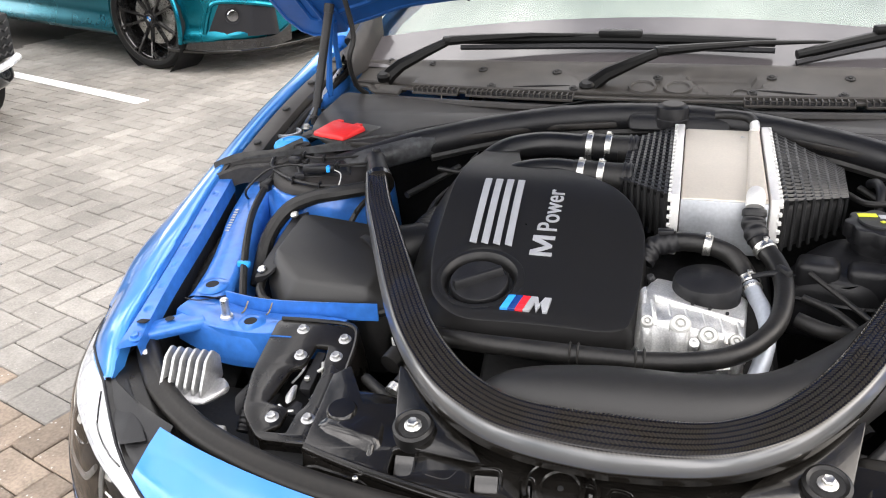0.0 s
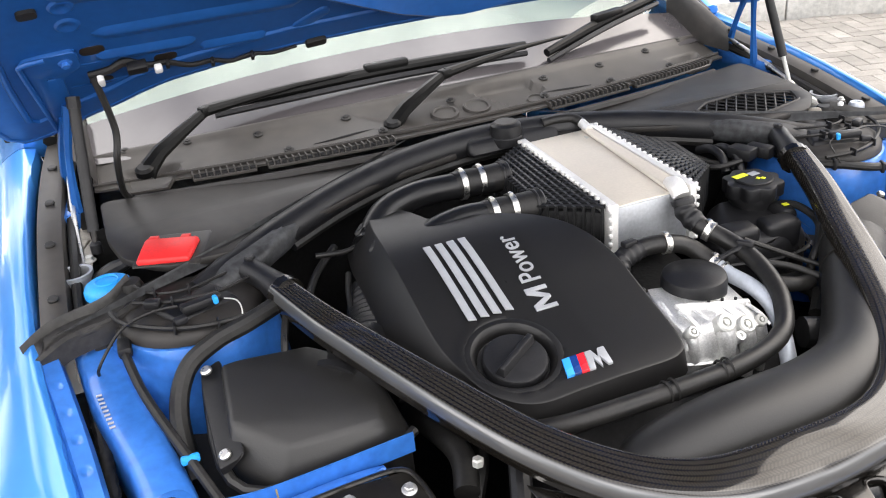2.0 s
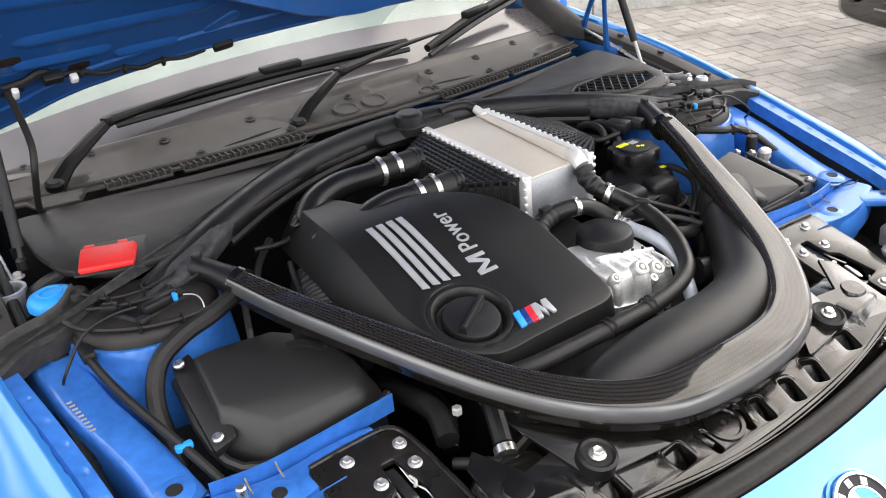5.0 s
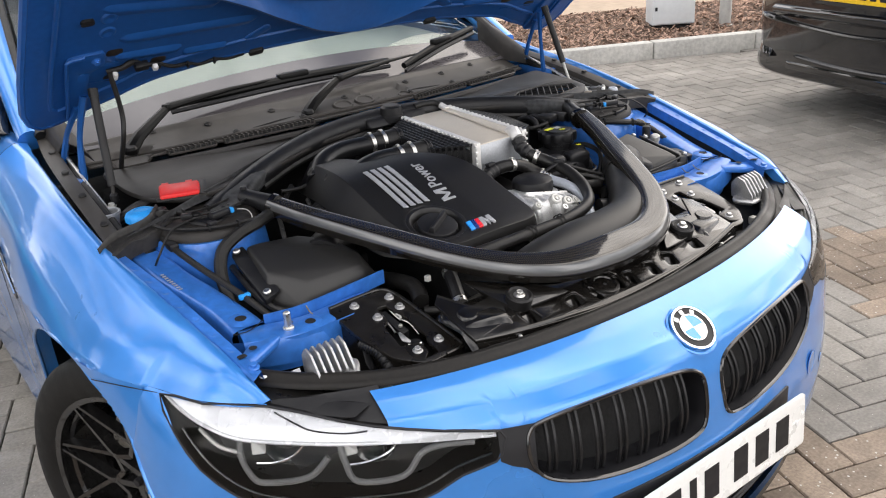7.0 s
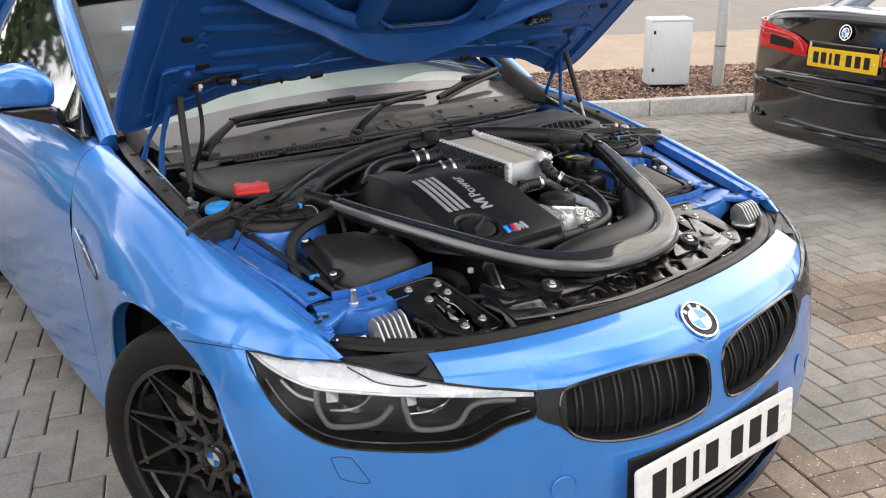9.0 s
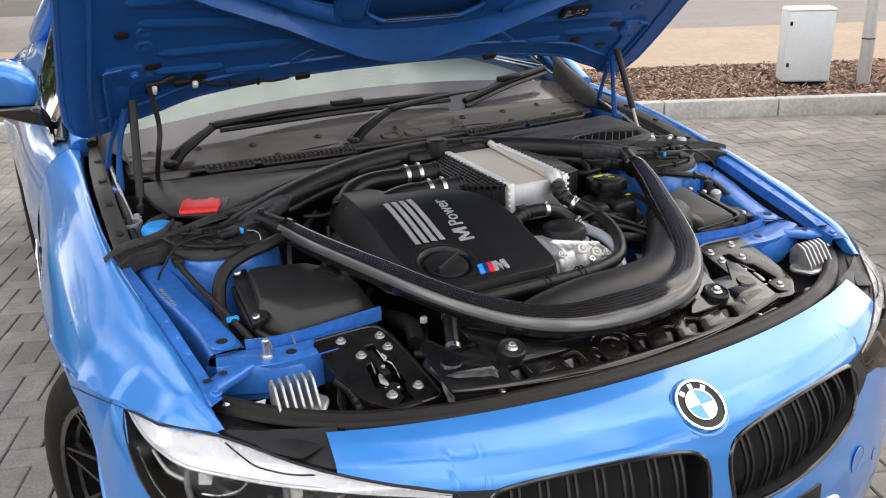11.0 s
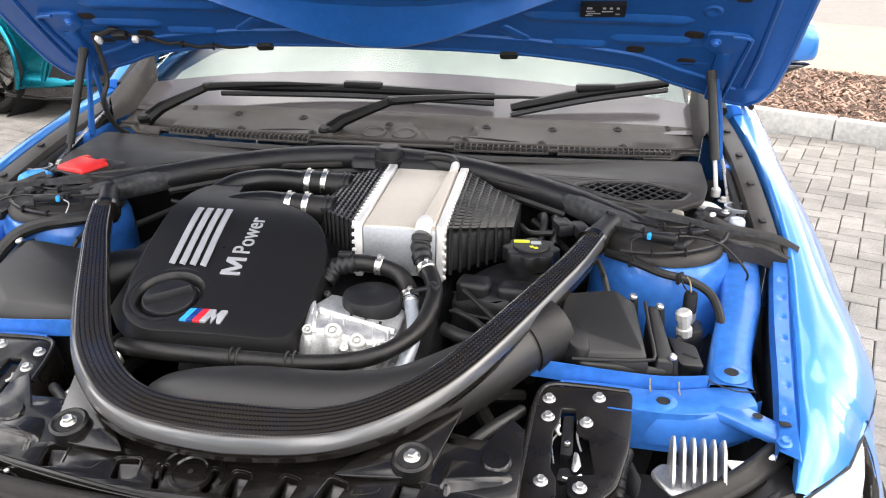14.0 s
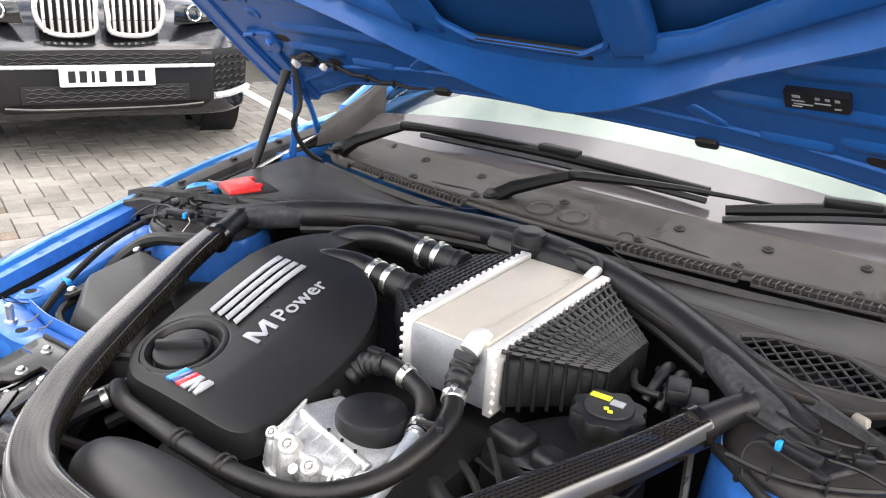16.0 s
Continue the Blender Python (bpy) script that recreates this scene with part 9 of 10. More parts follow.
# ---- throttle / pump housing ----
hs = part("pump_housing", hull([(0.010, 0.442, 0.785), (0.011, 0.505, 0.822), (0.022, 0.446, 0.818), (0.014, 0.50, 0.828), (0.055, 0.438, 0.826), (0.110, 0.438, 0.812), (0.150, 0.460, 0.796), (0.152, 0.485, 0.804), (0.155, 0.55, 0.812), (0.03, 0.56, 0.826), (0.012, 0.450, 0.735), (0.04, 0.428, 0.740), (0.12, 0.430, 0.735), (0.152, 0.46, 0.735), (0.155, 0.55, 0.735), (0.02, 0.55, 0.735)], 0.005, 3), "cast", CAR, "cast aluminium pump housing with a black cap")
DN = Vector((0.05, -0.62, 0.78)).normalized()
for x, y_, z, r in ((0.068, 0.434, 0.826, 0.0135), (0.103, 0.435, 0.812, 0.0130), (0.138, 0.448, 0.800, 0.0095), (0.027, 0.446, 0.818, 0.0090)):
    b = part("bolt_boss", turned(lathe([(1e-5, 0.002), (r * 0.42, 0.002), (r * 0.50, 0.005), (r * 0.80, 0.0055), (r * 0.97, 0.003), (r, -0.004), (r, -0.03)], seg=24), (x, y_, z), DN), "galv", hs)
    part("boss_bolt", turned(lathe([(1e-5, 0.006), (r * 0.30, 0.006), (r * 0.32, 0.002)], seg=6), (x, y_, z), DN), "galv", b)
    part("boss_pillar", tube([(x, y_ + 0.002, z - 0.004), (x + 0.001, y_ - 0.006, z - 0.03), (x + 0.002, y_ - 0.004, z - 0.075)], [r * 0.95, r * 0.85, r * 0.7], 14, 3), "cast", hs)
part("cast_boss", turned(lathe([(1e-5, 0.004), (0.003, 0.004), (0.0035, 0.008), (0.0062, 0.008), (0.007, 0.004), (0.007, -0.02)], seg=16), (0.086, 0.428, 0.802), DN), "cast", hs)
# split line and ridge across the top
part("cast_ridge", hull([(0.030, 0.494, 0.830), (0.034, 0.480, 0.828), (0.150, 0.490, 0.806), (0.148, 0.476, 0.803), (0.032, 0.490, 0.838), (0.035, 0.483, 0.837), (0.149, 0.487, 0.813), (0.148, 0.480, 0.812)], 0.002), "cast", hs)
for x in (0.082, 0.104, 0.126):
    part("ridge_hole", disc(0.0022, 0.003, 0.0, 10, (x, 0.4855 - 0.01 * (x - 0.03), 0.8385 - 0.212 * (x - 0.03))), "dark", hs)
for k in range(6):
    x = 0.030 + 0.022 * k
    part("cast_rib", tube([(x, 0.478, 0.832 - 0.20 * (x - 0.03)), (x + 0.004, 0.456, 0.829 - 0.21 * (x - 0.03)), (x + 0.008, 0.440, 0.818 - 0.20 * (x - 0.03))], 0.0026, 6, 3), "cast", hs)
for z in (0.775, 0.755):
    part("cast_rib", tube([(0.016, 0.441, z), (0.045, 0.430, z), (0.12, 0.431, z - 0.008), (0.151, 0.458, z - 0.01)], 0.003, 6, 3), "cast", hs)
part("side_flange", hull([(0.010, 0.442, 0.78), (0.006, 0.452, 0.79), (0.009, 0.505, 0.826), (0.018, 0.512, 0.838), (0.024, 0.45, 0.815), (0.024, 0.505, 0.838), (0.012, 0.445, 0.75), (0.008, 0.5, 0.77)], 0.003, 2), "cast", hs)
part("side_pipe", tube([(0.015, 0.49, 0.805), (0.03, 0.50, 0.81), (0.045, 0.51, 0.81)], 0.012, 12, 3), "cast", hs)
part("brass_fitting", disc(0.006, 0.016, 0.002, 8, (0.028, 0.56, 0.815), (-0.3, -0.4, 1)), "sleeve", hs)
part("drum_cap", lathe([(1e-5, 0.012), (0.010, 0.0125), (0.014, 0.0115), (0.038, 0.010), (0.0435, 0.0065), (0.0455, 0.0), (0.0455, -0.024), (0.0475, -0.026), (0.0475, -0.034)], at=(0.100, 0.541, 0.832), seg=40), "plastic", hs, "round black drum cap")

# hoses in front of the cooler
h1 = part("coolant_hose", tube([(0.016, 0.598, 0.838), (0.030, 0.611, 0.851), (0.062, 0.613, 0.858), (0.098, 0.607, 0.858), (0.130, 0.602, 0.848), (0.148, 0.585, 0.835), (0.157, 0.560, 0.825)], [0.0130, 0.0140, 0.0140, 0.0135, 0.0135, 0.0132, 0.0130], 18, 7), "hose_black", CAR, "bent black coolant hose with clamps")
part("hose_end", corrugated([(0.012, 0.592, 0.832), (0.026, 0.608, 0.849), (0.058, 0.613, 0.858)], 0.0155, 0.012, 0.06, 18), "plastic", h1)
part("end_latch", box((0.040, 0.612, 0.872), (0.022, 0.012, 0.008), 0.002, rz=8), "plastic", h1)
clamp((0.098, 0.607, 0.858), (1, -0.12, -0.1), 0.0140, h1)
clamp((0.155, 0.566, 0.8265), (0.35, -1, -0.35), 0.0135, h1)
part("pipe_bead", turned(lathe([(0.0115, -0.003), (0.0142, -0.001), (0.0142, 0.001), (0.0115, 0.003)], seg=24), (0.159, 0.553, 0.822), (0.3, -1, -0.3)), "steel", h1)
part("metal_pipe", tube([(0.157, 0.560, 0.825), (0.163, 0.540, 0.819), (0.172, 0.510, 0.814), (0.177, 0.478, 0.803), (0.172, 0.446, 0.783), (0.160, 0.415, 0.755), (0.152, 0.395, 0.725)], 0.0112, 16, 7), "pale_pipe", h1, "pale grey metal coolant pipe")
H2 = [(0.159, 0.650, 0.894), (0.159, 0.641, 0.878), (0.169, 0.616, 0.862), (0.186, 0.588, 0.851), (0.195, 0.558, 0.843), (0.196, 0.520, 0.834), (0.189, 0.480, 0.823), (0.173, 0.447, 0.815), (0.142, 0.410, 0.809), (0.100, 0.389, 0.805), (0.040, 0.377, 0.803), (-0.030, 0.374, 0.803), (-0.110, 0.376, 0.802), (-0.190, 0.384, 0.798), (-0.250, 0.412, 0.785)]
h2 = part("coolant_hose", tube(H2, [0.0130, 0.0140, 0.0140, 0.0135, 0.0130, 0.0128] + [0.0125] * 9, 18, 7), "hose_black", CAR, "long black coolant hose curving round the engine")
part("hose_end", corrugated([(0.159, 0.653, 0.897), (0.159, 0.641, 0.879), (0.166, 0.622, 0.864)], 0.0162, 0.016, 0.06, 18), "plastic", h2)
part("elbow_ring", turned(lathe([(0.0150, -0.004), (0.0172, -0.003), (0.0172, 0.003), (0.0150, 0.004)], seg=24), (0.159, 0.650, 0.892), (0, -0.45, -0.9)), "plastic", h2)
clamp((0.174, 0.607, 0.858), (0.5, -0.82, -0.36), 0.0142, h2)
part("hose_bracket", box((0.196, 0.553, 0.851), (0.024, 0.010, 0.016), 0.003, rz=-55), "plastic", h2)
part("bracket_arm", tube([(0.158, 0.560, 0.838), (0.176, 0.556, 0.846), (0.198, 0.552, 0.852)], 0.004, 8, 4), "plastic", h2)
for x, y_, z in ((-0.062, 0.3745, 0.8045), (-0.052, 0.3742, 0.8047), (0.018, 0.3765, 0.805), (0.028, 0.3775, 0.805)):
    part("hose_rib", turned(lathe([(0.0122, -0.0018), (0.0148, 0), (0.0122, 0.0018)], seg=20), (x, y_, z), (1, 0.03, 0)), "rubber", h2)
# intake duct below the brace
dk = part("intake_duct", tube([(-0.165, 0.318, 0.742), (-0.12, 0.314, 0.757), (-0.02, 0.308, 0.767), (0.10, 0.308, 0.771), (0.19, 0.332, 0.777), (0.262, 0.400, 0.787), (0.322, 0.470, 0.799), (0.368, 0.518, 0.812)], [0.024, 0.046, 0.057, 0.057, 0.054, 0.048, 0.044, 0.042], 28, 7), "duct", CAR, "large smooth black intake duct")
part("duct_collar", tube([(0.335, 0.484, 0.802), (0.362, 0.512, 0.809), (0.380, 0.530, 0.814)], [0.047, 0.049, 0.046], 20, 3), "rubber", dk)
for k in range(7):
    part("duct_tooth", box((0.145 + 0.010 * k, 0.262 + 0.009 * k, 0.793), (0.003, 0.014, 0.007), 0.001, rz=-35), "cover", dk)
part("duct_seam", tube([(-0.13, 0.272, 0.770), (-0.05, 0.256, 0.785), (0.06, 0.254, 0.789), (0.16, 0.270, 0.793), (0.22, 0.31, 0.797)], 0.0035, 6, 5), "cover", dk)

# ---- air boxes ----
lb = part("air_box", hull([(x, y, z) for x, y, z in ((-0.540, 0.643, 0.848), (-0.432, 0.648, 0.834), (-0.382, 0.610, 0.824), (-0.364, 0.540, 0.814), (-0.382, 0.490, 0.801), (-0.492, 0.498, 0.801), (-0.549, 0.545, 0.824), (-0.552, 0.660, 0.79), (-0.40, 0.675, 0.79), (-0.350, 0.61, 0.78), (-0.345, 0.50, 0.770), (-0.38, 0.478, 0.758), (-0.51, 0.480, 0.758), (-0.562, 0.53, 0.775), (-0.53, 0.66, 0.66), (-0.36, 0.66, 0.66), (-0.35, 0.48, 0.66), (-0.52, 0.48, 0.66))], 0.006, 3), "duct", CAR, "faceted matt black air filter box with screws")
part("box_flange", tube([(-0.565, 0.67, 0.80), (-0.570, 0.53, 0.778), (-0.53, 0.482, 0.762), (-0.40, 0.478, 0.757), (-0.34, 0.50, 0.765)], 0.007, 8, 3), "duct", lb)
part("box_ear", hull([(-0.572, 0.66, 0.832), (-0.54, 0.665, 0.842), (-0.54, 0.51, 0.80), (-0.575, 0.51, 0.79), (-0.54, 0.66, 0.80), (-0.572, 0.515, 0.77)], 0.005), "plastic", lb)
for p in ((-0.560, 0.647, 0.838), (-0.5635, 0.523, 0.798)):
    part("screw", disc(0.0075, 0.005, 0.002, 16, p, (-0.2, -0.2, 1)), "steel", lb)
part("intake_bellows", corrugated([(-0.345, 0.64, 0.795), (-0.325, 0.70, 0.806), (-0.305, 0.77, 0.806)], 0.036, 0.009, 0.05, 22), "plastic", lb)
part("intake_mouth", tube([(-0.415, 0.585, 0.785), (-0.395, 0.610, 0.793), (-0.370, 0.630, 0.796), (-0.335, 0.655, 0.797)], [0.030, 0.040, 0.042, 0.040], 20, 5), "cover", lb)
part("mouth_ring", turned(lathe([(0.040, -0.006), (0.0455, -0.005), (0.0455, 0.005), (0.040, 0.006)], seg=28), (-0.405, 0.600, 0.790), (0.6, 0.7, 0.2)), "plastic", lb)
lid = ((0.395, 0.585, 0.845), (0.469, 0.595, 0.852), (0.500, 0.590, 0.834), (0.512, 0.476, 0.809), (0.424, 0.482, 0.801), (0.388, 0.520, 0.824))
ctr_ = Vector((0.455, 0.540, 0))
rb_ = part("air_box", hull([p for p in lid] + [(x + 0.10 * (x - ctr_.x), y + 0.06 * (y - ctr_.y), z - 0.018) for x, y, z in lid] + [(x, y, 0.66) for x, y, z in lid], 0.0035, 3), "duct", CAR, "faceted matt black air filter box with a pipe stub")
part("box_rim", hull([(0.520, 0.594, 0.832), (0.537, 0.600, 0.826), (0.553, 0.476, 0.800), (0.528, 0.474, 0.802), (0.518, 0.594, 0.74), (0.556, 0.602, 0.74), (0.570, 0.476, 0.74), (0.525, 0.474, 0.74)], 0.004, 3), "duct", rb_)
part("rim_lip", tube([(0.5165, 0.594, 0.834), (0.5205, 0.535, 0.819), (0.525, 0.478, 0.806), (0.515, 0.4735, 0.800), (0.46, 0.4735, 0.795), (0.41, 0.478, 0.790)], 0.0028, 8, 2), "duct", rb_)
part("box_front", hull([(x, y, z) for x, y, z in ((0.385, 0.500, 0.796), (0.425, 0.474, 0.788), (0.545, 0.474, 0.790), (0.39, 0.50, 0.74), (0.43, 0.472, 0.74), (0.548, 0.472, 0.74))], 0.005, 3), "duct", rb_)
part("mouth_step", hull([(0.385, 0.500, 0.826), (0.415, 0.478, 0.810), (0.435, 0.480, 0.806), (0.432, 0.505, 0.818), (0.40, 0.530, 0.832), (0.385, 0.50, 0.76), (0.425, 0.474, 0.76), (0.44, 0.50, 0.76)], 0.005, 3), "plastic", rb_)
part("side_bracket", hull([(0.548, 0.545, 0.806), (0.590, 0.535, 0.798), (0.597, 0.490, 0.788), (0.560, 0.480, 0.794), (0.55, 0.545, 0.790), (0.592, 0.492, 0.770)], 0.003), "plastic", rb_)
part("bracket_slot", box((0.578, 0.508, 0.7945), (0.022, 0.006, 0.004), 0.001, ry=10, rz=-10), "dark", rb_)
for p in ((0.539, 0.597, 0.826), (0.550, 0.482, 0.802), (0.498, 0.600, 0.838)):
    sc_ = part("screw", disc(0.0062, 0.006, 0.002, 14, p, (0.3, -0.2, 1)), "steel", rb_)
    part("screw_post", tube([(p[0] + 0.002, p[1], p[2] - 0.002), (p[0] + 0.006, p[1] - 0.004, p[2] - 0.040)], 0.006, 8, 1), "plastic", sc_)
pl = part("sensor_plug", turned(lathe([(1e-5, 0.020), (0.008, 0.020), (0.0125, 0.016), (0.0125, 0.004), (0.0095, 0.002), (0.0095, -0.010), (0.0125, -0.012), (0.0125, -0.024)], seg=10), (0.578, 0.596, 0.806), (-0.15, -0.1, 1)), "galv", CAR, "small grey sensor plug beside the air filter box")
part("plug_cap", lathe([(1e-5, 0.026), (0.0095, 0.025), (0.0110, 0.018), (0.0110, -0.008)], at=(0.590, 0.636, 0.812), seg=16), "plastic", pl)
part("cap_foot", lathe([(0.0115, 0.0), (0.0115, -0.014), (0.009, -0.016), (0.009, -0.05)], at=(0.590, 0.634, 0.806), seg=16), "alu", pl)
part("plug_base", hull([(0.565, 0.58, 0.785), (0.61, 0.60, 0.79), (0.615, 0.655, 0.785), (0.58, 0.65, 0.785), (0.57, 0.58, 0.75), (0.61, 0.60, 0.75), (0.61, 0.65, 0.75)], 0.006), "plastic", pl)
part("plug_lead", tube([(0.590, 0.636, 0.836), (0.588, 0.645, 0.850), (0.585, 0.662, 0.852)], 0.0013, 8, 6), "rust", pl)
tl2 = part("tower_loom", tube([(0.460, 0.730, 0.858), (0.50, 0.700, 0.858), (0.545, 0.672, 0.852), (0.595, 0.672, 0.840), (0.628, 0.655, 0.822), (0.640, 0.60, 0.790)], 0.0072, 10, 6), "rubber", CAR, "black taped wiring loom round the far tower")
for p in ((0.50, 0.700, 0.858), (0.575, 0.670, 0.846)):
    part("loom_tie", box(p, (0.006, 0.018, 0.018), 0.002, rz=-30), "plastic", tl2)
part("thin_wire", tube([(0.575, 0.670, 0.852), (0.578, 0.64, 0.846), (0.580, 0.615, 0.85)], 0.0012, 6, 4), "rubber", tl2)
# left looms over the rail
lm = part("wing_loom", tube([(-0.655, 0.775, 0.858), (-0.652, 0.72, 0.850), (-0.640, 0.65, 0.836), (-0.622, 0.59, 0.818), (-0.60, 0.53, 0.795), (-0.578, 0.475, 0.765)], 0.0062, 8, 6), "rubber", CAR, "black taped wiring loom over the inner wing")
part("loom_plug", box((-0.652, 0.735, 0.853), (0.018, 0.034, 0.016), 0.004), "plastic", lm)
part("loom_clip", box((-0.602, 0.535, 0.799), (0.022, 0.010, 0.010), 0.003), "cap_blue", lm)
part("tower_loom", tube([(-0.45, 0.715, 0.868), (-0.495, 0.690, 0.866), (-0.540, 0.680, 0.858), (-0.582, 0.665, 0.838), (-0.605, 0.625, 0.800), (-0.605, 0.57, 0.74)], 0.0125, 10, 6), "rubber", CAR, "thick black wiring loom round the tower")
part("gutter_loom", corrugated([(-0.705, 0.72, 0.80), (-0.70, 0.62, 0.775), (-0.695, 0.52, 0.745), (-0.69, 0.46, 0.71)], 0.009, 0.006, 0.1, 10), "rubber", CAR, "ribbed conduit beside the wing")
for s in (-1, 1):
    for pts, r in (([(s * 0.33, 0.86, 0.86), (s * 0.37, 0.82, 0.845), (s * 0.40, 0.76, 0.84)], 0.006), ([(s * 0.30, 0.42, 0.70), (s * 0.27, 0.47, 0.72), (s * 0.26, 0.56, 0.70)], 0.012), ([(s * 0.33, 0.30, 0.74), (s * 0.26, 0.33, 0.735), (s * 0.20, 0.36, 0.72)], 0.008)):
        part("hose", tube(pts, r, 8, 6), "rubber", CAR)
fn = part("front_connector", tube([(-0.275, 0.335, 0.750), (-0.262, 0.365, 0.765), (-0.250, 0.395, 0.775)], 0.013, 10, 4), "plastic", CAR, "black hose connector with a bright clip")
part("clip_ring", tube([(-0.281, 0.322, 0.745), (-0.277, 0.331, 0.749)], 0.0145, 12, 1), "steel", fn)
part("clip_ring", tube([(-0.253, 0.388, 0.774), (-0.249, 0.396, 0.777)], 0.0145, 12, 1), "steel", fn)
# wiring and small fittings on the far side of the engine
for pts, r in (([(0.235, 0.60, 0.83), (0.27, 0.57, 0.815), (0.31, 0.53, 0.80), (0.345, 0.50, 0.79)], 0.004), ([(0.31, 0.83, 0.86), (0.33, 0.79, 0.862), (0.37, 0.775, 0.87)], 0.005), ([(0.26, 0.47, 0.76), (0.29, 0.50, 0.77), (0.30, 0.55, 0.76)], 0.012), ([(0.24, 0.43, 0.75), (0.30, 0.44, 0.74), (0.34, 0.48, 0.72)], 0.010)):
    part("lead", tube(pts, r, 8, 6), "rubber", CAR)
for pts, r, mt in (
    ([(0.215, 0.520, 0.800), (0.250, 0.505, 0.795), (0.285, 0.515, 0.785), (0.300, 0.545, 0.770), (0.285, 0.575, 0.755)], 0.011, "rubber"),
    ([(0.225, 0.560, 0.812), (0.262, 0.540, 0.806), (0.292, 0.508, 0.796), (0.312, 0.485, 0.785)], 0.0055, "rubber"),
    ([(0.205, 0.440, 0.765), (0.245, 0.430, 0.760), (0.285, 0.455, 0.750)], 0.022, "tank_rib"),
    ([(0.330, 0.600, 0.74), (0.345, 0.55, 0.745), (0.350, 0.50, 0.735)], 0.009, "rubber"),
    ([(-0.330, 0.79, 0.845), (-0.345, 0.74, 0.835), (-0.352, 0.69, 0.812)], 0.0045, "rubber"),
    ([(-0.285, 0.845, 0.862), (-0.320, 0.838, 0.858), (-0.365, 0.840, 0.862)], 0.0042, "rubber"),
    ([(-0.315, 0.40, 0.735), (-0.300, 0.45, 0.745), (-0.305, 0.52, 0.735), (-0.315, 0.60, 0.715)], 0.016, "rubber"),
    ([(-0.260, 0.300, 0.735), (-0.300, 0.330, 0.738), (-0.335, 0.360, 0.736)], 0.008, "rubber"),
    ([(0.275, 0.300, 0.742), (0.310, 0.345, 0.750), (0.345, 0.395, 0.748)], 0.009, "tank_rib"),
    ([(0.345, 0.86, 0.868), (0.350, 0.835, 0.878), (0.352, 0.805, 0.872), (0.348, 0.785, 0.850)], 0.0075, "plastic"),
    ([(0.368, 0.85, 0.868), (0.372, 0.825, 0.878), (0.374, 0.795, 0.872), (0.370, 0.775, 0.850)], 0.0075, "plastic"),
):
    part("bay_hose", tube(pts, r, 12, 6), mt, CAR)
for at_, sz, rz_ in (((0.300, 0.492, 0.793), (0.030, 0.020, 0.018), -35), ((0.325, 0.478, 0.788), (0.018, 0.024, 0.022), -35), ((-0.330, 0.600, 0.765), (0.020, 0.045, 0.030), 12), ((-0.322, 0.690, 0.790), (0.016, 0.030, 0.022), 8)):
    part("wire_plug", box(at_, sz, 0.003, rz=rz_), "plastic", CAR)
for at_ in ((0.352, 0.560, 0.80), (0.345, 0.470, 0.785), (-0.300, 0.395, 0.775)):
    part("stud_nut", disc(0.007, 0.010, 0.002, 6, at_), "galv", CAR)
fx = part("fuel_fitting", box((0.352, 0.497, 0.790), (0.03, 0.022, 0.02), 0.004, rz=-30), "plastic", CAR)
part("fitting_nut", disc(0.008, 0.014, 0.002, 6, (0.372, 0.575, 0.80)), "galv", CAR)
part("relay", box((0.385, 0.792, 0.876), (0.030, 0.045, 0.022), 0.005, rz=20), "plastic", CAR)
part("relay", box((0.415, 0.782, 0.876), (0.024, 0.045, 0.022), 0.005, rz=20), "plastic", CAR)


# ---- block paving: the nearest as single stones, the rest joined ----
BL, BW, GAP = 0.200, 0.100, 0.004
PAVE = -19.0  # the stones' direction
p1 = Vector((math.cos(radians(PAVE)), math.sin(radians(PAVE)), 0))
p2 = Vector((-p1.y, p1.x, 0))


def stone_mesh(name, material):
    b = box((0, 0, -0.03), (BL - GAP, BW - GAP, 0.06), 0.004, seg=1)
    me = bpy.data.meshes.new(name)
    b.to_mesh(me)
    b.free()
    me.materials.append(M[material])
    return me


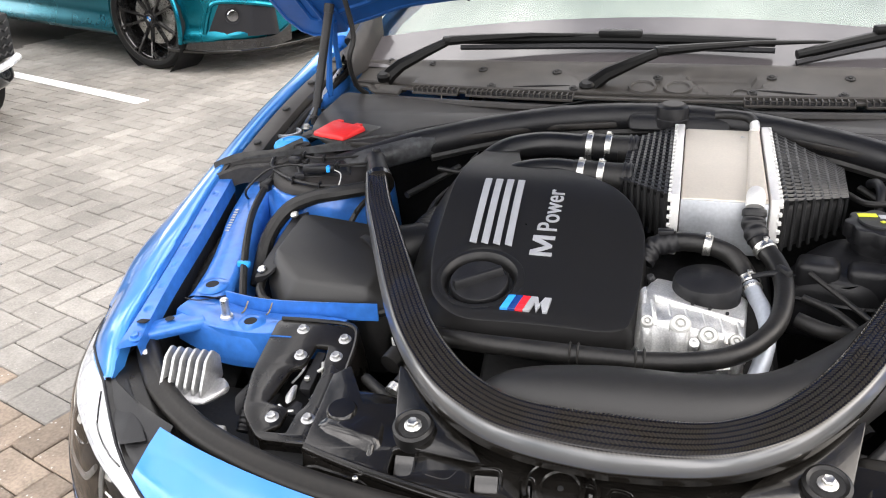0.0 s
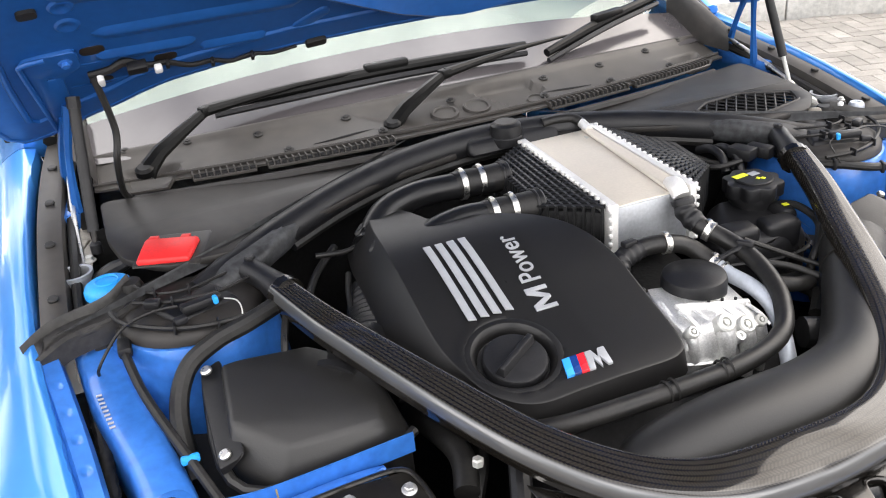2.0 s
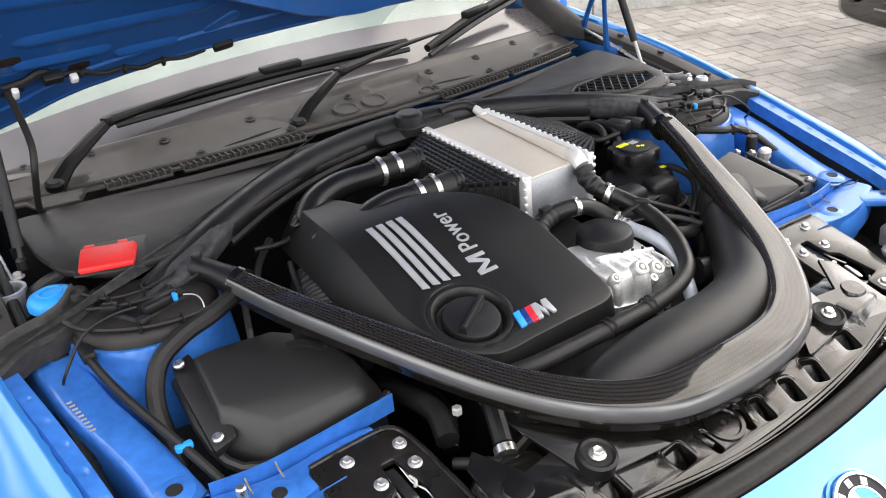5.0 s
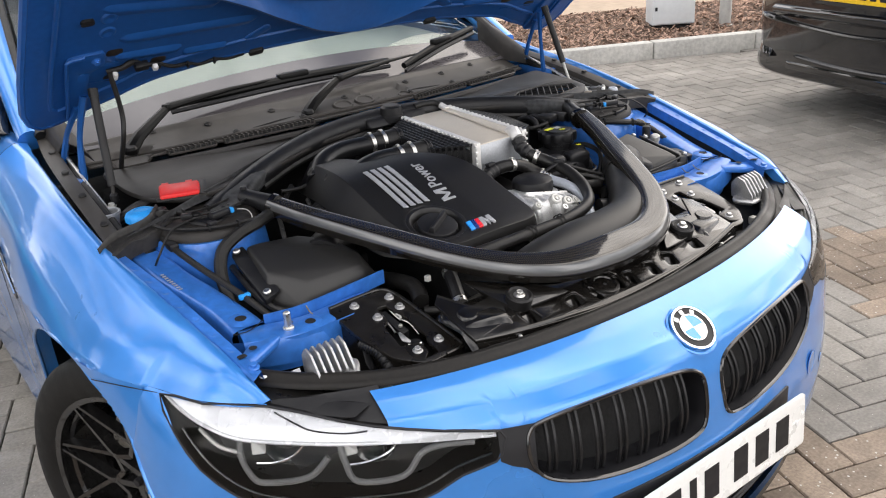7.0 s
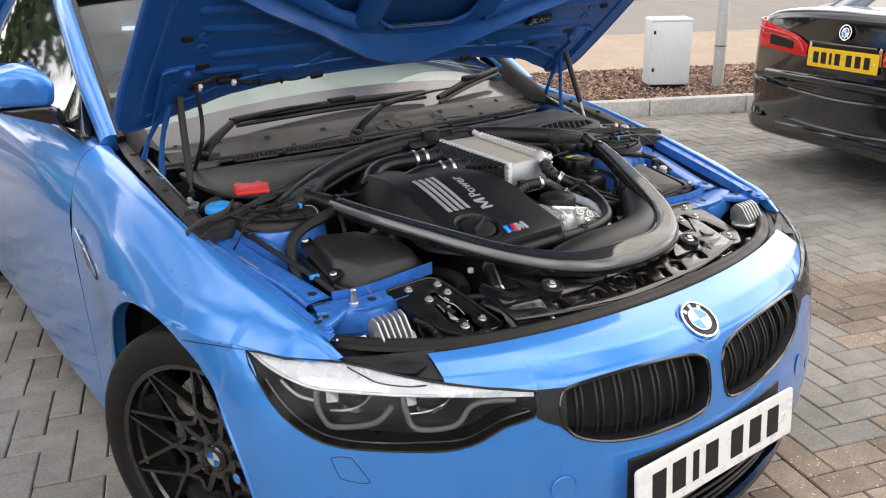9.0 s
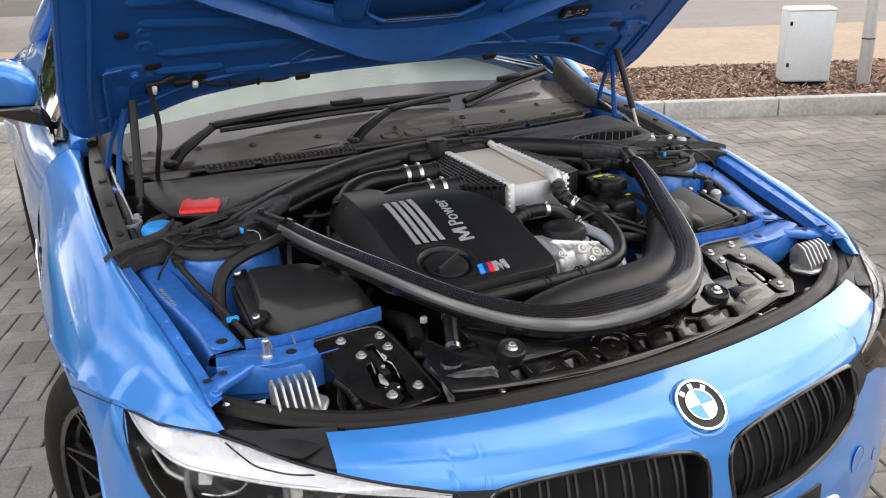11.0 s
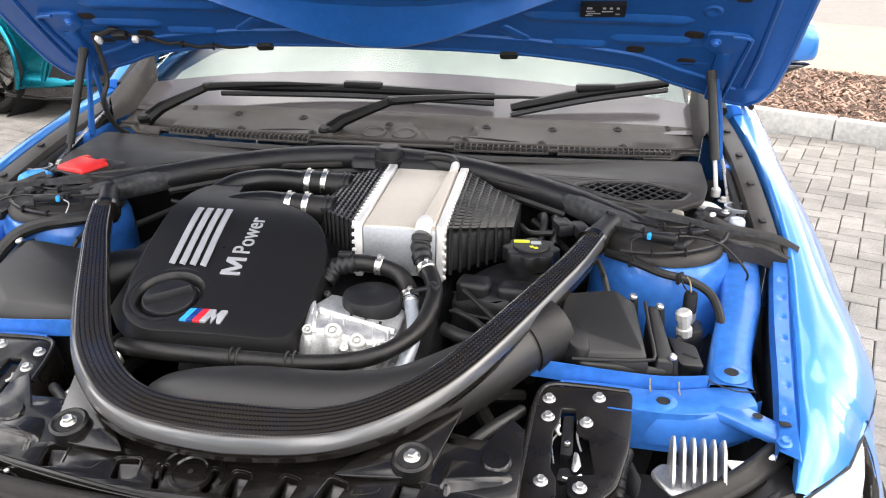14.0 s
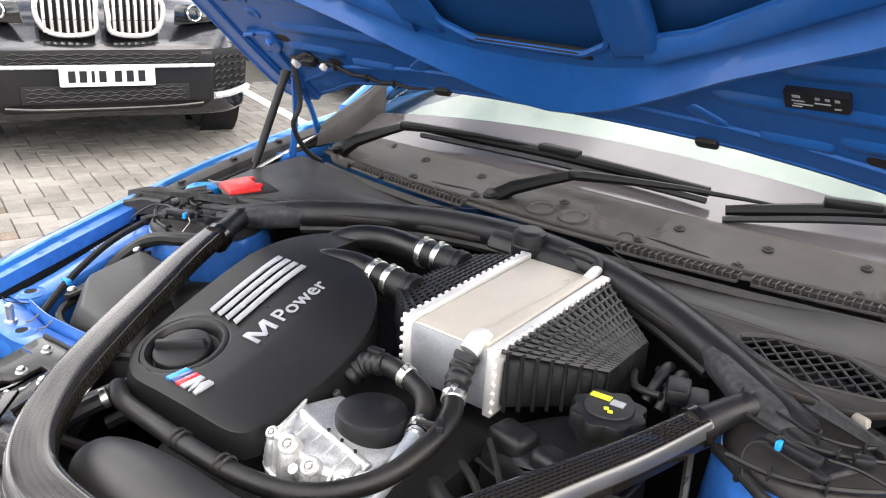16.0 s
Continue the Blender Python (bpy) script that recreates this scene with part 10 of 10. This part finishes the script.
pv = tagged(thing("paving", (0, 0, 0), "grey concrete block paving in herringbone with brown bands", "paving", rz=PAVE), kind="structure")
grey, brown = stone_mesh("paving_block", "block"), stone_mesh("paving_block_brown", "block_brown")
prng = random.Random(11)
far_v, far_f, far_v2, far_f2 = [], [], [], []
near = 0


def is_brown(u, v):
    return v < 0.42 or (u > 1.35 and v < 1.55)


tmpl = [tuple(v.co) for v in grey.vertices]
tmpf = [tuple(p.vertices) for p in grey.polygons]


def cells():
    """Herringbone at right angles: pairs of stones stepped along the diagonal."""
    for i in range(-70, 82):
        for j in range(-60, 62):
            k = (i - j) % 4
            x, y = i * BW, j * BW
            if k == 0:
                yield x + BL / 2, y + BW / 2, 0.0
            elif k == 3:
                yield x + BW / 2, y + BW, 90.0


for u, v, a in cells():
    w = p1 * u + p2 * v
    if w.y > 7.2 or w.x < -7 or w.x > 7.5 or w.y < -2.0 or w.dot(d2) > KERB + 0.02:
        continue
    if abs(w.x) < 0.72 and 0.5 < w.y < 4.4:
        continue
    z = prng.uniform(-0.002, 0.002)
    rot = Euler((prng.uniform(-0.006, 0.006), prng.uniform(-0.006, 0.006), radians(a) + prng.uniform(-0.006, 0.006)))
    br = is_brown(u, v)
    close = (-1.75 < w.x < -0.80 and 0.45 < w.y < 2.9) or (0.95 < w.x < 2.0 and -0.3 < w.y < 1.5)
    if close and near < 300:
        near += 1
        ob = new("paving_block", brown if br else grey)
        ob.parent = pv
        ob.matrix_basis = Matrix.LocRotScale((u, v, z), rot, None)
    else:
        m4 = Matrix.LocRotScale((u, v, z), rot, None)
        V_, F_ = (far_v2, far_f2) if br else (far_v, far_f)
        k = len(V_)
        V_ += [tuple(m4 @ Vector(c)) for c in tmpl]
        F_ += [tuple(k + q for q in f) for f in tmpf]
for nm, V_, F_, mt in (("paving_field", far_v, far_f, "block"), ("brown_band", far_v2, far_f2, "block_brown")):
    me = bpy.data.meshes.new(nm)
    me.from_pydata(V_, [], F_)
    me.materials.append(M[mt])
    ob = new(nm, me)
    ob.parent = pv
    tagged(ob, kind="stuff")
